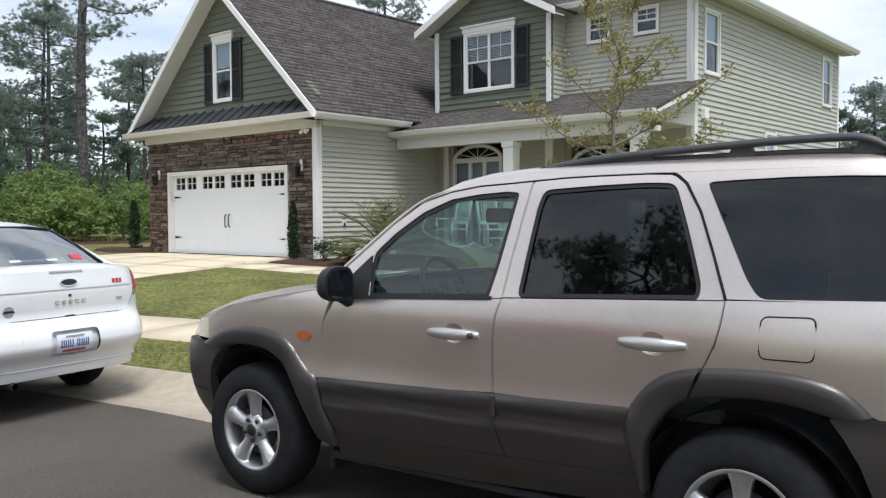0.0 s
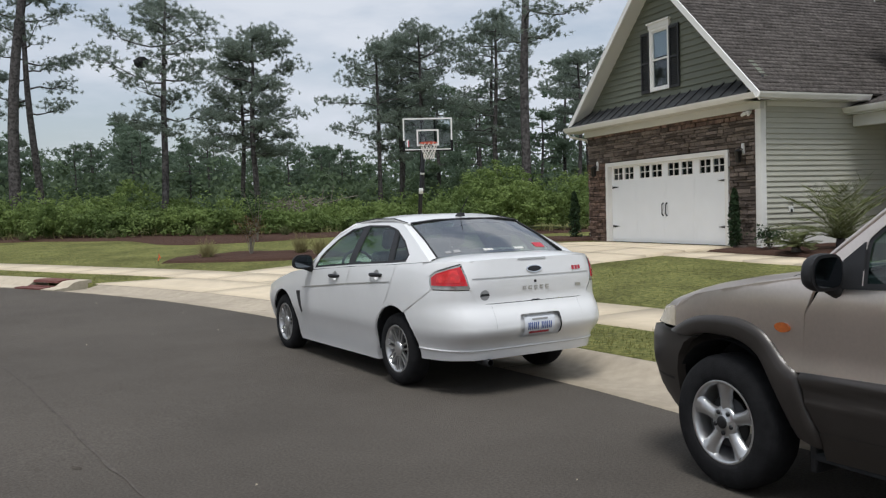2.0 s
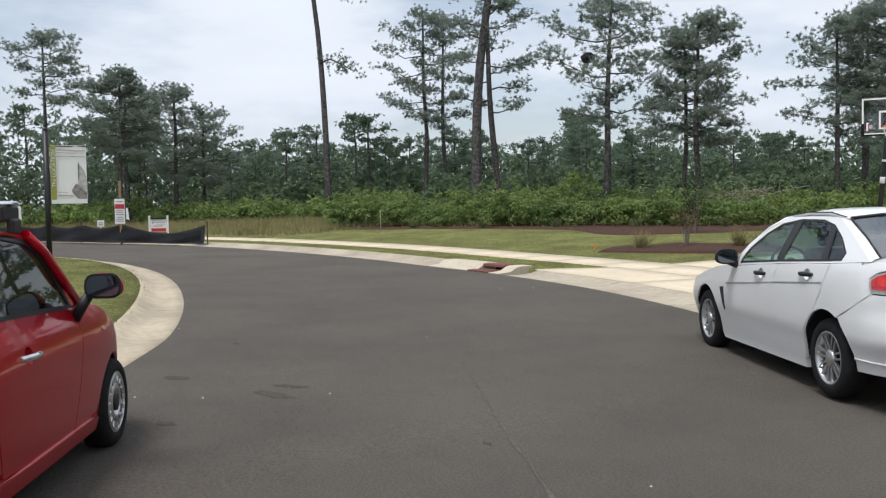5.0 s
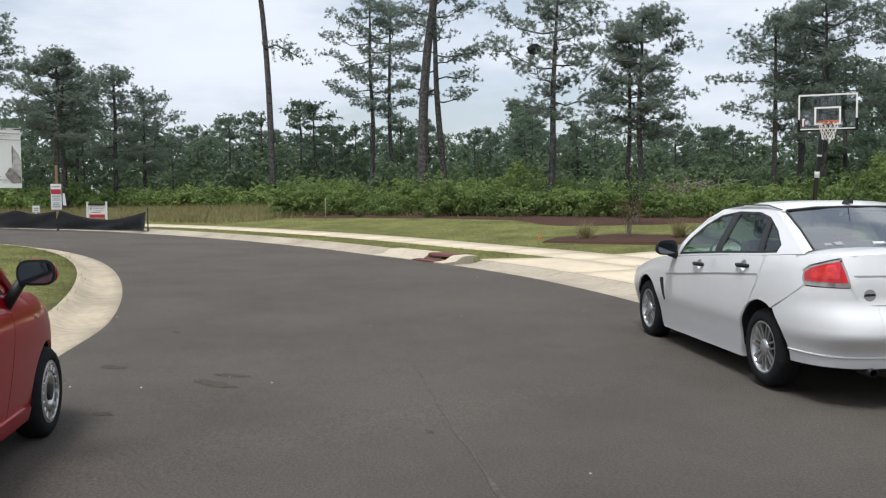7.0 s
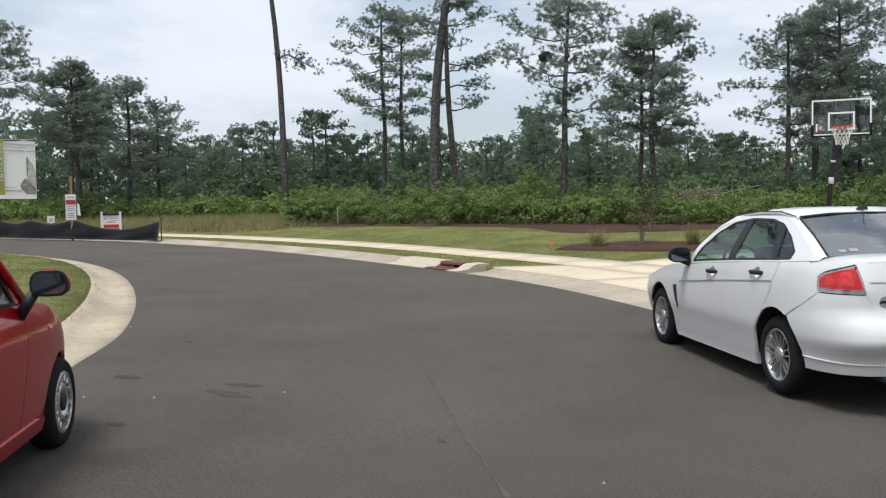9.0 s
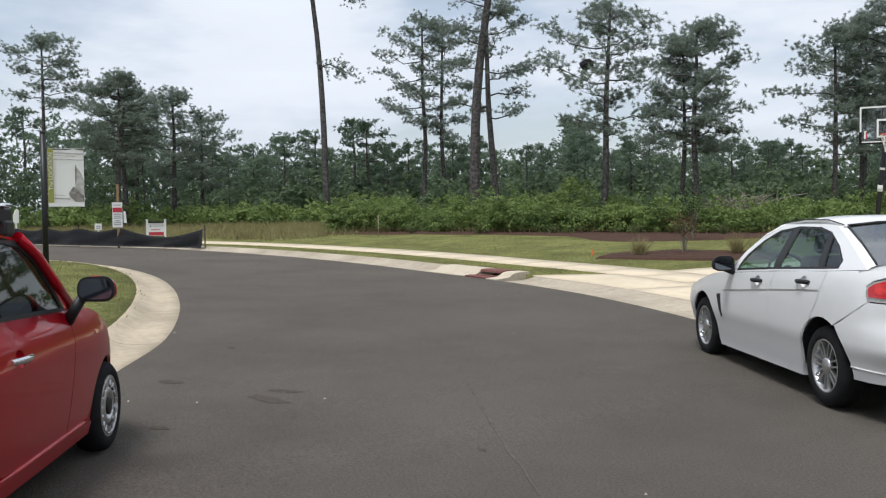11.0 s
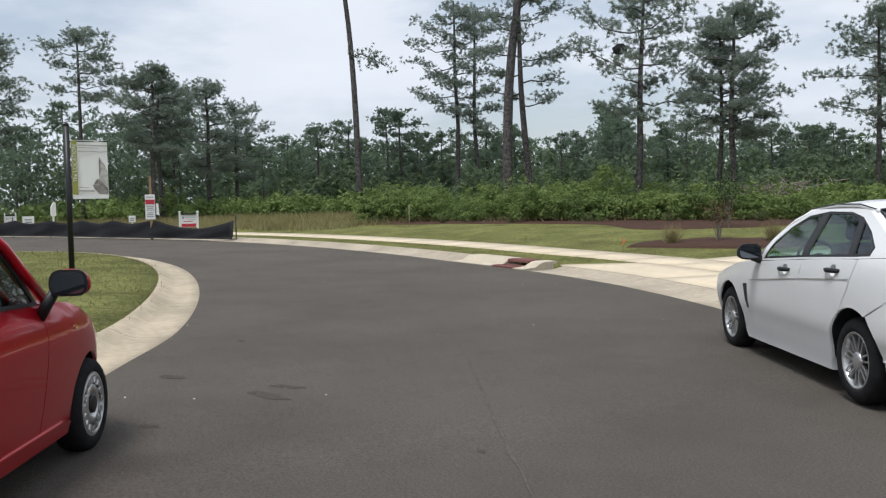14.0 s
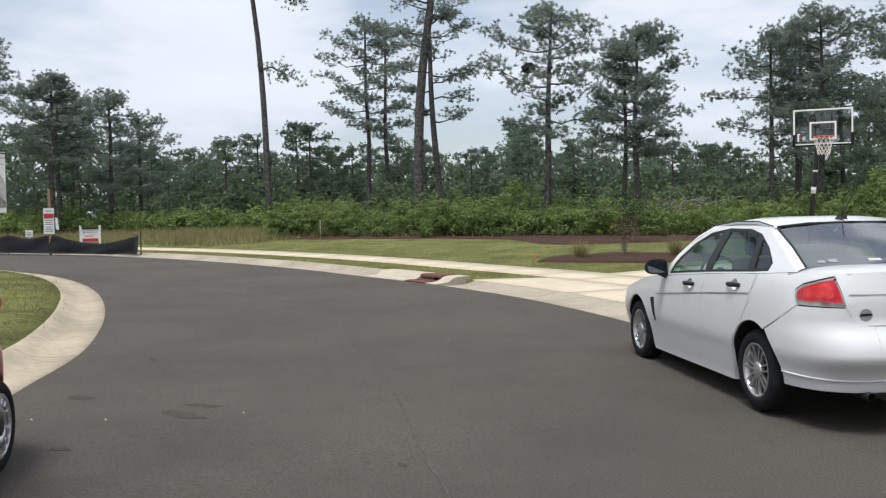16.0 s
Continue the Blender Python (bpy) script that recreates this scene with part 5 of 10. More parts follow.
class Car:
    def __init__(self, name, label, place, form):
        self.root = thing(name, place, label, "car")
        self.form = form

    def side(self, name, poly, mat, s, inset=0.0, thick=0.02, step=0.09, parent=None, label="", inner=None, corner=0.0, grow=0.0):
        if grow:
            poly = shrink(poly, -grow)
        if corner:
            poly = rounded(poly, corner)
        bm = ring_flat(poly, inner) if inner else flat(poly)
        cut_grid(bm, step)
        if callable(inset):
            def skin(x, z):
                return self.form.side(x, z, inset(x, z))
        else:
            def skin(x, z):
                return self.form.side(x, z, inset)
        laid(bm, lambda x, z: Vector((x, s * skin(x, z), z)), Vector((0, -s, 0)), thick)
        return self.rounded_skin(part(name, bm, M[mat], parent or self.root, label), lambda v: Vector((skin(v.x - 0.01, v.z) - skin(v.x + 0.01, v.z), 0.02 * s, skin(v.x, v.z - 0.006) - skin(v.x, v.z + 0.006) if callable(inset) else skin(v.x, v.z - 0.01) - skin(v.x, v.z + 0.01))))

    def rounded_skin(self, ob, normal):
        """Shades a skin by the true slope of the body form."""
        me = ob.data
        me.normals_split_custom_set_from_vertices([normal(v.co).normalized() for v in me.vertices])
        return ob

    def end(self, name, poly, mat, s, inset=0.0, thick=0.02, step=0.09, parent=None, label="", corner=0.0, inner=None):
        if corner:
            poly = rounded(poly, corner)
        bm = ring_flat(poly, inner) if inner else flat(poly)
        cut_grid(bm, step)
        laid(bm, lambda y, z: Vector((self.form.end(y, z, s, inset), y, z)), Vector((-s, 0, 0)), thick)
        e = self.form.end
        return self.rounded_skin(part(name, bm, M[mat], parent or self.root, label), lambda v: Vector((0.02 * s, s * (e(v.y - 0.01, v.z, s) - e(v.y + 0.01, v.z, s)), s * (e(v.y, v.z - 0.01, s) - e(v.y, v.z + 0.01, s)))))

    def tau(self, z, x=None, y=None):
        """The angle round the car's rear at which the form passes x along its side or y across its end."""
        f = self.form
        if y is None:
            r = max(0.0, (f.mid - x) / (f.mid - lerp_table(f.rear, z)))
            return math.acos(min(1.0, r) ** (f.nr / 2))
        return math.copysign(math.asin(min(1.0, abs(y) / lerp_table(f.b, z)) ** (f.nr / 2)), y)

    def rear_wrap(self, name, poly, mat, inset=0.0, thick=0.02, step=0.06, parent=None, label="", inner=None):
        """A skin laid round the rear corner: the outline is given as (angle, z)."""
        f = self.form

        def put(a, z):
            x = f.mid - (f.mid - lerp_table(f.rear, z) - inset) * abs(math.cos(a)) ** (2 / f.nr)
            y = math.copysign((lerp_table(f.b, z) - inset) * abs(math.sin(a)) ** (2 / f.nr), a)
            return Vector((x, y, z))
        bm = ring_flat(poly, inner) if inner else flat(poly)
        cut_grid(bm, step)
        bmesh.ops.triangulate(bm, faces=[q for q in bm.faces if len(q.verts) > 4])
        for v in bm.verts:
            a, z = v.co.x, v.co.z
            v.co = put(a, z)
        bm.normal_update()
        if sum(q.normal.x * q.calc_area() for q in bm.faces) > 0:
            bmesh.ops.reverse_faces(bm, faces=bm.faces)
        bm.normal_update()
        for q in bm.faces:
            q.smooth = True
        if thick:
            rim = [e for e in bm.edges if e.is_boundary]
            made = bmesh.ops.extrude_edge_only(bm, edges=rim)["geom"]
            for v in [g for g in made if isinstance(g, bmesh.types.BMVert)]:
                v.co += Vector((thick * 0.7, -math.copysign(thick * 0.7, v.co.y) if abs(v.co.y) > 0.5 else 0, 0))

        def slope(c):
            z = c.z
            w, d = lerp_table(f.b, z), f.mid - lerp_table(f.rear, z)
            p, q = min(1, abs(c.y) / w), min(1, max(0.0, (f.mid - c.x) / d))
            h = 0.01
            wz = (lerp_table(f.b, z - h) - lerp_table(f.b, z + h)) / (2 * h)
            dz = (lerp_table(f.rear, z + h) - lerp_table(f.rear, z - h)) / (2 * h)
            gy, gx = p ** (f.nr - 1) / w, q ** (f.nr - 1) / d
            return Vector((-gx, math.copysign(gy, c.y), gy * p * wz + gx * q * dz))
        return self.rounded_skin(part(name, bm, M[mat], parent or self.root, label), slope)

    def flare(self, name, outer, inner, mat, s, bulge=0.030, label="", parent=None):
        """A wheel arch flare: a rounded band from its outer line on the body to the lip over the tyre."""
        def even(pts, n):
            c = spline(pts, 0.01)
            run = np.r_[0, np.cumsum(np.hypot(*np.diff(c, axis=0).T))]
            at = np.linspace(0, run[-1], n)
            return np.stack([np.interp(at, run, c[:, k]) for k in (0, 1)], 1)
        n = 34
        a, b = even(outer, n), even(inner, n)
        section = ((0.0, -0.006), (0.02, 0.004), (0.10, 0.62), (0.22, 0.90), (0.40, 1.0), (0.65, 1.0), (0.86, 0.94), (0.95, 0.80), (1.0, 0.45), (1.0, -1.6))
        bm = bmesh.new()
        rows = []
        for p, q in zip(a, b):
            row = []
            for t, h in section:
                x, z = p + (q - p) * t
                row.append(bm.verts.new((x, s * (self.form.side(x, z) + (bulge * h if abs(h) > 0.1 else h)), z)))
            rows.append(row)
        for r0, r1 in zip(rows[:-1], rows[1:]):
            for k in range(len(section) - 1):
                bm.faces.new((r0[k], r0[k + 1], r1[k + 1], r1[k])).smooth = True
        bm.normal_update()
        if sum(f.normal.y * s * f.calc_area() for f in bm.faces) < 0:
            bmesh.ops.reverse_faces(bm, faces=bm.faces)
        return part(name, bm, M[mat], parent or self.root, label)

    def top(self, name, profile, mat, power=3.0, thick=0.015, parent=None, label="", bow=0.0, n=18, clamp=0):
        """A skin over the car: profile rows of (x, centre z, edge z, half width). bow: how far its middle runs ahead of its edges."""
        rows = []
        for (x0, *r0), (x1, *r1) in zip(profile[:-1], profile[1:]):
            m = max(1, int(math.hypot(x1 - x0, r1[0] - r0[0]) / 0.08))
            rows += [(x0 + (x1 - x0) * k / m, *[a + (b - a) * k / m for a, b in zip(r0, r1)]) for k in range(m)]
        rows.append(profile[-1])
        bm = bmesh.new()
        grid = []
        for x, zc, ze, w in rows:
            grid.append([bm.verts.new((x + bow * (1 - (2 * k / n - 1) ** 2), w * (2 * k / n - 1), zc - (zc - ze) * abs(2 * k / n - 1) ** power)) for k in range(n + 1)])
        if clamp:
            for v in bm.verts:
                lim = self.form.end(min(abs(v.co.y), 0.78), v.co.z, clamp)
                if (v.co.x - lim) * clamp > 0:
                    v.co.x = lim
        for a, b in zip(grid[:-1], grid[1:]):
            for k in range(n):
                bm.faces.new((a[k], a[k + 1], b[k + 1], b[k]))
        for f in bm.faces:
            f.smooth = True
        bm.normal_update()
        if sum(f.normal.z for f in bm.faces) < 0:
            bmesh.ops.reverse_faces(bm, faces=bm.faces)
        if thick:
            rim = [e for e in bm.edges if e.is_boundary]
            made = bmesh.ops.extrude_edge_only(bm, edges=rim)["geom"]
            for v in [g for g in made if isinstance(g, bmesh.types.BMVert)]:
                v.co.z -= thick
            for e in rim:
                e.smooth = False
        return part(name, bm, M[mat], parent or self.root, label)

    def wheel(self, x, face, s, radius, rim, width, style):
        """A wheel whose outer face lies at y = s * face."""
        bm = bmesh.new()
        lathe(bm, [(0.0, -0.06), (rim * 0.62, -0.06), (rim * 0.62, -0.075), (0.0, -0.075)], 28)
        hub = part("wheel", bm, M["black_metal"], self.root, "wheel with brake disc")
        hub.matrix_basis = Matrix.LocRotScale((x, s * face, radius), Euler((0, 0, 0 if s > 0 else math.pi)), None)
        bm = bmesh.new()
        w = width
        lathe(bm, [(rim, -0.012), (rim + 0.012, -0.004), (rim + 0.03, 0.0), (radius * 0.90, -0.006), (radius * 0.965, -0.022), (radius, -0.05), (radius + 0.002, -w * 0.5), (radius, -w + 0.05), (radius * 0.96, -w + 0.02), (rim + 0.02, -w), (rim, -w + 0.01)], 48)
        part("tyre", bm, M["rubber"], hub, "black rubber tyre")
        bm = bmesh.new()
        lathe(bm, [(rim + 0.004, -0.010), (rim - 0.006, -0.006), (rim - 0.016, -0.018), (rim - 0.022, -0.05), (rim - 0.05, -w * 0.55), (rim - 0.05, -w + 0.02), (rim, -w + 0.012)], 48)
        if style == "five":
            for k in range(5):
                q0 = 2 * math.pi * k / 5 + 0.31
                pts = [(0.035, 0.050), (rim * 0.34, 0.036), (rim * 0.52, 0.034), (rim * 0.74, 0.042), (rim * 0.88, 0.054), (rim - 0.012, 0.078)]
                rows = []
                for r, h in pts:
                    y = -0.018 - 0.020 * (1 - r / rim)
                    rows.append([bm.verts.new((r * math.cos(q0) - t * math.sin(q0), yy, r * math.sin(q0) + t * math.cos(q0))) for t, yy in ((-h, y - 0.03), (-h * 0.78, y), (0, y + 0.010), (h * 0.78, y), (h, y - 0.03))])
                for a, b in zip(rows[:-1], rows[1:]):
                    for j in range(4):
                        bm.faces.new((a[j], a[j + 1], b[j + 1], b[j])).smooth = True
            lathe(bm, [(0.085, -0.05), (0.085, -0.030), (0.070, -0.022), (0.036, -0.022), (0.034, -0.012), (0.0, -0.010)], 24)
        elif style == "twin":
            for k in range(7):
                for o in (-0.024, 0.024):
                    q0 = 2 * math.pi * k / 7 + 0.2
                    rows = []
                    for r, h in ((0.05, 0.009), (rim * 0.5, 0.0065), (rim - 0.012, 0.008)):
                        y = -0.016 - 0.016 * (1 - r / rim)
                        oo = o * (0.6 + 0.6 * r / rim)
                        rows.append([bm.verts.new((r * math.cos(q0) - (t + oo) * math.sin(q0), yy, r * math.sin(q0) + (t + oo) * math.cos(q0))) for t, yy in ((-h, y - 0.025), (-h, y), (h, y), (h, y - 0.025))])
                    for a, b in zip(rows[:-1], rows[1:]):
                        for j in range(3):
                            bm.faces.new((a[j], a[j + 1], b[j + 1], b[j]))
            lathe(bm, [(0.062, -0.05), (0.062, -0.022), (0.05, -0.016), (0.0, -0.013)], 24)
        else:
            lathe(bm, [(rim * 0.70, -0.045), (rim * 0.68, -0.018), (rim * 0.50, -0.006), (rim * 0.42, -0.010), (rim * 0.40, -0.030), (0.055, -0.030), (0.05, -0.012), (0.0, -0.010)], 36)
            lathe(bm, [(rim - 0.004, -0.016), (rim - 0.012, -0.004), (rim * 0.90, -0.004), (rim * 0.89, -0.016)], 36)
            for k in range(16):
                q0 = 2 * math.pi * k / 16
                a, b = rim * 0.67, rim * 0.91
                c, d = math.cos(q0), math.sin(q0)
                vs = [bm.verts.new((r * c - t * d, y, r * d + t * c)) for r, h in ((a, 0.024), (b, 0.020)) for t, y in ((-h, -0.02), (-h * 0.7, -0.008), (h * 0.7, -0.008), (h, -0.02))]
                for j in range(3):
                    bm.faces.new((vs[j], vs[j + 1], vs[j + 5], vs[j + 4]))
        bmesh.ops.recalc_face_normals(bm, faces=bm.faces)
        part("rim", bm, M["alloy"], hub, "silver wheel rim")
        if style == "cover":
            bm = bmesh.new()
            lathe(bm, [(0.058, -0.02), (0.058, -0.006), (0.045, -0.002), (0.0, -0.001)], 20)
            part("hub_cap", bm, M["black_metal"], hub, "black hub cap")
        if style == "five":
            bm = bmesh.new()
            lathe(bm, [(0.034, -0.02), (0.034, -0.008), (0.026, -0.004), (0.0, -0.003)], 20)
            part("hub_cap", bm, M["black_metal"], hub, "dark hub cap")
            for k in range(5):
                q = 2 * math.pi * k / 5 + 0.94
                bm = bmesh.new()
                lathe(bm, [(0.013, -0.04), (0.013, -0.016), (0.008, -0.012), (0.0, -0.012)], 8)
                bmesh.ops.translate(bm, verts=bm.verts, vec=(0.058 * math.cos(q), 0.0, 0.058 * math.sin(q)))
                part("wheel_nut", bm, M["black_metal"], hub)
        return hub

    def handle(self, x0, x1, z, s, mat, cup, parent=None, fat=0.008):
        """A pull handle over the hollow cup that is let into its door."""
        mid = (x0 + x1) / 2
        y = self.form.side(mid, z)
        bm = bmesh.new()
        n = 12
        rows = []
        for k in range(n + 1):
            t = k / n
            x = x0 + (x1 - x0) * t
            h = 0.012 + fat * math.sin(math.pi * t) ** 0.7
            o = 0.006 + 0.030 * math.sin(math.pi * min(1, t * 1.15)) ** 0.6
            rows.append([bm.verts.new((x, s * (y + o + dy), z + dz)) for dy, dz in ((-0.014, -h), (0.004, -h * 0.85), (0.011, 0), (0.006, h * 0.8), (-0.012, h))])
        for a, b in zip(rows[:-1], rows[1:]):
            for j in range(5):
                bm.faces.new((a[j], a[(j + 1) % 5], b[(j + 1) % 5], b[j])).smooth = True
        bm.faces.new(rows[0])
        bm.faces.new(rows[-1][::-1])
        bmesh.ops.recalc_face_normals(bm, faces=bm.faces)
        part("handle", bm, M[mat], parent or self.root, "door handle")
        bm = bmesh.new()
        rings = []
        for r, d in ((1.04, 0.002), (0.96, 0.010), (0.80, 0.026), (0.5, 0.034), (0.12, 0.036)):
            rings.append([bm.verts.new((x, s * (self.form.side(x, zz) - d), zz)) for x, zz in cup_hole(mid, z, CUP[0] * r, CUP[1] * r)])
        for a, b in zip(rings[:-1], rings[1:]):
            for j in range(len(a)):
                f = bm.faces.new((a[j], a[(j + 1) % len(a)], b[(j + 1) % len(a)], b[j]))
                f.smooth = True
        bm.faces.new(rings[-1])
        bm.normal_update()
        if sum(f.normal.y * s for f in bm.faces) < 0:
            bmesh.ops.reverse_faces(bm, faces=bm.faces)
        part("handle_cup", bm, M[cup], parent or self.root)

    def mirror(self, x, z, s, reach, size, shell, stalk="dark_plastic", drop=0.0):
        """A door mirror: shell, glass and foot."""
        y = self.form.side(x, z)
        w, h, d = size
        bm = bmesh.new()
        bmesh.ops.create_uvsphere(bm, u_segments=20, v_segments=12, radius=1.0)
        for v in bm.verts:
            c = v.co
            q = Vector([math.copysign(abs(k) ** 0.80, k) for k in c])
            v.co = Vector((q.x * d * (1.0 if c.x > 0 else 0.15), q.y * w / 2 * (1 - 0.12 * c.z), q.z * h / 2))
        for f in bm.faces:
            f.smooth = True
        ob = part("mirror", bm, M[shell], self.root, "door mirror")
        ob.matrix_basis = pose(x, s * (y + reach), z, 0, 0, 0)
        bm = bmesh.new()
        pts = rounded([(-w * 0.43, -h * 0.40), (w * 0.43, -h * 0.38), (w * 0.41, h * 0.38), (-w * 0.41, h * 0.40)], 0.055)
        prism(bm, pts, "x", -d * 0.15 - 0.010, -d * 0.15 - 0.006)
        bz = bmesh.new()
        prism(bz, shrink(pts, -0.014), "x", -d * 0.15 - 0.004, -d * 0.15 + 0.006)
        part("mirror_bezel", bz, M["dark_plastic"], ob)
        part("mirror_glass", bm, M["mirror_glass"], ob)
        bm = bmesh.new()
        tube(bm, [(0.02, -s * reach * (0.2 + 0.2 * (drop > 0)), -h * 0.35), (0.03, -s * (reach + 0.01 - 0.5 * drop), -h * 0.55 - drop)], [0.030, 0.045 - 0.1 * drop], 8)
        part("mirror_foot", bm, M[stalk], ob)
        return ob

    def seat(self, x, y, z, w=0.50, hr=True):
        bm = boxed(x - 0.05, x + 0.46, y - w / 2, y + w / 2, z, z + 0.16, 0.05)
        st = part("seat", bm, M["interior"], self.root, "grey cloth seat")
        bm = bmesh.new()
        box(bm, -0.07, 0.07, y - w / 2 + 0.02, y + w / 2 - 0.02, 0.0, 0.58, 0.055)
        b = part("seat_back", bm, M["interior"], st)
        b.matrix_basis = pose(x - 0.02, 0, z + 0.12, 0, -14, 0)
        if hr:
            bm = boxed(-0.05, 0.05, y - 0.13, y + 0.13, 0.60, 0.80, 0.045)
            h = part("headrest", bm, M["interior"], st)
            h.matrix_basis = pose(x - 0.02, 0, z + 0.12, 0, -14, 0)

    def steering(self, x, y, z):
        bm = bmesh.new()
        n = 24
        tube(bm, [(0.05 * math.cos(2 * math.pi * k / n) * 4 * 0.0, 0.185 * math.cos(2 * math.pi * k / n), 0.185 * math.sin(2 * math.pi * k / n)) for k in range(n + 1)], 0.016, 6, caps=False)
        for q in (0, math.pi, -math.pi / 2):
            tube(bm, [(0, 0, 0), (0, 0.18 * math.cos(q), 0.18 * math.sin(q))], 0.018, 6)
        lathe(bm, [(0.0, -0.02), (0.06, -0.02), (0.05, 0.02), (0.0, 0.02)], 12, "x")
        ob = part("steering_wheel", bm, M["dark_plastic"], self.root, "dark steering wheel")
        ob.matrix_basis = pose(x, y, z, 0, 25, 0)

    def cabin(self, floor, x0, x1, w, dash_x, dash_z, tray=()):
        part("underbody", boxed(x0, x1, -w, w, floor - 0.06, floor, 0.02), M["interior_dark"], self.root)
        # wide trays added underneath to block light and deepen the car's shadow
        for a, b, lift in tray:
            part("shadow_tray", boxed(a, b, -w - (0 if lift else 0.16), w + (0 if lift else 0.16), floor - 0.10 + lift, floor - 0.062 + lift, 0.01), M["interior_dark"], self.root)
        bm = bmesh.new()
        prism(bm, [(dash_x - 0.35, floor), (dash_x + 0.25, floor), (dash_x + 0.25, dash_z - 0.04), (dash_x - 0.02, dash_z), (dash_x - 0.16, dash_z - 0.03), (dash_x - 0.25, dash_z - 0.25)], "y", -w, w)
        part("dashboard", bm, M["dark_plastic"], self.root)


def place_car(hub, toward, face, s, z=0.0):
    """The pose of a car whose front hub on side s stands at hub, heading toward."""
    f = Vector((*toward, 0)).normalized()
    left = Vector((-f.y, f.x, 0))
    o = Vector((*hub, z)) - left * face * s
    return Matrix.Translation(o) @ Matrix.Rotation(math.atan2(f.y, f.x), 4, "Z")


def wheel_wells(car, xs, r, w):
    for x in xs:
        for s in (1, -1):
            bm = bmesh.new()
            n = 16
            rows = []
            for y in (s * w, s * (w - 0.30)):
                rim = [(x + r * math.cos(math.pi * k / n), r * 0.84 + r * math.sin(math.pi * k / n)) for k in range(n + 1)]
                rows.append([bm.verts.new((a, s * min(abs(y), car.form.side(a, b) - 0.012), b)) for a, b in rim])
            for k in range(n):
                bm.faces.new((rows[0][k], rows[0][k + 1], rows[1][k + 1], rows[1][k]))
            bm.faces.new(rows[1])
            part("wheel_well", bm, M["interior_dark"], car.root)


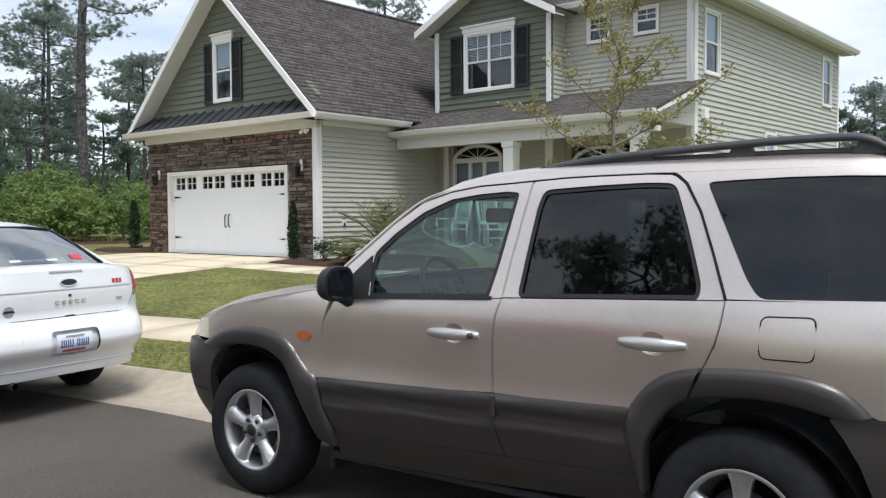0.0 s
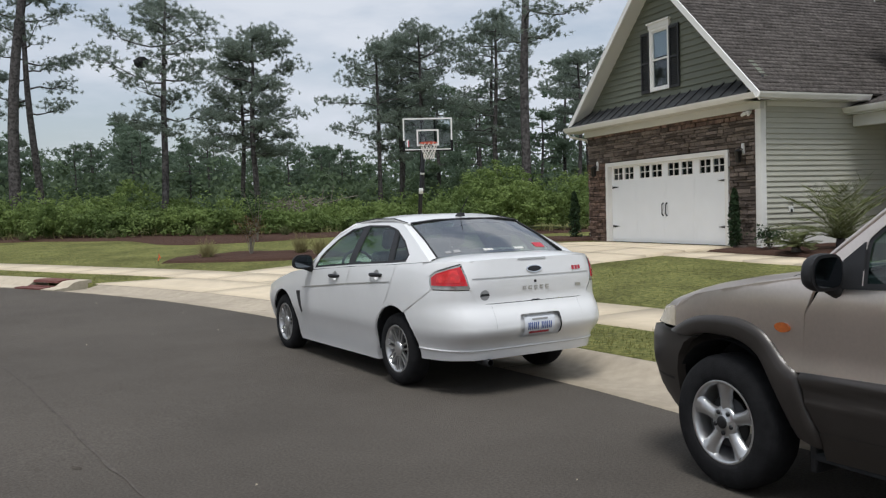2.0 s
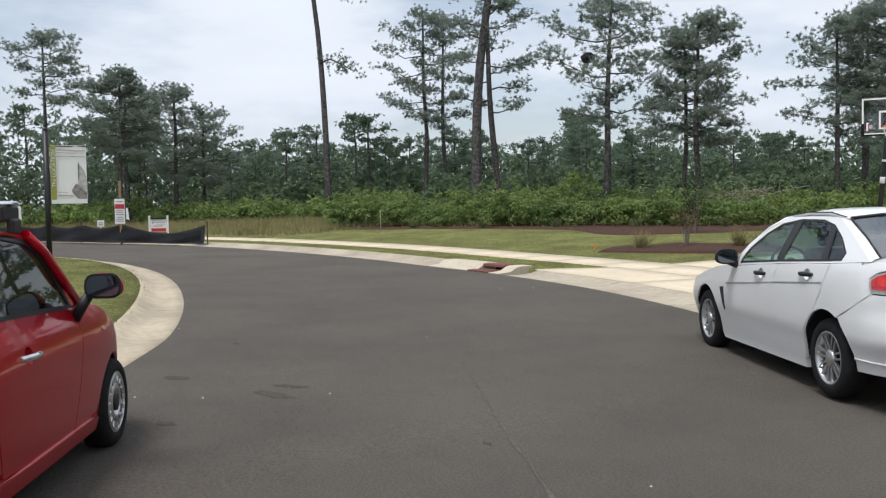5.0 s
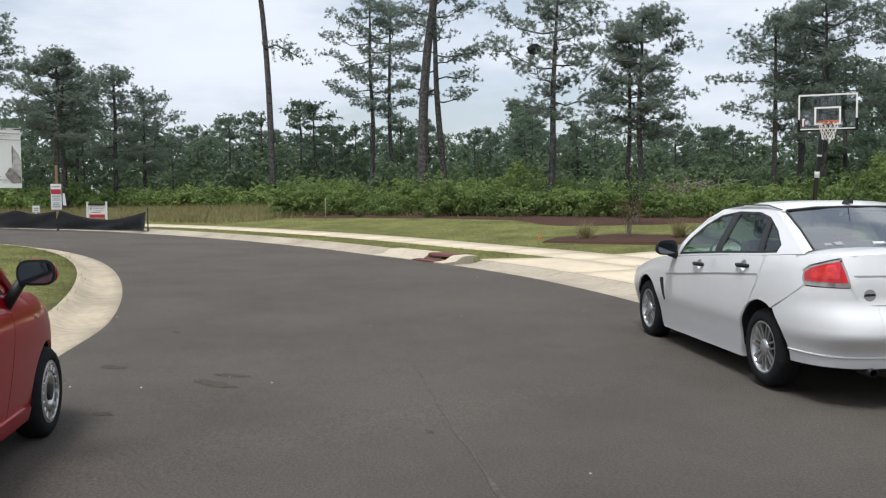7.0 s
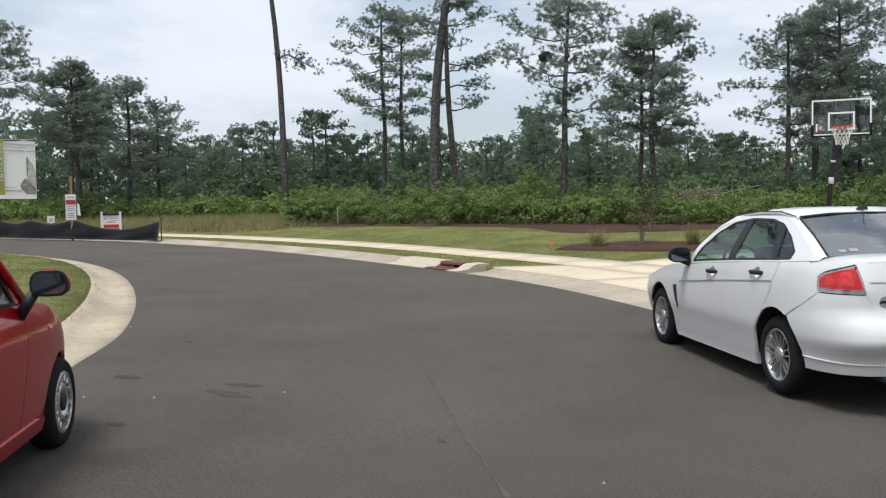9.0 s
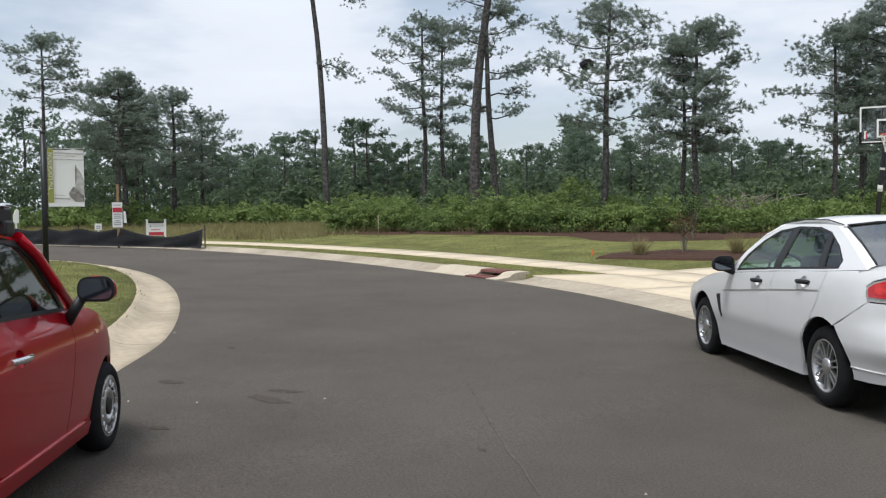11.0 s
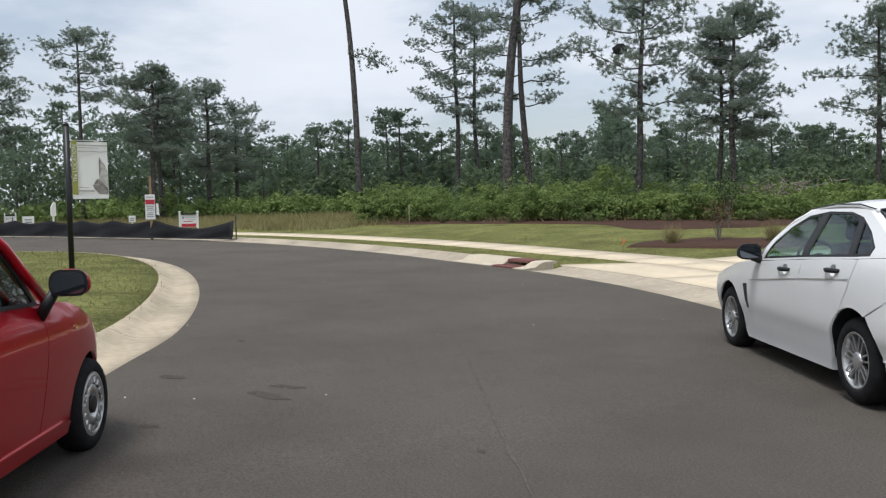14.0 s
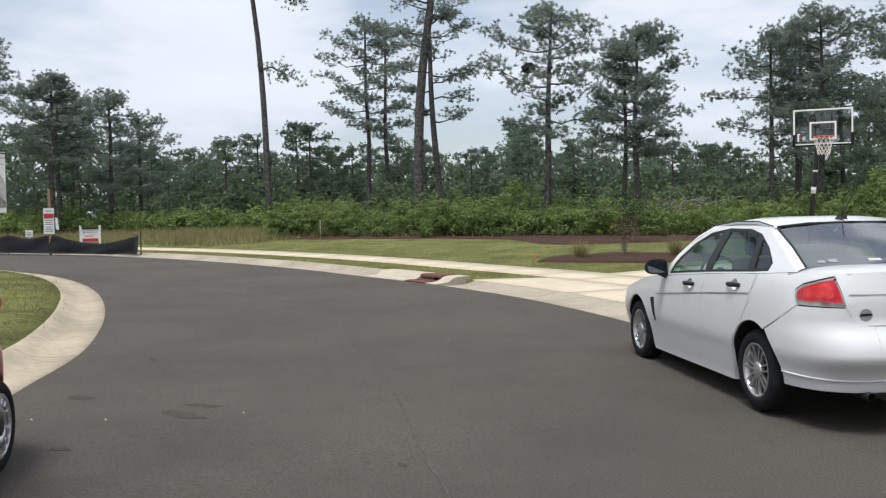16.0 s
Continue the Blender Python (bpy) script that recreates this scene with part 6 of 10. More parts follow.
# ---- the gold-beige sport utility ----
def build_suv():
    form = BodyForm(b=((0.25, 0.775), (0.42, 0.850), (0.58, 0.882), (0.69, 0.886), (0.77, 0.880), (0.81, 0.882), (0.90, 0.893), (1.00, 0.903), (1.08, 0.904), (1.14, 0.890), (1.20, 0.866), (1.62, 0.725), (1.68, 0.70), (1.72, 0.665)), front=((0.3, 0.70), (0.45, 0.80), (0.60, 0.84), (0.78, 0.84), (0.82, 0.80), (0.95, 0.70), (1.02, 0.6), (1.2, 0.35)), rear=((0.3, -3.55), (0.5, -3.62), (0.8, -3.62), (1.1, -3.56), (1.65, -3.40)), mid=-1.3, nf=5.5, nr=7)
    car = Car("sport_utility_car", "gold-beige metallic sport utility with brown-grey cladding, parked at the kerb", place_car((-0.643, 4.667), (-2.197, 1.426), 0.885, 1), form)

    def clad(x, z):
        """How far the door cladding stands in from the form: a bead under the ledge, a hollow, a second ridge."""
        u = z - 0.70 + (x + 0.518) * 0.032
        return -float(np.interp(u, (-0.30, -0.25, -0.165, -0.14, -0.115, -0.070, -0.050, -0.022, -0.008, 0.0), (-0.012, 0.000, 0.012, 0.019, 0.010, 0.008, 0.022, 0.026, 0.020, 0.002)))
    arch_front = [(0.444, 0.797), (0.368, 0.833), (0.27, 0.877), (0.175, 0.904), (0.059, 0.919), (-0.075, 0.925), (-0.183, 0.917), (-0.288, 0.880), (-0.349, 0.830), (-0.409, 0.762), (-0.462, 0.716), (-0.505, 0.697)]
    lip_front = [(0.234, 0.784), (0.154, 0.810), (0.062, 0.819), (-0.073, 0.818), (-0.181, 0.795), (-0.285, 0.731), (-0.365, 0.600), (-0.424, 0.480), (-0.470, 0.380)]
    arch_rear = [(-2.177, 0.726), (-2.203, 0.775), (-2.245, 0.829), (-2.29, 0.871), (-2.347, 0.905), (-2.413, 0.927), (-2.484, 0.940)]
    arch_quarter = [(-2.499, 0.942), (-2.612, 0.950), (-2.731, 0.953), (-2.845, 0.944), (-2.936, 0.921), (-2.99, 0.893), (-3.034, 0.855), (-3.061, 0.822)]
    for s in (1, -1):
        g1 = [(-0.53, 0.70), (-0.535, 0.78), (-0.56, 0.98), (-0.645, 1.165)]
        car.side("fender", [(x, z - 0.022) for x, z in arch_front[1:-1]] + g1 + [(-0.60, 1.165), (-0.3, 1.115), (-0.08, 1.075), (0.20, 1.02), (0.34, 0.975), (0.40, 0.93), (0.40, 0.82)], "paint_tan", s, label="gold-beige front wing")
        car.flare("front_flare", arch_front + [(-0.522, 0.64), (-0.544, 0.55), (-0.585, 0.42), (-0.588, 0.34)], lip_front, "cladding", s, label="brown-grey wheel arch flare")
        fd = car.side("front_door", [(-0.530, 0.694), (-0.536, 0.78), (-0.566, 0.98), (-0.652, 1.105), (-1.10, 1.132), (-1.600, 1.150), (-1.578, 1.07), (-1.565, 0.98), (-1.555, 0.85), (-1.552, 0.739), (-1.0, 0.710)], "paint_tan", s, inner=cup_hole(-1.365, 0.985, *CUP), label="gold-beige front door")
        car.side("door_cladding", [(-0.524, 0.700), (-1.0, 0.7155), (-1.552, 0.733), (-1.556, 0.68), (-1.598, 0.462), (-0.592, 0.425), (-0.555, 0.55)], "cladding", s, inset=clad, step=0.022, grow=0.001, parent=fd, label="brown-grey ribbed door cladding")
        ditch = [(-0.64, 1.222), (-0.789, 1.352), (-0.935, 1.476), (-1.082, 1.576), (-1.236, 1.621), (-1.389, 1.644), (-1.539, 1.652), (-1.667, 1.660), (-1.817, 1.669), (-1.976, 1.673), (-2.200, 1.675), (-2.296, 1.671), (-2.321, 1.661), (-2.361, 1.631), (-2.431, 1.519), (-2.498, 1.359), (-2.562, 1.196)]
        car.side("roof_ditch", [(x, z + 0.012) for x, z in ditch[:12]] + [(x - 0.012, z) for x, z in ditch[12:]] + [(x + 0.012, z) for x, z in ditch[:11:-1]] + [(x, z - 0.012) for x, z in ditch[11::-1]], "dark_plastic", s, inset=0.012, thick=0, step=0.06)
        win = rounded([(-0.862, 1.116), (-0.838, 1.27), (-0.842, 1.332), (-0.947, 1.430), (-1.094, 1.530), (-1.244, 1.589), (-1.397, 1.610), (-1.546, 1.620), (-1.612, 1.612), (-1.593, 1.464), (-1.570, 1.292), (-1.542, 1.146)], 0.02)
        car.side("window_frame", [(-0.66, 1.112), (-0.648, 1.225)] + [(x - 0.002, z - 0.0045) for x, z in ditch[1:7]] + [(-1.661, 1.655), (-1.645, 1.538), (-1.617, 1.317), (-1.602, 1.155)], "paint_tan", s, inner=shrink(win, 0.003), parent=fd)
        car.side("window_seal", win, "dark_plastic", s, inset=0.006, thick=0.0, inner=shrink(win, 0.024), parent=fd)
        car.side("window_pane", shrink(win, 0.006), "glass_car", s, inset=0.014, thick=0, parent=fd)
        car.side("mirror_sail", rounded([(-0.672, 1.115), (-0.680, 1.165), (-0.745, 1.238), (-0.838, 1.322), (-0.862, 1.116)], 0.008), "dark_plastic", s, inset=-0.006, thick=0.012, parent=fd)
        car.side("seal_sill", [(-0.66, 1.106), (-0.66, 1.122), (-1.555, 1.160), (-1.555, 1.144)], "dark_plastic", s, inset=-0.006, parent=fd)
        rd = car.side("rear_door", [(-1.562, 0.739), (-1.565, 0.85), (-1.575, 0.98), (-1.588, 1.07), (-1.610, 1.152), (-2.10, 1.172), (-2.558, 1.188), (-2.548, 1.10), (-2.53, 1.03), (-2.475, 0.92), (-2.413, 0.905), (-2.347, 0.882), (-2.29, 0.848), (-2.245, 0.806), (-2.19, 0.742)], "paint_tan", s, inner=cup_hole(-2.295, 1.015, *CUP), label="gold-beige rear door")
        car.side("door_cladding", [(-1.562, 0.7335), (-1.9, 0.744), (-2.185, 0.752), (-2.195, 0.60), (-2.232, 0.480), (-1.608, 0.462), (-1.566, 0.68)], "cladding", s, inset=clad, step=0.022, grow=0.001, parent=rd, label="brown-grey ribbed door cladding")
        car.flare("rear_flare", [(-2.228, 0.44), (-2.196, 0.583), (-2.176, 0.67)] + arch_rear, [(-2.250, 0.42), (-2.257, 0.571), (-2.280, 0.645), (-2.314, 0.706), (-2.358, 0.760), (-2.391, 0.788), (-2.426, 0.808)], "cladding", s, parent=rd, label="brown-grey wheel arch flare")
        win = rounded([(-1.676, 1.155), (-1.688, 1.343), (-1.705, 1.549), (-1.728, 1.622), (-1.985, 1.636), (-2.208, 1.642), (-2.322, 1.636), (-2.392, 1.465), (-2.439, 1.337), (-2.472, 1.240), (-2.466, 1.184)], 0.04)
        car.side("window_frame", [(-1.613, 1.158), (-1.628, 1.317), (-1.656, 1.538), (-1.672, 1.6555), (-1.817, 1.6645), (-1.976, 1.6685), (-2.200, 1.6705), (-2.292, 1.6665), (-2.314, 1.657), (-2.354, 1.627), (-2.424, 1.516), (-2.491, 1.356), (-2.554, 1.193)], "paint_tan", s, inner=shrink(win, 0.003), parent=rd)
        car.side("window_seal", win, "dark_plastic", s, inset=0.006, thick=0.0, inner=shrink(win, 0.022), parent=rd)
        car.side("window_pane", shrink(win, 0.006), "glass_privacy", s, inset=0.014, thick=0, parent=rd)
        car.handle(-1.225, -1.505, 0.985, s, "silver_plastic", "paint_tan", fd, 0.016)
        car.handle(-2.155, -2.435, 1.015, s, "silver_plastic", "paint_tan", rd, 0.016)
        bm = bmesh.new()
        lathe(bm, [(0.0, 0.004), (0.011, 0.004), (0.013, 0.0), (0.013, -0.02)], 14, "y")
        for v in bm.verts:
            v.co.y *= s
        lock = part("key_lock", bm, M["rail_grey"], fd)
        lock.matrix_basis = pose(-1.468, s * (form.side(-1.468, 0.985) + 0.030), 0.985)
        car.side("quarter_panel", [(-2.566, 1.190), (-2.557, 1.10), (-2.539, 1.03), (-2.486, 0.925)] + [(x, z - 0.02) for x, z in arch_quarter[1:-1]] + [(-3.08, 0.815), (-3.48, 0.815), (-3.46, 1.22)], "paint_tan", s, label="gold-beige rear quarter")
        car.flare("quarter_flare", arch_quarter, [(-2.441, 0.813), (-2.51, 0.828), (-2.572, 0.836), (-2.693, 0.843), (-2.809, 0.834), (-2.901, 0.815), (-2.945, 0.808)], "cladding", s, label="brown-grey wheel arch flare")
        car.side("bumper_side", [(-2.930, 0.802), (-2.974, 0.743), (-3.027, 0.655), (-3.062, 0.562), (-3.075, 0.42), (-3.07, 0.36), (-3.45, 0.38), (-3.48, 0.808), (-3.06, 0.812)], "cladding", s, inset=-0.022, thick=0.06, step=0.05, label="brown-grey rear bumper side")
        win = rounded([(-2.68, 1.196), (-2.63, 1.26), (-2.578, 1.361), (-2.436, 1.637), (-2.546, 1.643), (-2.75, 1.649), (-2.94, 1.649), (-3.20, 1.640), (-3.35, 1.215)], 0.035)
        car.side("rear_pillar", [(-2.569, 1.197), (-2.505, 1.361), (-2.438, 1.521), (-2.368, 1.635), (-2.330, 1.665), (-2.31, 1.676), (-3.0, 1.678), (-3.36, 1.672), (-3.50, 1.21)], "paint_tan", s, inner=shrink(win, 0.004), parent=None)
        car.side("quarter_pane", win, "glass_privacy", s, inset=0.008, thick=0, label="dark tinted quarter glass")
        flap = rounded([(-2.69, 0.99), (-2.695, 1.145), (-2.885, 1.15), (-2.88, 0.99)], 0.03)
        car.side("fuel_flap_gap", flap, "dark_plastic", s, inset=-0.001, thick=0, step=0.5)
        if s > 0:
            car.side("fuel_flap", shrink(flap, 0.006), "paint_tan", s, inset=-0.003, thick=0, step=0.5, label="square fuel filler flap")
        car.side("sill", [(-0.588, 0.420), (-1.60, 0.456), (-2.235, 0.474), (-2.24, 0.35), (-1.4, 0.30), (-0.58, 0.28)], "cladding", s, inset=0.004, thick=0.06, step=0.04)
        car.side("indicator", [(-0.43 + 0.045 * math.cos(q), 0.905 + 0.024 * math.sin(q)) for q in (2 * math.pi * k / 20 for k in range(20))], "amber_lens", s, inset=-0.012, thick=0.012, step=0.5, label="amber side indicator")
        car.side("headlight", [(0.405, 0.82), (0.72, 0.82), (0.66, 0.91), (0.41, 0.935)], "old_lens", s, thick=0.03, label="clouded headlight lens")
        car.side("bumper_corner", [(0.452, 0.788), (0.234, 0.776), (0.288, 0.745), (0.338, 0.67), (0.36, 0.572), (0.369, 0.443), (0.335, 0.345), (0.48, 0.30), (0.66, 0.40), (0.735, 0.58), (0.72, 0.795)], "cladding", s, inset=-0.020, thick=0.06, step=0.05, label="brown-grey bumper corner")
        car.side("bumper_groove", [(0.40, 0.530), (0.62, 0.535), (0.62, 0.520), (0.40, 0.515)], "dark_plastic", s, inset=-0.0225, thick=0.0, step=0.05)
        car.mirror(-0.76, 1.19, s, 0.13, (0.20, 0.17, 0.085), "dark_plastic")
        bm = bmesh.new()
        bead = spline([(-0.58, 1.165)] + ditch[:5] + [(-1.33, 1.632)], 0.05)
        tube(bm, [(x, s * (form.side(x, z + 0.012) - 0.014), z + 0.012) for x, z in bead], [0.0135 * min(1.0, 0.15 + 1.3 * (len(bead) - 1 - k) / len(bead)) for k in range(len(bead))], 10)
        part("front_pillar", bm, M["paint_tan"], car.root)
        bm = bmesh.new()
        y = s * 0.60
        rail = spline([(-1.63, 1.703), (-1.70, 1.718), (-1.764, 1.728), (-1.90, 1.746), (-2.03, 1.756), (-2.28, 1.769), (-2.51, 1.780), (-2.72, 1.787), (-2.88, 1.788), (-2.96, 1.784), (-3.01, 1.770), (-3.05, 1.748), (-3.08, 1.725)], 0.05)
        rows = []
        for x, z in rail:
            rows.append([bm.verts.new((x, y + dy, z + dz)) for dy, dz in ((-0.024, -0.014), (-0.018, 0.012), (0.0, 0.017), (0.018, 0.012), (0.024, -0.014))])
        for a, b in zip(rows[:-1], rows[1:]):
            for j in range(5):
                bm.faces.new((a[j], a[(j + 1) % 5], b[(j + 1) % 5], b[j])).smooth = True
        bm.faces.new(rows[0])
        bm.faces.new(rows[-1][::-1])
        bmesh.ops.recalc_face_normals(bm, faces=bm.faces)
        rack = part("roof_rail", bm, M["rail_grey"], car.root, "dark grey arched roof rail")
        bm = bmesh.new()
        tube(bm, [(-1.66, y, 1.716), (-1.80, y, 1.728), (-2.2, y, 1.738), (-2.7, y, 1.742), (-3.06, y, 1.736)], 0.011, 8)
        part("rail_base", bm, M["rail_grey"], rack)
        for x0, x1, z in ((-1.66, -1.80, 1.728), (-1.95, -2.16, 1.758), (-2.50, -2.57, 1.780), (-2.955, -3.06, 1.772)):
            bm = bmesh.new()
            prism(bm, [(x0 + 0.02, 1.722), (x0 - 0.01, z), (x1 - 0.005, z), (x1 - 0.03, 1.722)], "y", y - 0.016, y + 0.016)
            bmesh.ops.recalc_face_normals(bm, faces=bm.faces)
            part("rail_foot", bm, M["rail_grey"], rack)
        for x in (-0.0, -2.62):
            car.wheel(x, 0.885, s, 0.355, 0.218, 0.225, "five")
    hood = [(0.64, 0.945, 0.900), (0.55, 0.99, 0.915), (0.40, 1.035, 0.932), (0.20, 1.075, 1.018), (-0.08, 1.125, 1.073), (-0.30, 1.155, 1.113), (-0.62, 1.19, 1.163)]
    car.top("bonnet", [(x, zc, ze, form.side(x, ze) + 0.003) for x, zc, ze in hood], "paint_tan", power=7, n=30, label="gold-beige bonnet")
    car.top("windscreen", [(-0.50, 1.19, 1.15, 0.74), (-0.85, 1.43, 1.38, 0.71), (-1.16, 1.64, 1.60, 0.68)], "glass_car", power=2, thick=0, bow=0.06)
    car.top("cowl", [(-0.45, 1.185, 1.15, 0.84), (-0.64, 1.19, 1.15, 0.80)], "dark_plastic", power=4)
    brow = [(-1.06, 1.590, 1.568), (-1.15, 1.645, 1.602), (-1.236, 1.685, 1.6265), (-1.389, 1.715, 1.6495), (-1.539, 1.728, 1.6575), (-1.667, 1.736, 1.6655), (-1.817, 1.742, 1.6745), (-1.976, 1.746, 1.6785), (-2.20, 1.748, 1.6805), (-2.31, 1.748, 1.679), (-2.75, 1.750, 1.679), (-3.0, 1.748, 1.679), (-3.3, 1.735, 1.674), (-3.45, 1.69, 1.64)]
    car.top("roof", [(x, zc, ze, form.side(x, ze) - 0.002) for x, zc, ze in brow], "paint_tan", power=12, n=72, thick=0.003, label="gold-beige roof")
    car.end("front_bumper", [(-0.70, 0.38), (0.70, 0.38), (0.72, 0.79), (-0.72, 0.79)], "cladding", 1, thick=0.05)
    car.end("grille", [(-0.66, 0.80), (0.66, 0.80), (0.60, 0.93), (-0.60, 0.93)], "dark_plastic", 1)
    car.end("tailgate", [(-0.80, 0.62), (0.80, 0.62), (0.78, 1.19), (-0.78, 1.19)], "paint_tan", -1)
    car.end("rear_window", [(-0.76, 1.20), (0.76, 1.20), (0.60, 1.64), (-0.60, 1.64)], "glass_privacy", -1, thick=0)
    car.end("rear_bumper", [(-0.80, 0.36), (0.80, 0.36), (0.80, 0.61), (-0.80, 0.61)], "cladding", -1, thick=0.05)
    for s in (1, -1):
        for x in (-0.50, -3.10):
            part("splash_guard", boxed(x - 0.02, x + 0.02, *sorted((s * 0.50, s * 0.78)), 0.20, 0.50, 0.008), M["dark_plastic"], car.root)
    car.cabin(0.36, 0.55, -3.4, 0.62, -0.52, 1.17, ((-2.15, -0.48, 0), (-3.42, -3.1, 0.16)))
    wheel_wells(car, (0, -2.62), 0.43, 0.86)
    for y in (0.36, -0.36):
        car.seat(-1.62, y, 0.62)
    car.seat(-2.42, 0.0, 0.64, 1.2, False)
    car.steering(-0.95, 0.37, 1.12)
    part("rear_view_mirror", boxed(-1.06, -1.03, -0.13, 0.13, 1.47, 1.55, 0.02), M["dark_plastic"], car.root)
    # unseen dark slab added to keep the cabin dark behind the privacy glass
    part("cabin_dark_slab", boxed(-3.35, -1.75, -0.60, 0.60, 0.60, 0.66), M["interior_dark"], car.root)
    part("dent_patch", boxed(-1.585, -1.560, 0.898, 0.914, 0.640, 0.735, 0.006), M["cladding"], car.root, "scraped patch on the door edge")
    return car


build_suv()


# ---- the white saloon ----
def build_saloon():
    form = BodyForm(b=((0.18, 0.79), (0.28, 0.815), (0.39, 0.834), (0.51, 0.863), (0.62, 0.866), (0.80, 0.860), (0.92, 0.845), (1.05, 0.815), (1.10, 0.79), (1.40, 0.60), (1.46, 0.56)), front=((0.2, 0.72), (0.4, 0.86), (0.6, 0.87), (0.72, 0.80), (0.82, 0.62), (0.95, 0.45), (1.4, 0.4)), rear=((0.22, -3.46), (0.30, -3.505), (0.37, -3.505), (0.395, -3.505), (0.508, -3.610), (0.518, -3.613), (0.62, -3.598), (0.70, -3.55), (0.74, -3.525), (0.92, -3.535), (1.10, -3.50), (1.4, -3.45)), mid=-1.6, nf=6.5, nr=6.5)
    car = Car("saloon_car", "white four-door saloon with black mirrors, parked at the kerb", place_car((-6.093, 7.522), (-2.312, 1.221), 0.835, 1, 0.012), form)
    for s in (1, -1):
        car.side("fender", [(-0.60, 0.24), (-0.595, 0.50), (-0.635, 0.70), (-0.79, 0.925), (-0.50, 0.905), (-0.28, 0.875), (0.0, 0.825), (0.25, 0.765), (0.50, 0.70), (0.56, 0.60), (0.36, 0.52)] + arc(0.0, 0.31, 0.375, 35, 196, 18) + [(-0.38, 0.20)], "paint_white", s, label="white front wing")
        car.side("front_bumper_corner", [(0.365, 0.50), (0.57, 0.59), (0.70, 0.58), (0.70, 0.22), (0.40, 0.20), (0.375, 0.31)], "paint_white", s, thick=0.04)
        car.side("wing_vent", [(-0.44, 0.69), (-0.535, 0.70), (-0.57, 0.48), (-0.535, 0.46)], "dark_plastic", s, inset=-0.004, thick=0.01, label="black wing vent")
        fd = car.side("front_door", [(-0.608, 0.24), (-0.603, 0.50), (-0.645, 0.70), (-0.80, 0.925), (-1.30, 0.965), (-1.742, 0.995), (-1.69, 0.88), (-1.635, 0.60), (-1.628, 0.24)], "paint_white", s, inner=cup_hole(-1.41, 0.895, *CUP), label="white front door")
        rd = car.side("rear_door", [(-1.638, 0.24), (-1.645, 0.60), (-1.70, 0.88), (-1.752, 0.996), (-2.20, 1.025), (-2.625, 1.045), (-2.53, 0.80), (-2.42, 0.64)] + arc(-2.614, 0.31, 0.385, 58, 5, 8)[1:] + [(-2.235, 0.255)], "paint_white", s, inner=cup_hole(-2.29, 0.945, *CUP), label="white rear door")
        car.side("quarter_panel", [(-2.635, 1.048), (-2.54, 0.80), (-2.435, 0.655)] + arc(-2.614, 0.31, 0.385, 64, 118, 10) + [(-3.019, 0.7585), (-3.195, 0.8615), (-3.165, 0.905), (-3.156, 0.970), (-3.218, 1.014), (-3.334, 1.048), (-3.41, 1.072), (-3.42, 1.092), (-2.95, 1.070)], "paint_white", s, label="white rear quarter")
        T = car.tau
        lens = [(T(z, x=x), z) for z, x in ((0.867, -3.208), (0.900, -3.180), (0.925, -3.172), (0.968, -3.166), (1.006, -3.225), (1.040, -3.340), (1.066, -3.424))] + [(T(z, y=y), z) for z, y in ((1.074, 0.668), (1.072, 0.654), (0.975, 0.637), (0.875, 0.620), (0.866, 0.628))]
        lens = [(s * a, z) for a, z in lens]
        lamp = car.rear_wrap("tail_lamp", lens, "clear_lens", inset=-0.003, thick=0.03, step=0.04, label="red tail lamp with a clear edge")
        red = [(T(z, x=x), z) for z, x in ((0.898, -3.205), (0.930, -3.192), (0.962, -3.188), (0.994, -3.236), (1.028, -3.350), (1.054, -3.430))] + [(T(z, y=y), z) for z, y in ((1.058, 0.662), (0.975, 0.648), (0.898, 0.634))]
        car.rear_wrap("red_lens", [(s * a, z) for a, z in red], "red_lens", inset=-0.009, thick=0.006, step=0.04, parent=lamp, label="red lens")
        bulb = [(T(z, x=x), z) for z, x in ((0.925, -3.25), (0.980, -3.25), (1.020, -3.36))] + [(T(z, y=y), z) for z, y in ((1.025, 0.685), (0.925, 0.675))]
        car.rear_wrap("lamp_bowl", [(s * a, z) for a, z in bulb], "lamp_glow_red", inset=-0.0105, thick=0.0, step=0.04, parent=lamp)
        outer = [(-0.795, 0.93), (-0.98, 1.14), (-1.16, 1.29), (-1.38, 1.395), (-1.75, 1.438), (-2.15, 1.435), (-2.42, 1.39), (-2.70, 1.28), (-3.12, 1.085), (-2.93, 1.072), (-2.62, 1.05), (-1.745, 1.0)]
        inner = [(-0.90, 0.955), (-1.04, 1.12), (-1.21, 1.252), (-1.42, 1.345), (-1.75, 1.385), (-2.14, 1.382), (-2.36, 1.345), (-2.60, 1.245), (-2.78, 1.135), (-2.77, 1.075), (-2.60, 1.062), (-1.745, 1.015)]
        car.side("window_surround", outer, "paint_white", s, inner=inner, label="white pillar and roof frame")
        w1 = [(-0.90, 0.955), (-1.04, 1.12), (-1.21, 1.252), (-1.42, 1.345), (-1.66, 1.378), (-1.70, 1.01)]
        w2 = [(-1.80, 1.018), (-1.76, 1.385), (-2.14, 1.382), (-2.32, 1.352), (-2.48, 1.055)]
        w3 = [(-2.54, 1.062), (-2.39, 1.335), (-2.60, 1.245), (-2.77, 1.14), (-2.765, 1.075)]
        for w, p, nm in ((w1, fd, "window_pane"), (w2, rd, "window_pane"), (w3, None, "quarter_pane")):
            car.side("window_seal", w, "dark_plastic", s, inset=0.006, thick=0, inner=shrink(w, 0.02), parent=p)
            car.side(nm, shrink(w, 0.004), "glass_car", s, inset=0.012, thick=0, parent=p)
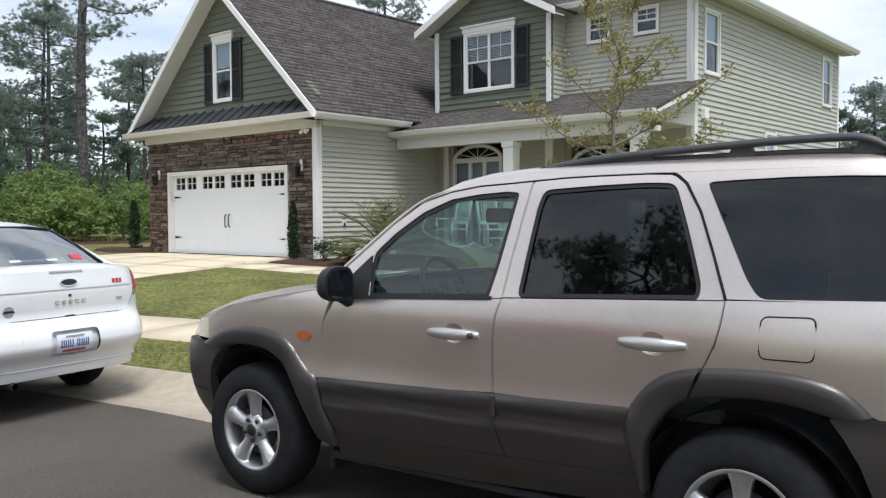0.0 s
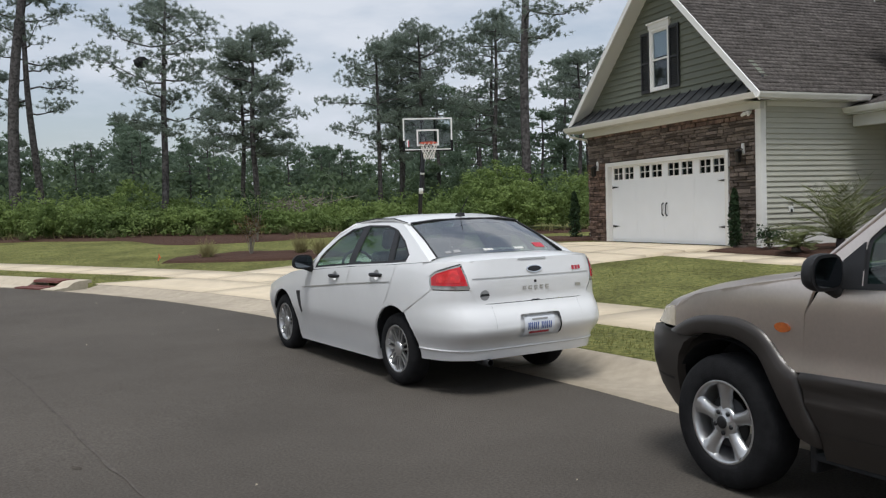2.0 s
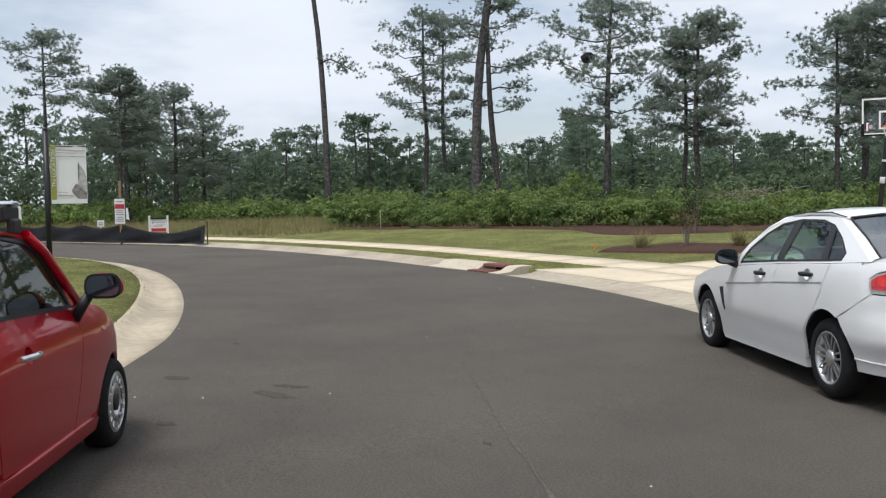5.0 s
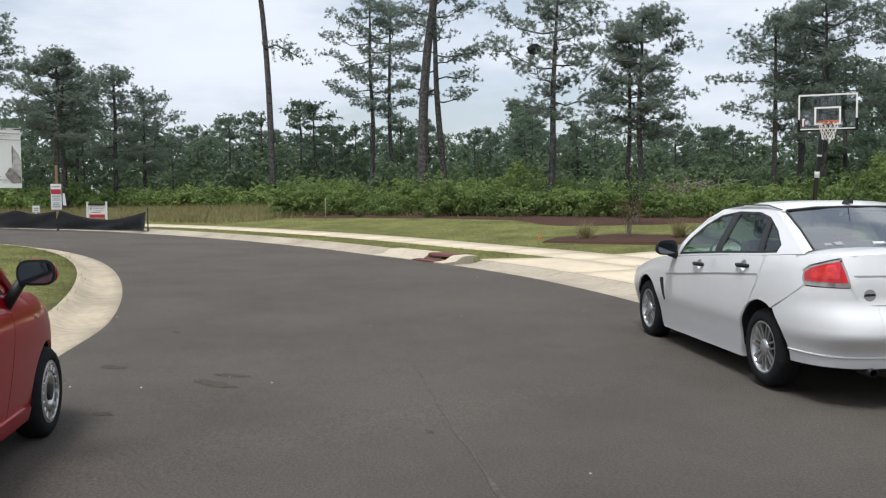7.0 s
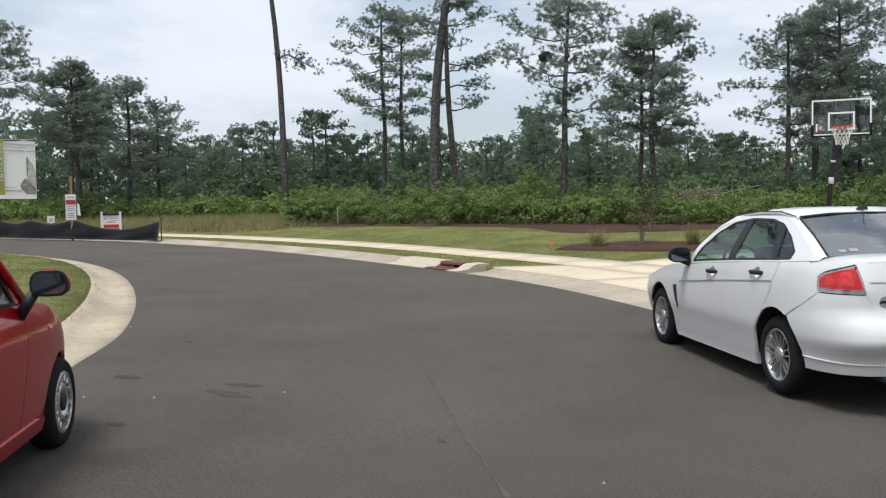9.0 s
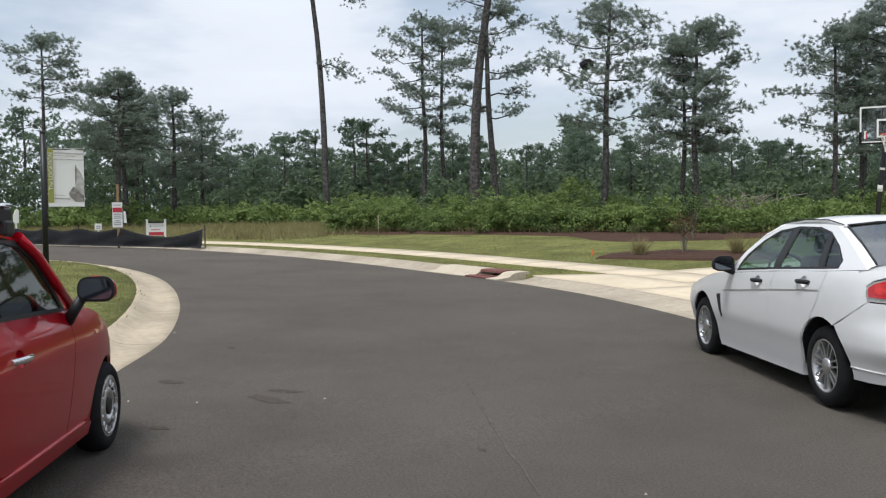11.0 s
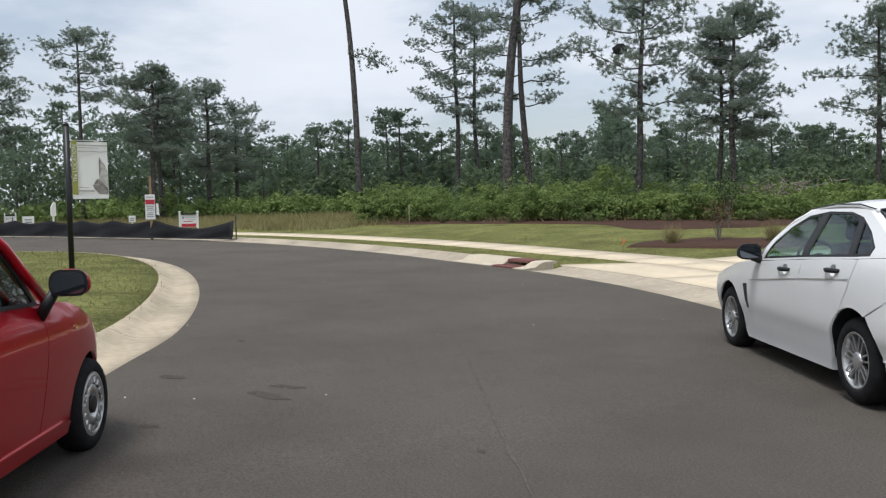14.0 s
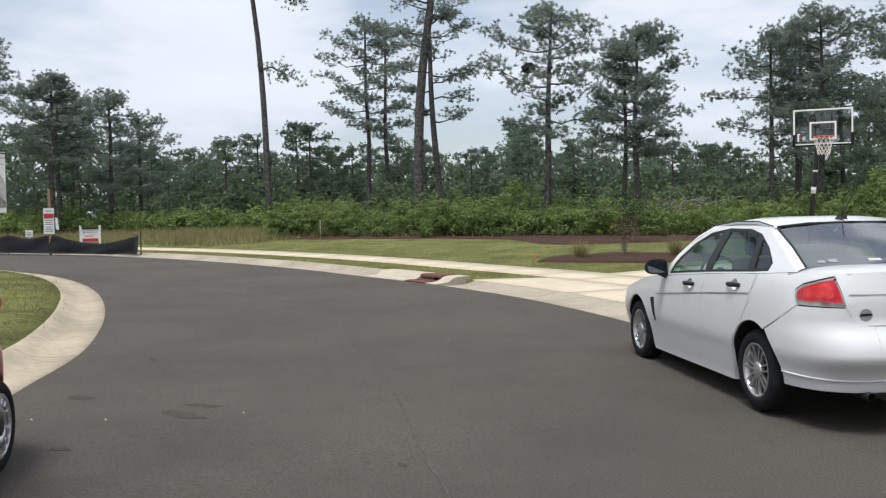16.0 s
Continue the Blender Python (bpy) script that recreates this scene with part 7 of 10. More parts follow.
        car.side("door_pillar", [(-1.695, 1.008), (-1.655, 1.382), (-1.765, 1.388), (-1.805, 1.016)], "dark_plastic", s, inset=0.002, thick=0.01, label="black door pillar trim")
        car.side("rear_pillar_trim", [(-2.475, 1.05), (-2.315, 1.36), (-2.395, 1.34), (-2.545, 1.06)], "dark_plastic", s, inset=0.002, thick=0.01)
        car.side("rub_strip", [(-0.60, 0.735), (-0.60, 0.745), (-1.65, 0.835), (-1.65, 0.825)], "silver_plastic", s, inset=-0.004, thick=0.004, step=0.3, parent=fd)
        car.side("rub_strip", [(-1.67, 0.828), (-1.67, 0.838), (-2.55, 0.900), (-2.55, 0.890)], "silver_plastic", s, inset=-0.004, thick=0.004, step=0.3, parent=rd)
        car.handle(-1.30, -1.52, 0.895, s, "dark_plastic", "paint_white", fd)
        car.handle(-2.18, -2.40, 0.945, s, "dark_plastic", "paint_white", rd)
        car.side("sill", [(-0.40, 0.255), (-2.22, 0.265), (-2.22, 0.17), (-0.42, 0.17)], "paint_white", s, inset=-0.012, thick=0.05)
        car.mirror(-0.86, 1.02, s, 0.13, (0.22, 0.15, 0.09), "dark_plastic")
        bm = bmesh.new()
        tube(bm, [(-0.66, s * 0.80, 0.93), (-0.95, s * 0.735, 1.13), (-1.20, s * 0.652, 1.295), (-1.44, s * 0.59, 1.385)], 0.024, 8)
        part("front_pillar", bm, M["paint_white"], car.root)
        bm = bmesh.new()
        tube(bm, [(-1.40, s * 0.592, 1.405), (-1.8, s * 0.585, 1.444), (-2.2, s * 0.582, 1.441), (-2.46, s * 0.592, 1.402)], 0.006, 6)
        part("roof_ditch", bm, M["dark_plastic"], car.root)
        for x in (0.0, -2.614):
            car.wheel(x, 0.835, s, 0.312, 0.205, 0.20, "twin")
    car.top("bonnet", [(0.72, 0.70, 0.66, 0.55), (0.55, 0.79, 0.72, 0.70), (0.25, 0.865, 0.785, 0.80), (-0.28, 0.925, 0.885, 0.845), (-0.62, 0.955, 0.915, 0.83)], "paint_white", power=4, label="white bonnet")
    car.top("windscreen", [(-0.58, 0.955, 0.92, 0.72), (-1.0, 1.20, 1.15, 0.68), (-1.40, 1.41, 1.375, 0.57)], "glass_car", power=2, thick=0, bow=0.10)
    car.top("roof", [(-1.38, 1.412, 1.385, 0.585), (-1.55, 1.450, 1.415, 0.60), (-1.85, 1.478, 1.436, 0.60), (-2.2, 1.476, 1.434, 0.598), (-2.50, 1.430, 1.395, 0.60)], "paint_white", power=3, label="white roof")
    car.top("rear_window", [(-2.49, 1.425, 1.39, 0.575), (-2.80, 1.285, 1.255, 0.62), (-3.06, 1.135, 1.11, 0.66)], "glass_rear", power=2, thick=0, bow=-0.07, label="rear window with small stickers")
    bm = bmesh.new()
    for s in (1, -1):
        tube(bm, [(-2.49, s * 0.575, 1.393), (-2.80, s * 0.622, 1.26), (-3.07, s * 0.665, 1.115)], 0.009, 6)
    tube(bm, [(-2.56, 0.0, 1.425), (-2.53, 0.35, 1.42), (-2.49, 0.575, 1.396)], 0.012, 6)
    tube(bm, [(-2.56, 0.0, 1.425), (-2.53, -0.35, 1.42), (-2.49, -0.575, 1.396)], 0.012, 6)
    part("rear_window_seal", bm, M["dark_plastic"], car.root)
    for s in (1, -1):
        bm = bmesh.new()
        rows = [[(-2.46, 0.575, 1.398), (-2.44, 0.60, 1.395), (-2.42, 0.612, 1.388)], [(-2.80, 0.620, 1.258), (-2.76, 0.66, 1.255), (-2.70, form.side(-2.70, 1.28), 1.28)], [(-3.07, 0.665, 1.112), (-3.10, 0.73, 1.10), (-3.12, form.side(-3.12, 1.085), 1.085)]]
        vs = [[bm.verts.new((x, s * y, z)) for x, y, z in r] for r in rows]
        for a, b in zip(vs[:-1], vs[1:]):
            for k in range(2):
                bm.faces.new((a[k], a[k + 1], b[k + 1], b[k])).smooth = True
        bmesh.ops.recalc_face_normals(bm, faces=bm.faces)
        part("rear_pillar_skin", bm, M["paint_white"], car.root)
    car.top("boot_deck", [(-3.04, 1.130, 1.072, 0.785), (-3.20, 1.130, 1.08, 0.755), (-3.36, 1.124, 1.088, 0.700), (-3.51, 1.098, 1.086, 0.652)], "paint_white", power=4, clamp=-1)
    lid = car.end("boot_lid", [(-0.548, 0.744), (0.548, 0.744), (0.618, 0.862), (0.652, 1.085), (0.40, 1.098), (-0.40, 1.098), (-0.652, 1.085), (-0.618, 0.862)], "paint_white", -1, label="white boot lid")
    T = car.tau
    recess = [(T(z, y=y), z) for y, z in rounded([(-0.222, 0.450), (0.222, 0.450), (0.203, 0.642), (-0.203, 0.642)], 0.03)]
    mid_half = T(0.55, y=0.44)
    bumper = car.rear_wrap("rear_bumper", [(-mid_half, 0.372), (mid_half, 0.372), (mid_half, 0.739), (-mid_half, 0.739)], "paint_white", thick=0.0, step=0.016, inner=recess, label="white rear bumper")
    for s in (1, -1):
        wing = [(mid_half, 0.372)] + [(T(z, x=x), z) for x, z in ((-3.30, 0.372), (-2.990, 0.372))] + [(T(z, x=x), z) for x, z in [(-2.992, 0.40), (-2.965, 0.47), (-2.925, 0.535), (-2.870, 0.595), (-2.822, 0.655), (-3.022, 0.755), (-3.198, 0.858)]] + [(T(0.860, y=0.626), 0.860), (T(0.80, y=0.586), 0.80), (T(0.748, y=0.548), 0.748), (T(0.739, y=0.44), 0.739)]
        wing = wing[::-1]
        car.rear_wrap("bumper_wing", [(s * a, z) for a, z in wing], "paint_white", inset=0.0, thick=0.0, step=0.016, parent=bumper)
        low = [(0.0, 0.290)] + [(T(z, x=x), z) for x, z in ((-3.40, 0.288), (-2.995, 0.275), (-2.998, 0.360))] + [(T(0.362, y=0.70), 0.362), (0.0, 0.362)]
        car.rear_wrap("rear_valance", [(s * a, z) for a, z in low], "paint_white", inset=0.002, thick=0.02, step=0.04, parent=bumper)
    bm = bmesh.new()
    f = form
    rim = []
    for k in range(-30, 31):
        a = k / 30 * T(0.368, x=-2.995)
        rim.append((f.mid - (f.mid - lerp_table(f.rear, 0.368) + 0.002) * math.cos(a) ** (2 / f.nr), math.copysign((lerp_table(f.b, 0.368) + 0.002) * abs(math.sin(a)) ** (2 / f.nr), a), 0.368))
    tube(bm, rim, 0.0075, 8)
    part("bumper_lip", bm, M["paint_white"], bumper)
    car.end("boot_crease", [(-0.60, 0.948), (0.60, 0.948), (0.60, 0.954), (-0.60, 0.954)], "silver_plastic", -1, inset=-0.002, thick=0.003, parent=lid)
    car.end("plate_recess", [(-0.24, 0.43), (0.24, 0.43), (0.22, 0.66), (-0.22, 0.66)], "paint_white", -1, inset=0.036, thick=0.0, step=0.03, parent=bumper)
    plate = car.end("number_plate", [(-0.155, 0.462), (0.155, 0.462), (0.155, 0.612), (-0.155, 0.612)], "plate_white", -1, inset=0.018, thick=0.006, step=0.03, label="white plate with blue bars")
    for a in (-0.118, -0.100, -0.078, -0.060, -0.040, -0.022, 0.018, 0.040, 0.058, 0.078, 0.096, 0.114):
        car.end("plate_bar", [(a, 0.508), (a + 0.009, 0.508), (a + 0.009, 0.568), (a, 0.568)], "plate_blue", -1, inset=0.014, thick=0.002, step=0.02, parent=plate)
    car.end("plate_line", [(-0.10, 0.474), (0.10, 0.474), (0.10, 0.492), (-0.10, 0.492)], "sign_red", -1, inset=0.014, thick=0.002, step=0.03, parent=plate)
    car.end("plate_line", [(-0.08, 0.586), (0.08, 0.586), (0.08, 0.600), (-0.08, 0.600)], "sign_grey", -1, inset=0.014, thick=0.002, step=0.03, parent=plate)
    oval = [(0.078 * math.cos(q), 1.005 + 0.030 * math.sin(q)) for q in (2 * math.pi * k / 24 for k in range(24))]
    car.end("emblem", oval, "chrome", -1, inset=-0.008, thick=0.01, step=0.5, parent=lid, label="dark oval emblem with a bright rim")
    car.end("emblem_face", [(0.068 * math.cos(q), 1.005 + 0.023 * math.sin(q)) for q in (2 * math.pi * k / 24 for k in range(24))], "black_metal", -1, inset=-0.0095, thick=0, step=0.5, parent=lid)
    for k in range(5):
        a = 0.125 - k * 0.058
        for z in (0.838, 0.860):
            car.end("badge_bar", [(a + 0.004, z), (a - 0.030, z), (a - 0.033, z + 0.006), (a + 0.001, z + 0.006)], "silver_plastic", -1, inset=-0.004, thick=0.004, step=0.5, parent=lid)
        car.end("badge_bar", [(a + 0.004, 0.844), (a - 0.004, 0.844), (a - 0.007, 0.860), (a + 0.001, 0.860)], "silver_plastic", -1, inset=-0.004, thick=0.004, step=0.5, parent=lid)
    car.end("badge_bar", [(-0.43, 0.838), (-0.49, 0.838), (-0.49, 0.858), (-0.43, 0.858)], "silver_plastic", -1, inset=-0.004, thick=0.004, step=0.5, parent=lid)
    car.end("round_sticker", [(0.50 + 0.042 * math.cos(q), 0.815 + 0.042 * math.sin(q)) for q in (2 * math.pi * k / 20 for k in range(20))], "sign_grey", -1, inset=-0.003, thick=0, step=0.5, parent=lid, label="round grey sticker")
    car.end("sticker_bar", [(0.545, 0.806), (0.455, 0.812), (0.47, 0.826), (0.53, 0.826)], "black_metal", -1, inset=-0.005, thick=0, step=0.5, parent=lid)
    for a in (-0.40, -0.435, -0.47):
        car.end("sticker_bar", [(a, 0.975), (a - 0.028, 0.975), (a - 0.028, 1.008), (a, 1.008)], "sign_red", -1, inset=-0.004, thick=0, step=0.5, parent=lid)
    car.end("stop_lamp", [(-0.135, 1.082), (0.155, 1.082), (0.15, 1.096), (-0.13, 1.096)], "silver_plastic", -1, inset=-0.006, thick=0.006, step=0.5, parent=lid, label="slim high stop lamp")
    car.end("lock", [(0.012, 0.892), (-0.012, 0.892), (-0.012, 0.912), (0.012, 0.912)], "black_metal", -1, inset=-0.003, thick=0.002, step=0.5, parent=lid)
    car.end("boot_catch", [(-0.04, 0.744), (0.04, 0.744), (0.04, 0.752), (-0.04, 0.752)], "black_metal", -1, inset=-0.004, thick=0.003, step=0.5, parent=lid)
    def on_glass(y0, y1, f0, f1, mat, lift=0.004):
        bm = bmesh.new()
        pts = []
        for y, f in ((y0, f0), (y1, f0), (y1, f1), (y0, f1)):
            x = -3.06 + 0.26 * f - 0.07 * (1 - (y / 0.65) ** 2)
            pts.append(bm.verts.new((x - lift * 0.4, y, 1.135 + 0.15 * f - 0.028 * (y / 0.65) ** 2 + lift)))
        bm.faces.new(pts)
        bmesh.ops.recalc_face_normals(bm, faces=bm.faces)
        return part("window_sticker", bm, M[mat], car.root)
    on_glass(0.20, -0.22, 0.12, 0.22, "banner_pale")
    on_glass(0.48, 0.42, 0.14, 0.28, "sign_grey")
    on_glass(0.555, 0.505, 0.14, 0.26, "sign_grey")
    on_glass(-0.38, -0.50, 0.20, 0.45, "sign_red")
    bm = bmesh.new()
    tube(bm, [(0, 0, 0.0), (-0.10, 0, 0.10), (-0.16, 0, 0.16)], [0.006, 0.004, 0.003], 6)
    prism(bm, [(-0.06, -0.02), (0.05, -0.02), (0.0, 0.015), (-0.05, 0.015)], "y", -0.022, 0.022)
    ant = part("aerial", bm, M["black_metal"], car.root, "black stub aerial on the roof")
    ant.matrix_basis = pose(-2.40, 0, 1.468)
    bm = bmesh.new()
    lathe(bm, [(0.026, -0.12), (0.030, -0.12), (0.030, 0.06), (0.026, 0.06)], 14, "x")
    ex = part("exhaust_pipe", bm, M["black_metal"], car.root, "dark exhaust pipe")
    ex.matrix_basis = pose(-3.40, 0.46, 0.265)
    car.end("front_bumper", [(-0.74, 0.22), (0.74, 0.22), (0.74, 0.68), (-0.74, 0.68)], "paint_white", 1, thick=0.04)
    car.cabin(0.28, 0.60, -2.95, 0.60, -0.62, 0.96, ((-2.20, -0.42, 0), (-3.40, -3.04, 0.13)))
    part("rear_shelf", boxed(-3.10, -2.62, -0.60, 0.60, 1.00, 1.03), M["interior_dark"], car.root)
    wheel_wells(car, (0, -2.614), 0.385, 0.82)
    for y in (0.34, -0.34):
        car.seat(-1.55, y, 0.44)
    car.seat(-2.42, 0.0, 0.46, 1.15, False)
    for y in (0.34, -0.34):
        part("headrest", boxed(-2.60, -2.50, y - 0.13, y + 0.13, 1.10, 1.26, 0.04), M["interior"], car.root)
    car.steering(-0.95, 0.35, 0.94)
    return car


build_saloon()


# ---- the small red hatchback ----
def build_hatchback():
    form = BodyForm(b=((0.18, 0.75), (0.26, 0.772), (0.40, 0.788), (0.55, 0.802), (0.70, 0.812), (0.80, 0.816), (0.825, 0.812), (0.850, 0.803), (0.890, 0.799), (0.905, 0.794), (0.94, 0.776), (1.0, 0.752), (1.06, 0.738), (1.42, 0.650), (1.48, 0.615)), front=((0.2, 0.50), (0.35, 0.60), (0.55, 0.64), (0.70, 0.60), (0.82, 0.48), (0.92, 0.30), (1.0, 0.10), (1.45, 0.0)), rear=((0.2, -2.80), (0.4, -2.88), (0.7, -2.88), (1.0, -2.80), (1.45, -2.55)), mid=-1.15, nf=4.6, nr=4)
    car = Car("hatchback_car", "small deep-red hatchback with a roof bar, parked at the kerb", place_car((-5.543, 1.363), (-0.90, 0.43), 0.80, -1, 0.012), form)
    for s in (-1, 1):
        car.side("fender", [(-0.785, 0.30), (-0.750, 0.43), (-0.715, 0.64), (-0.70, 0.80), (-0.70, 0.985), (-0.45, 0.985), (-0.20, 0.955), (0.0, 0.90), (0.15, 0.82), (0.25, 0.72), (0.335, 0.56), (0.345, 0.46)] + arc(0.0, 0.29, 0.335, 24, 190, 18) + [(-0.345, 0.205), (-0.60, 0.205), (-0.785, 0.21)], "paint_red", s, label="deep red front wing")
        car.side("front_bumper_corner", [(0.315, 0.43), (0.352, 0.46), (0.342, 0.56), (0.26, 0.72), (0.40, 0.70), (0.46, 0.55), (0.46, 0.25), (0.33, 0.22)], "paint_red", s, thick=0.03)
        fd = car.side("door", [(-0.795, 0.30), (-0.760, 0.435), (-0.725, 0.645), (-0.71, 0.80), (-0.71, 0.99), (-1.25, 1.022), (-1.86, 1.035), (-1.88, 0.80), (-1.84, 0.50), (-1.78, 0.31), (-1.50, 0.30)], "paint_red", s, inner=cup_hole(-1.50, 0.835, *CUP), label="deep red door")
        win = rounded([(-0.72, 1.005), (-0.82, 1.15), (-0.95, 1.290), (-1.10, 1.375), (-1.40, 1.412), (-1.80, 1.41), (-1.84, 1.045), (-1.25, 1.03)], 0.03)
        car.side("window_frame", [(-0.685, 0.995), (-0.78, 1.15), (-0.915, 1.310), (-1.08, 1.405), (-1.40, 1.443), (-1.86, 1.445), (-1.875, 1.04), (-1.25, 1.025)], "dark_plastic", s, inner=shrink(win, 0.004), inset=0.004, thick=0.012, parent=fd)
        car.side("window_pane", win, "glass_dark", s, inset=0.012, thick=0, parent=fd)
        car.side("quarter_panel", [(-1.885, 1.037), (-1.895, 0.80), (-1.855, 0.50), (-1.80, 0.345), (-1.95, 0.33)] + arc(-2.30, 0.29, 0.345, 10, 170, 16) + [(-2.62, 0.30), (-2.74, 0.32), (-2.76, 0.80), (-2.68, 1.05)], "paint_red", s, label="deep red rear quarter")
        q = [(-1.92, 1.05), (-1.90, 1.40), (-2.15, 1.39), (-2.35, 1.20), (-2.36, 1.06)]
        car.side("rear_frame", [(-1.885, 1.042), (-1.87, 1.445), (-2.25, 1.44), (-2.60, 1.25), (-2.70, 1.055)], "paint_red", s, inner=q, thick=0.012)
        car.side("quarter_pane", q, "glass_dark", s, inset=0.012, thick=0)
        car.handle(-1.38, -1.62, 0.835, s, "chrome", "paint_red", fd)
        sill = car.side("sill", [(-0.375, 0.20), (-0.36, 0.27), (-0.42, 0.292), (-0.79, 0.290), (-1.50, 0.292), (-1.95, 0.305), (-1.95, 0.20)], "paint_red", s, inset=-0.016, thick=0.05)
        bm = bmesh.new()
        tube(bm, [(x, s * (form.side(x, 0.288) + 0.004), 0.288) for x in (-0.40 - 0.11 * k for k in range(15))], 0.014, 8)
        part("sill_ridge", bm, M["paint_red"], sill)
        car.side("indicator", [(-0.27 + 0.030 * math.cos(q), 0.815 + 0.014 * math.sin(q)) for q in (2 * math.pi * k / 16 for k in range(16))], "amber_lens", s, inset=-0.006, thick=0.008, step=0.5, label="small side indicator")
        car.side("belt_strip", [(-0.71, 0.992), (-0.71, 1.004), (-1.86, 1.048), (-1.86, 1.034)], "dark_plastic", s, inset=-0.006, thick=0.008, parent=fd)
        car.mirror(-0.74, 1.115, s, 0.225, (0.215, 0.150, 0.10), "paint_red", drop=0.11)
        bm = bmesh.new()
        tube(bm, [(-0.57, s * 0.75, 1.0), (-0.77, s * 0.722, 1.165), (-0.92, s * 0.685, 1.32), (-1.10, s * 0.655, 1.425)], 0.030, 8)
        part("front_pillar", bm, M["paint_red"], car.root)
        for x in (0.0, -2.30):
            car.wheel(x, 0.80, s, 0.290, 0.197, 0.185, "cover")
    car.top("bonnet", [(0.56, 0.70, 0.66, 0.42), (0.45, 0.80, 0.72, 0.55), (0.22, 0.90, 0.80, 0.68), (-0.1, 0.985, 0.93, 0.735), (-0.5, 1.035, 0.985, 0.75), (-0.66, 1.04, 0.995, 0.745)], "paint_red", power=3.5, label="deep red bonnet")
    car.top("windscreen", [(-0.53, 1.035, 1.0, 0.70), (-0.78, 1.24, 1.18, 0.68), (-1.06, 1.435, 1.405, 0.64)], "glass_car", power=2, thick=0, bow=0.10)
    car.top("roof", [(-1.05, 1.437, 1.412, 0.645), (-1.35, 1.482, 1.442, 0.655), (-1.9, 1.497, 1.446, 0.652), (-2.3, 1.465, 1.425, 0.635), (-2.50, 1.40, 1.36, 0.61)], "paint_red", power=3, label="deep red roof")
    car.top("tailgate_window", [(-2.48, 1.40, 1.36, 0.55), (-2.80, 1.05, 1.02, 0.62)], "glass_dark", power=2, thick=0, bow=-0.05)
    car.end("tailgate", [(-0.62, 0.50), (0.62, 0.50), (0.60, 1.03), (-0.60, 1.03)], "paint_red", -1)
    car.end("rear_bumper", [(-0.64, 0.22), (0.64, 0.22), (0.64, 0.49), (-0.64, 0.49)], "paint_red", -1)
    car.end("front_bumper", [(-0.56, 0.22), (0.56, 0.22), (0.52, 0.68), (-0.52, 0.68)], "paint_red", 1)
    car.cabin(0.26, 0.40, -2.7, 0.55, -0.66, 1.04, ((-1.92, -0.38, 0),))
    wheel_wells(car, (0, -2.30), 0.345, 0.78)
    for y in (0.32, -0.32):
        car.seat(-1.55, y, 0.48)
    car.steering(-1.0, 0.32, 0.98)
    rack = part("roof_bar", boxed(-1.245, -1.165, -0.66, 0.66, 1.575, 1.600, 0.010), M["chrome"], car.root, "flat silver roof bar on black feet")
    for s in (-1, 1):
        bm = boxed(-1.32, -1.10, s * 0.575 - 0.06, s * 0.575 + 0.06, 1.490, 1.575, 0.012)
        part("bar_foot", bm, M["dark_plastic"], rack)
        bm = boxed(-1.26, -1.15, s * 0.645 - 0.02, s * 0.645 + 0.02, 1.43, 1.51, 0.012)
        part("foot_clamp", bm, M["black_metal"], rack)
    part("rack_mount", boxed(-1.31, -1.10, -0.42, 0.34, 1.495, 1.560, 0.015), M["dark_plastic"], rack, "black carrier mount under the bar")
    return car


build_hatchback()

# ---- trees and plants ----
def blades(centres, dirs, length, width, rng):
    """Thin leaf blades (one triangle each) from centres along dirs."""
    n = len(centres)
    side = np.cross(dirs, rng.normal(size=(n, 3)))
    side /= np.linalg.norm(side, axis=1)[:, None] + 1e-9
    L = (length * rng.uniform(0.7, 1.3, n))[:, None]
    W = (width * rng.uniform(0.7, 1.3, n))[:, None]
    v = np.stack([centres - side * W / 2, centres + side * W / 2, centres + dirs * L], 1).reshape(-1, 3)
    return v, np.arange(3 * n).reshape(-1, 3)


def leaves(centres, size, rng, up=0.3):
    """Small four-sided leaves at centres, turned at random."""
    n = len(centres)
    d = rng.normal(size=(n, 3))
    d[:, 2] = d[:, 2] * 0.6 + up
    d /= np.linalg.norm(d, axis=1)[:, None]
    a = np.cross(d, rng.normal(size=(n, 3)))
    a /= np.linalg.norm(a, axis=1)[:, None]
    s = (size * rng.uniform(0.6, 1.4, n))[:, None]
    v = np.stack([centres - d * s * 0.6, centres + a * s * 0.34, centres + d * s * 0.7, centres - a * s * 0.34], 1).reshape(-1, 3)
    return v, np.arange(4 * n).reshape(-1, 4)


def leaf_shell(centres, radii, each, size, rng, flat=0.8):
    """Leafy clumps: small four-sided leaves over the upper shell of each clump, facing outwards."""
    n = len(centres) * each
    d = unit(rng.normal(size=(n, 3)) + (0, 0, 0.35))
    r = np.repeat(np.asarray(radii, float), each)[:, None]
    c = np.repeat(np.asarray(centres, float), each, axis=0) + d * r * rng.uniform(0.55, 1.12, (n, 1)) * (1, 1, flat)
    face = unit(d + rng.normal(scale=0.45, size=(n, 3)) + (0, 0, 0.30))
    a = unit(np.cross(face, rng.normal(size=(n, 3))))
    b = np.cross(face, a)
    s = (size * rng.uniform(0.6, 1.4, n))[:, None]
    v = np.stack([c - a * s * 0.62, c + b * s * 0.36, c + a * s * 0.70, c - b * s * 0.36], 1).reshape(-1, 3)
    return v, np.arange(4 * n).reshape(-1, 4)


def unit(v):
    return v / (np.linalg.norm(v, axis=-1, keepdims=True) + 1e-9)


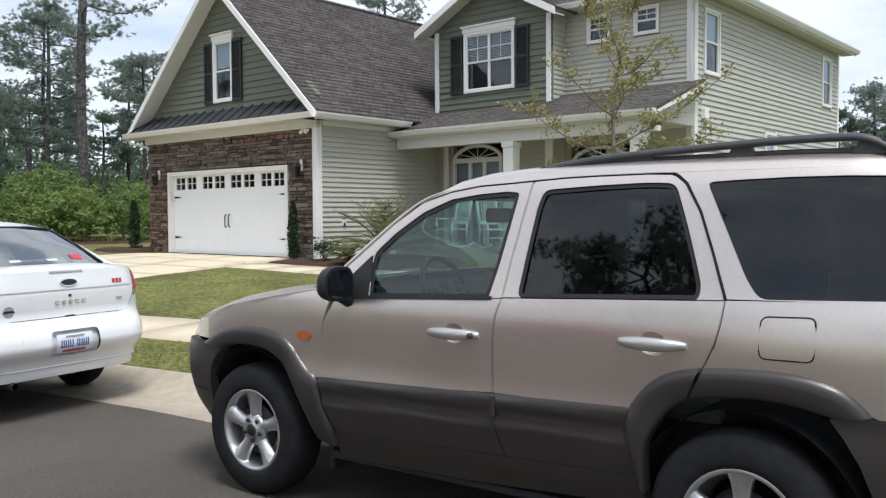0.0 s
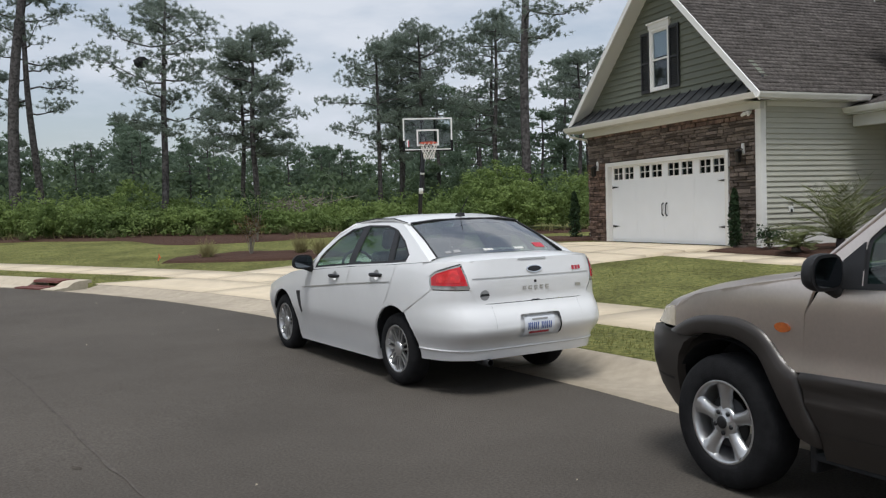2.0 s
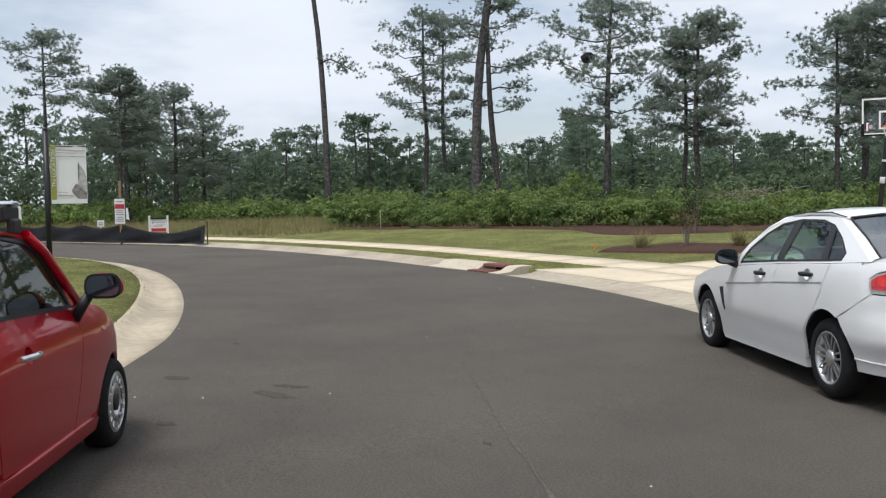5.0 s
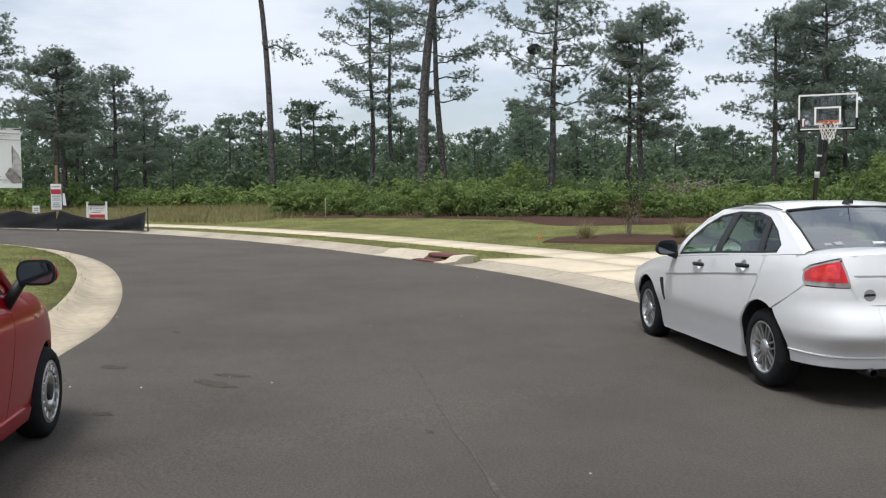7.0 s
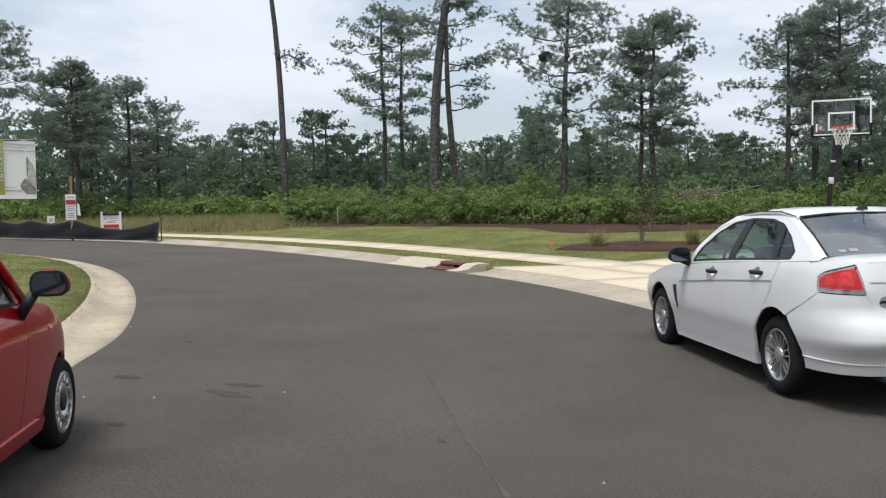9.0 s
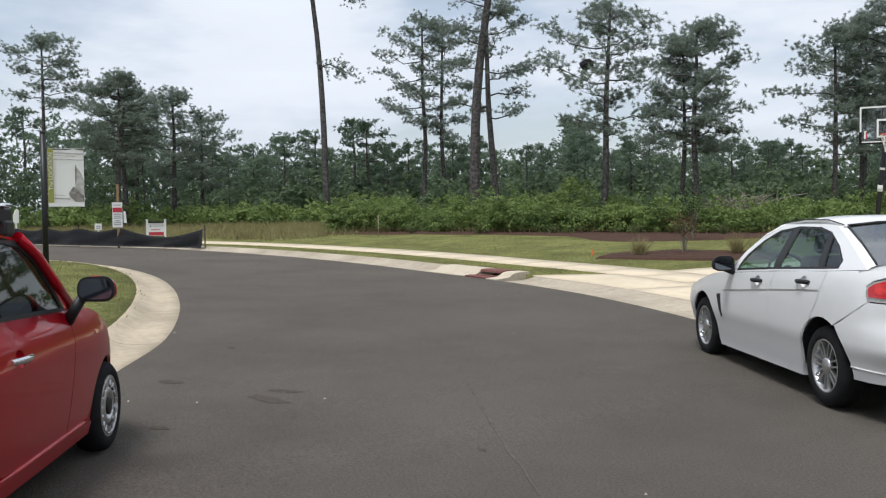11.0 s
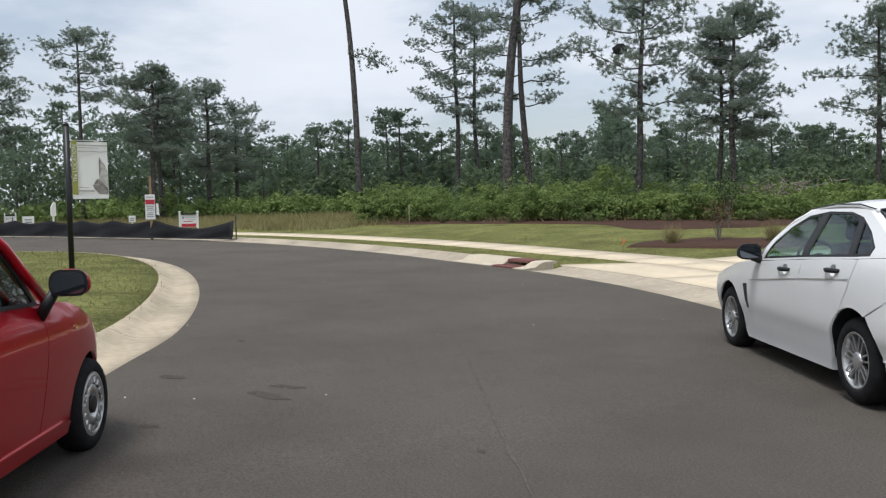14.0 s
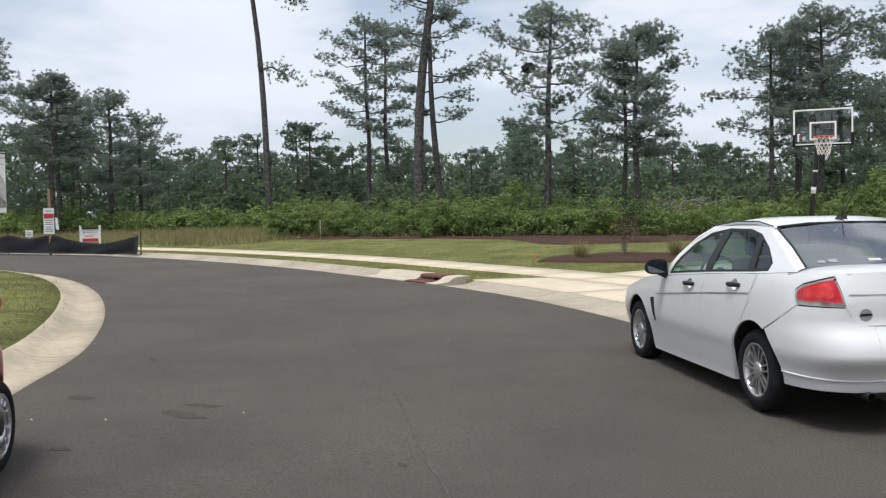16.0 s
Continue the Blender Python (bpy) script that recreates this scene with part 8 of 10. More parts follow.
def pine(x, y, height, crown, radius, trunk, seed, label, needles="needles", limbs=18, twigs=4, tufts=8, per=22, lean=(0, 0), bend=(0, 0), sparse=0.0, blade=(0.165, 0.026), group=""):
    """A long-trunked pine: tapered wandering trunk, crooked limbs, flat clouds of starry needle tufts on the outer limbs."""
    rng = np.random.default_rng(seed)
    z0 = ground_z(x, y)
    root = thing("pine_tree", pose(x, y, z0 - 0.05), label, "tree", group)
    bm = bmesh.new()
    n = 12
    wander = rng.normal(scale=0.007 * height, size=(4, 2))
    spine = []
    for k in range(n + 1):
        f = k / n
        wob = sum(wander[i] * math.sin(math.pi * (i + 1) * f) / (i + 1) for i in range(4))
        spine.append(Vector((wob[0] + (lean[0] * f + bend[0] * f * f) * height, wob[1] + (lean[1] * f + bend[1] * f * f) * height, f * height)))
    radii = [trunk * (1.22 if k == 0 else 1 - 0.72 * (k / n) ** 1.6) for k in range(n + 1)]
    tube(bm, spine, radii, 9)

    def on_spine(z):
        f = min(0.999, max(0, z / height)) * n
        i = int(f)
        return spine[i].lerp(spine[i + 1], f - i)
    clouds = []

    def spray(p0, q, L, rise, thick, level):
        """One crooked limb with side twigs; needle clouds lie along its outer part."""
        pts = [p0]
        dip = rng.uniform(-0.10, 0.04) * L if level == 0 else 0.0
        for k in range(1, 5):
            t = k / 4
            d = Vector((math.cos(q), math.sin(q), 0)) * (L / 4)
            z = p0.z + dip * math.sin(math.pi * t) + rise * t**2 + rng.normal(scale=0.035 * L)
            pts.append(Vector((pts[-1].x + d.x, pts[-1].y + d.y, z)))
            q += rng.normal(scale=0.24)
        tube(bm, pts, [max(0.011, thick * (1 - 0.75 * k / 4)) for k in range(5)], 4 if level == 0 else 3, caps=False)
        if level == 0:
            for k in range(twigs):
                t = rng.uniform(0.35, 0.98)
                j = min(3, int(t * 4))
                side = 1 if k % 2 else -1
                spray(pts[j].lerp(pts[j + 1], t * 4 - j), q + side * rng.uniform(0.5, 1.2), (0.30 + 0.22 * L) * rng.uniform(0.7, 1.3), 0.16 * L * rng.uniform(-0.4, 1.3), thick * 0.38, 1)
        for t in ((0.72, 0.9, 1.04) if level == 0 else (0.62, 1.02)):
            t += rng.normal(scale=0.05)
            j = min(3, int(t * 4))
            clouds.append(np.array(pts[j].lerp(pts[j + 1], t * 4 - j)))

    for i in range(limbs):
        f = (i + rng.uniform(0, 0.9)) / limbs
        if rng.random() < sparse and f < 0.75:
            continue
        z = crown + (height - crown) * f * 0.96
        q = i * 2.4 + rng.uniform(-0.8, 0.8)
        shape = (0.62 + 0.84 * f) if f < 0.45 else (1.0 - ((f - 0.45) / 0.55) ** 2.0 * 0.72)
        L = radius * shape * rng.uniform(0.50, 1.15)
        spray(on_spine(z), q, L, (0.02 + 0.42 * f) * L, trunk * 0.26, 0)
    for k in range(7):
        clouds.append(np.array(on_spine(height * (1 - 0.012 * k))) + rng.normal(size=3) * (0.30, 0.30, 0.12))
    centres, dirs = [], []
    for c in clouds:
        m = int(rng.integers(tufts - 3, tufts + 3))
        w = rng.uniform(0.75, 1.25)
        hearts = c + (0, 0, 0.08) + rng.normal(size=(m, 3)) * (0.28 * w, 0.28 * w, 0.13 * w)
        centres.append(np.repeat(hearts, per, axis=0) + rng.normal(scale=0.02, size=(m * per, 3)))
        dirs.append(unit(rng.normal(size=(m * per, 3)) * (1, 1, 0.8) + (0, 0, 0.30)))
    part("trunk", bm, M["bark"], root, "grey-brown plated pine trunk")
    v, f = blades(np.concatenate(centres), np.concatenate(dirs), blade[0], blade[1], rng)
    ob = new("crown", quick_mesh("crown", v, f, M[needles]))
    ob.parent = root
    ob["label"] = "open dark green needle crown"
    return root


TALL = "tall pine with a long bare trunk and open crown"
pine(-51.9, 22.9, 24.5, 15.5, 3.4, 0.21, 11, "tall leaning pine, nearly bare trunk with one side branch", limbs=14, lean=(-0.011, -0.017), bend=(-0.041, -0.063))
pine(-52.5, 30.5, 14.6, 6.6, 3.0, 0.17, 12, TALL, limbs=21)
pine(-52.6, 32.3, 14.2, 5.6, 2.3, 0.16, 13, TALL, limbs=18, sparse=0.2)
pine(-42.3, 28.1, 22.0, 12.0, 3.9, 0.3, 14, "very tall pine with a thick straight trunk", limbs=20, lean=(0.036, 0.055))
pine(-43.2, 30.4, 15.2, 6.2, 3.2, 0.21, 15, TALL, limbs=19, lean=(-0.024, -0.038))
pine(-28.8, 26.0, 9.9, 4.0, 3.0, 0.16, 16, "spreading pine holding a dark round nest", limbs=18, lean=(0.024, 0.038))
pine(-31.3, 33.6, 9.4, 4.2, 2.0, 0.13, 17, TALL, limbs=16)
pine(-30.1, 33.3, 10.0, 3.6, 2.7, 0.16, 18, "full-crowned dark green pine", limbs=25, tufts=10)
pine(-27.5, 40.5, 10.2, 3.6, 2.6, 0.14, 19, TALL, limbs=16, sparse=0.15)
pine(-28.2, 43.7, 11.1, 5.6, 2.0, 0.14, 20, TALL, limbs=15)
pine(-26.1, 42.7, 11.2, 4.4, 2.9, 0.16, 21, "full-crowned dark green pine", limbs=24, tufts=10)
pine(-22.1, 44.7, 11.8, 4.2, 2.9, 0.16, 22, TALL, limbs=22)
pine(-17.3, 38.1, 20.5, 8.6, 4.0, 0.23, 23, "very tall pine with a thick dark trunk", limbs=20, sparse=0.25)
pine(-19.8, 51.2, 10.2, 5.4, 2.2, 0.14, 24, TALL, limbs=17)
pine(-53.6, 10.4, 9.2, 4.2, 2.5, 0.16, 25, "full-crowned dark green pine", limbs=22, tufts=10)
pine(-55.5, 11.2, 8.2, 3.6, 2.0, 0.16, 26, TALL, limbs=15)
pine(-57.8, 14.6, 8.9, 2.6, 2.3, 0.16, 27, "full-crowned dark green pine", limbs=20)
pine(-59.3, 16.9, 7.6, 2.4, 2.4, 0.14, 28, "full-crowned dark green pine", limbs=19)
pine(-57.3, 6.8, 11.8, 7.4, 2.4, 0.14, 29, "umbrella-topped pine on a thin trunk", limbs=15)
pine(-4.6, 44.7, 13.2, 6.0, 3.2, 0.16, 30, TALL, limbs=20)
pine(0.5, 48.0, 12.0, 6.0, 3.0, 0.16, 31, TALL, limbs=17)
pine(24.5, 55.1, 8.8, 2.6, 3.2, 0.18, 32, "full-crowned dark green pine", limbs=22, tufts=10)
pine(-59.7, 1.9, 11.4, 4.6, 2.8, 0.18, 33, "full-crowned dark green pine", limbs=20)
pine(-57.7, -1.6, 12.2, 4.6, 3.2, 0.17, 34, "full-crowned dark green pine", limbs=20)
pine(-23.8, 47.5, 12.0, 5.0, 2.8, 0.15, 35, TALL, limbs=20)
pine(-21.6, 57.7, 11.4, 5.6, 2.6, 0.14, 36, TALL, limbs=17)
pine(-31.5, 49.0, 11.8, 5.0, 3.0, 0.16, 37, TALL, limbs=19)
# the side limbs of the leaning pine
def side_limb(at, way, reach, drop, seed, clumps):
    rng = np.random.default_rng(seed)
    at, way = Vector(at), Vector(way)
    pts = [at, at + way * reach * 0.32 + Vector((0, 0, 0.25)), at + way * reach * 0.68 + Vector((0, 0, 0.2 * drop)), at + way * reach + Vector((0, 0, drop))]
    bm = bmesh.new()
    tube(bm, [p - at for p in pts], [0.06, 0.05, 0.035, 0.02], 6)
    limb = part("side_limb", bm, M["bark"])
    limb.location = at
    tagged(limb, "lone bent pine limb with needle tufts, high up", "branch")
    c_all, d_all = [], []
    for k in range(clumps):
        t = 0.3 + 0.72 * rng.random()
        j = min(2, int(t * 3))
        c = np.array(pts[j].lerp(pts[j + 1], t * 3 - j) - at) + rng.normal(size=3) * (0.34, 0.34, 0.27)
        c_all.append(np.repeat(c + rng.normal(size=(4, 3)) * (0.2, 0.2, 0.12), 22, axis=0))
        d_all.append(unit(rng.normal(size=(88, 3)) + (0, 0, 0.3)))
    v, f = blades(np.concatenate(c_all), np.concatenate(d_all), 0.165, 0.027, rng)
    ob = new("needles", quick_mesh("needles", v, f, M["needles"]))
    ob.parent = limb


BESIDE = (0.541, 0.841, 0)
side_limb((-52.02, 22.53, 11.31), BESIDE, 2.2, -0.55, 77, 34)
side_limb((-52.34, 22.42, 16.36), BESIDE, 3.2, -0.75, 78, 44)
side_limb((-52.34, 22.42, 17.38), BESIDE, 3.4, 0.30, 79, 44)
# the nest in the spreading pine
bm = bmesh.new()
bmesh.ops.create_icosphere(bm, subdivisions=3, radius=0.30)
for v in bm.verts:
    v.co *= 1 + 0.25 * noise.noise(v.co * 6)
    v.co.z *= 0.8
nest = part("nest", bm, M["interior_dark"])
nest.location = (-28.78, 25.19, 8.09)
tagged(nest, "dark round leaf nest among the pine limbs", "nest")

# far pines: five kinds, copied along the wood's edge and behind
FAR = "far dark green pine in the wood's edge"
kinds = []
KIND_H = [8.2 + 0.8 * k for k in range(6)]
for k in range(6):
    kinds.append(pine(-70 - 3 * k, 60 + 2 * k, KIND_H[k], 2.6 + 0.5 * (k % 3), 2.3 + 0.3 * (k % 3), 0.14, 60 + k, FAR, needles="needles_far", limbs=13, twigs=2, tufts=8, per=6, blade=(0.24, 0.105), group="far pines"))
# the ones whose tops stand clear of the wood
for k, (x, y, h) in enumerate(((-59.4, 22.9, 6.4), (-65.0, 27.7, 7.2), (-58.4, 27.9, 7.5), (-63.6, 33.2, 6.1), (-57.4, 32.0, 6.1), (-63.0, 36.4, 6.8), (-56.6, 35.5, 6.2), (-61.3, 41.1, 6.9), (-54.3, 40.7, 5.8), (-59.0, 46.0, 5.7), (-52.2, 44.9, 6.9), (-55.1, 52.2, 6.5), (-49.6, 49.2, 6.5), (-41.3, 48.8, 5.6), (-43.9, 55.7, 5.9), (-38.9, 52.0, 5.7), (-67.7, 23.4, 6.2), (-62.6, 19.8, 5.1), (-55.2, 27.5, 7.2), (-59.0, 31.0, 5.9), (-38.7, 49.4, 5.4), (-40.1, 54.7, 5.5), (-24.0, 59.2, 11.5), (-32.1, 60.9, 10.2), (-32.9, 55.9, 9.8))):
    m = pose(x, y, ground_z(x, y) - 0.1, 0, 0, 67 * k) @ Matrix.Scale(h / KIND_H[k % 6], 4)
    copy_thing(kinds[k % 6], m)
rnd = random.Random(8)
count = 0
for k in range(500):
    if count >= 125:
        break
    az = radians(rnd.uniform(-38, 100))
    far = 60 + 55 * rnd.random() ** 1.4
    x, y = -math.sin(az) * far, math.cos(az) * far
    if (from_kerb(x, y) < 34 and y < 60 and x > -66) or y < -20:
        continue
    h = far * rnd.uniform(0.058, 0.094) * (1.45 if az < radians(32) or az > radians(76) else 1.0)
    m = pose(x, y, ground_z(x, y) - 0.1, 0, 0, rnd.uniform(0, 360)) @ Matrix.Scale(h / KIND_H[k % 6], 4)
    copy_thing(kinds[k % 6], m)
    count += 1


# pines across the street, behind the walk
for k, (x, y, h) in enumerate(((6, -26, 1.5), (-3, -30, 1.3), (14, -33, 1.6), (22, -22, 1.4), (-12, -24, 1.2), (-20, -34, 1.5), (-30, -22, 1.3), (27, -6, 1.5), (32, 6, 1.4), (2, -44, 1.7), (-9, -42, 1.6), (-38, -34, 1.5), (18, -46, 1.6), (38, -20, 1.6), (-30, -7, 1.15), (-23, -8, 1.0), (-27, -15, 1.3), (-19, -13, 1.2))):
    m = pose(x, y, road_z(x, y) + 0.1, 0, 0, 77 * k) @ Matrix.Scale(h, 4)
    ob = copy_thing(kinds[k % 6], m)
    ob.matrix_basis = m


for x, y, h, seed in ((-15.0, -6.2, 13.6, 91), (2.2, -16.0, 15.0, 92)):
    pine(x, y, h, 6.5, 4.0, 0.17, seed, "tall spreading pine across the street", limbs=24, tufts=10, blade=(0.20, 0.028))


def stuff(name, label, category, v, f, mat):
    ob = new(name, quick_mesh(name, v, f, M[mat]))
    return tagged(ob, label, category, kind="stuff")


# dark undergrowth that closes the wood between and behind the trunks
rng = np.random.default_rng(5)
mid, rad = [], []
for k in range(1900):
    az = np.radians(rng.uniform(-35, 98))
    far = rng.uniform(52, 88)
    x, y = -np.sin(az) * far, np.cos(az) * far
    d = from_kerb(x, y)
    if d < 22 or (x > -14 and y < 40) or (x > -46 and y < 42 and far < 56):
        continue
    h = rng.uniform(2.0, 5.6) * (0.55 + 0.75 * (far - 54) / 38)
    g0 = ground_z(x, y)
    for j in range(4):
        mid.append((x + rng.normal(scale=0.8), y + rng.normal(scale=0.8), g0 + h * (0.15 + 0.25 * j) * rng.uniform(0.8, 1.1)))
        rad.append(rng.uniform(0.6, 1.15) * (1.1 - 0.12 * j))
v, f = leaf_shell(mid, rad, 26, 0.29, rng)
stuff("undergrowth", "dark green undergrowth filling the pine wood", "undergrowth", v, f, "under_leaf")
# the far wood's closed canopy
mid = []
for k in range(640):
    az = np.radians(rng.uniform(-36, 98))
    far = rng.uniform(70, 112)
    x, y = -np.sin(az) * far, np.cos(az) * far
    top = far * rng.uniform(0.055, 0.084) * (1.35 if az > 1.33 else 1.0)
    g0 = ground_z(x, y)
    for j in range(11):
        t = rng.random()
        r = 2.0 * (1 - 0.75 * t) + 0.3
        c = rng.normal(size=2) * r * 0.75
        hearts = rng.normal(size=(6, 3)) * (0.5, 0.5, 0.2) + (x + c[0], y + c[1], g0 + top * (0.08 + 0.92 * t))
        mid.append(np.repeat(hearts, 9, axis=0))
c = np.concatenate(mid)
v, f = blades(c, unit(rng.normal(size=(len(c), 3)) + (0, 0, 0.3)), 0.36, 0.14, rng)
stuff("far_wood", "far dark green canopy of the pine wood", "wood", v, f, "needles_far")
mid, rad = [], []
for k in range(260):
    t = rng.random()
    x, y = np.array((-61.0, 3.0)) * (1 - t) + np.array((-48.0, 27.0)) * t + rng.normal(scale=1.1, size=2)
    h = rng.uniform(0.3, 1.2) + 0.8 * max(0, noise.noise((x * 0.3, y * 0.3, 1.0)))
    for j in range(4):
        mid.append((x + rng.normal(scale=0.5), y + rng.normal(scale=0.5), ground_z(x, y) + h * rng.uniform(0.3, 1.0)))
        rad.append(rng.uniform(0.28, 0.55))
v, f = leaf_shell(mid, rad, 26, 0.17, rng)
stuff("brush", "mid-green brush at the foot of the pine wood", "brush", v, f, "thicket_leaf")

# bright thicket along the lawn's far edge: bushes of leafy clumps, uneven in height, with gaps
edge = spline([(-38.6, 16.9), (-35, 19.2), (-31, 21.0), (-26.5, 23.0), (-22, 24.6), (-17.5, 26.8), (-14.2, 28.6), (-12.6, 31.5), (-11.5, 36)], 0.35)
en = -normals_of(edge)
mid, rad = [], []
for k in range(430):
    i = int(rng.integers(0, len(edge)))
    off = 0.3 + 6.0 * rng.random() ** 1.3
    x, y = edge[i] + en[i] * off
    hump = noise.noise((x * 0.33, y * 0.33, 3.0)) + 0.5 * noise.noise((x * 1.1, y * 1.1, 8.0))
    tall = float(np.interp(edge[i][0], (-38, -29, -24, -18, -15, -11), (1.35, 1.45, 0.95, 0.95, 1.6, 1.9)))
    h = max(0.40, tall * (0.78 + 1.10 * hump) * rng.uniform(0.75, 1.15) + 0.05 * off)
    w = 0.40 + 0.30 * h
    for j in range(int(6 + 6 * h)):
        t = rng.random() ** 0.7
        q = rng.uniform(0, 2 * math.pi)
        r = w * (1.0 - 0.6 * t) * math.sqrt(rng.random()) * 1.5
        mid.append((x + r * math.cos(q), y + r * math.sin(q), ground_z(x, y) + h * (0.12 + 0.80 * t)))
        rad.append(rng.uniform(0.13, 0.32))
v, f = leaf_shell(mid, rad, 38, 0.090, rng, 0.7)
stuff("thicket", "bright green leafy thicket along the lawn's edge", "thicket", v, f, "thicket_leaf")
# shoots rising out of the thicket
mid = []
for k in range(150):
    i = int(rng.integers(0, len(edge)))
    x, y = edge[i] + en[i] * rng.uniform(0.5, 5.0)
    z = ground_z(x, y) + float(np.interp(x, (-38, -29, -24, -18, -15, -11), (1.5, 1.6, 1.1, 1.1, 1.7, 2.0))) * rng.uniform(0.75, 1.15)
    mid.append(np.array([x, y, z]) + rng.normal(size=(24, 3)) * (0.12, 0.12, 0.26))
v, f = leaves(np.concatenate(mid), 0.095, rng)
stuff("thicket_sprays", "pale leaf sprays rising over the thicket", "thicket", v, f, "thicket_leaf")

# rough grass: a field behind the silt fence and tufts along the thicket's foot
c_list = []
for k in range(42000):
    x, y = rng.uniform(-66, -36), rng.uniform(2, 24)
    d = from_kerb(x, y)
    if 4.4 < d < 24:
        c_list.append((x, y, ground_z(x, y)))
for i in range(len(edge)):
    for k in range(7):
        x, y = edge[i] + en[i] * rng.uniform(-0.2, 1.0)
        c_list.append((x, y, ground_z(x, y)))
c = np.array(c_list)
d = unit(rng.normal(size=(len(c), 3)) * (0.45, 0.45, 0.05) + (0, 0, 1))
v, f = blades(c, d, 0.36, 0.030, rng)
stuff("field_grass", "tall dry yellow-green field grass", "grass", v, f, "dry_grass")

# lawn blades on the verges near the road and along the pavement
c_list = []
run_r = curve_r
for i in range(len(run_r)):
    x0, y0 = run_r[i]
    if not -34 < x0 < 6:
        continue
    m = 150 if x0 > -13 else 60
    for d0 in np.concatenate([rng.uniform(1.04, 1.90, m), rng.uniform(3.48, 8.0 if x0 > -8 else 6.0, m)]):
        x, y = run_r[i] + norm_r[i] * d0 + rng.uniform(-0.22, 0.22, 2)
        if d0 < 2.1 and x < -5.0 and x > -15.45 + (y - 11.45) * 0.47:
            continue
        if d0 > 3 and -13.7 < x < -5.4:
            continue
        c_list.append((x, y, ground_z(x, y) - 0.005))
for i in range(len(curve_l)):
    x0, y0 = curve_l[i]
    if -32 < x0 < -7:
        for d0 in rng.uniform(0.70, 3.2, 110):
            x, y = curve_l[i] - norm_l[i] * d0 + rng.uniform(-0.2, 0.2, 2)
            c_list.append((x, y, road_z(x0, y0) + 0.125 + 0.0125 * min(8, d0)))
c = np.array(c_list)
d = unit(rng.normal(size=(len(c), 3)) * (0.5, 0.5, 0.05) + (0, 0, 1))
v, f = blades(c, d, 0.052, 0.010, rng)
stuff("lawn_blades", "short mown grass blades, green and straw", "grass", v, f, "grass_blade")


def mulch_bed(name, label, outline, height=0.10):
    """A low mound of mulch with a wavy edge."""
    o = np.array(outline)
    cx, cy = o.mean(0)
    loop = spline(list(outline) + [outline[0]], 0.35)[:-1]
    verts, faces = [], []
    rings = (1.0, 0.93, 0.75, 0.45)
    n = len(loop)
    for r in rings:
        for p in loop:
            x, y = cx + (p[0] - cx) * r, cy + (p[1] - cy) * r
            lift = 0.0 if r == 1.0 else height * (0.5 if r > 0.9 else 1.0) * (0.8 + 0.4 * noise.noise((x * 2, y * 2, 0)))
            verts.append((x, y, ground_z(x, y) + (-0.02 if r == 1.0 else 0.02 + lift)))
    verts.append((cx, cy, ground_z(cx, cy) + height + 0.02))
    for k in range(len(rings) - 1):
        for i in range(n):
            j = (i + 1) % n
            faces.append((k * n + i, k * n + j, (k + 1) * n + j, (k + 1) * n + i))
    top = (len(rings) - 1) * n
    faces += [(top + i, top + (i + 1) % n, len(verts) - 1, len(verts) - 1) for i in range(n)]
    me = bpy.data.meshes.new(name)
    me.from_pydata([tuple(map(float, q)) for q in verts], [], [tuple(dict.fromkeys(int(k) for k in q)) for q in faces])
    me.materials.append(M["mulch"])
    return tagged(new(name, me), label, "mulch bed", kind="structure")


mulch_bed("mulch_bed_lawn", "red-brown mulch bed with sparse shrubs in the lawn", [(-17.3, 15.6), (-15.6, 16.0), (-13.9, 16.9), (-13.0, 18.0), (-14.2, 18.8), (-16.2, 18.3), (-17.8, 16.9)])
strip_v, strip_f = [], []
for i, (p, q) in enumerate(zip(edge, en)):
    front = 0.75 + 0.25 * noise.noise((i * 0.13, 2, 0)) + 3.4 * math.exp(-((p[0] + 22.5) / 3.4) ** 2)
    for d, h in ((-front - 0.12, -0.04), (-front, 0.035), (-front * 0.5, 0.06), (0.6, 0.06), (2.2, 0.03)):
        x, y = p + q * d
        strip_v.append((x, y, ground_z(x, y) + h + 0.015 * noise.noise((x * 2, y * 2, 0))))
    if i:
        strip_f += [((i - 1) * 5 + j, i * 5 + j, i * 5 + j + 1, (i - 1) * 5 + j + 1) for j in range(4)]
tagged(new("mulch_bed_thicket", quick_mesh("mulch_bed_thicket", strip_v, strip_f, M["mulch"], smooth=True)), "red-brown mulch strip at the thicket's foot", "mulch bed", kind="structure")
p = [at_house(u, v) for u, v in ((-2.6, -0.9), (-1.2, -1.0), (-0.75, -0.4), (-0.75, 0.0), (-1.2, 0.6), (-2.4, 0.4))]
mulch_bed("mulch_bed_garage", "red-brown mulch bed at the garage corner", [(q.x, q.y) for q in p])
p = [at_house(u, v) for u, v in ((5.25, -0.95), (7.4, -0.95), (9.4, -0.7), (9.6, 0.9), (8.2, 2.2), (6.3, 2.2), (6.2, 0.1), (5.3, 0.02))]
mulch_bed("mulch_bed_house", "red-brown mulch bed along the house wall", [(q.x, q.y) for q in p])


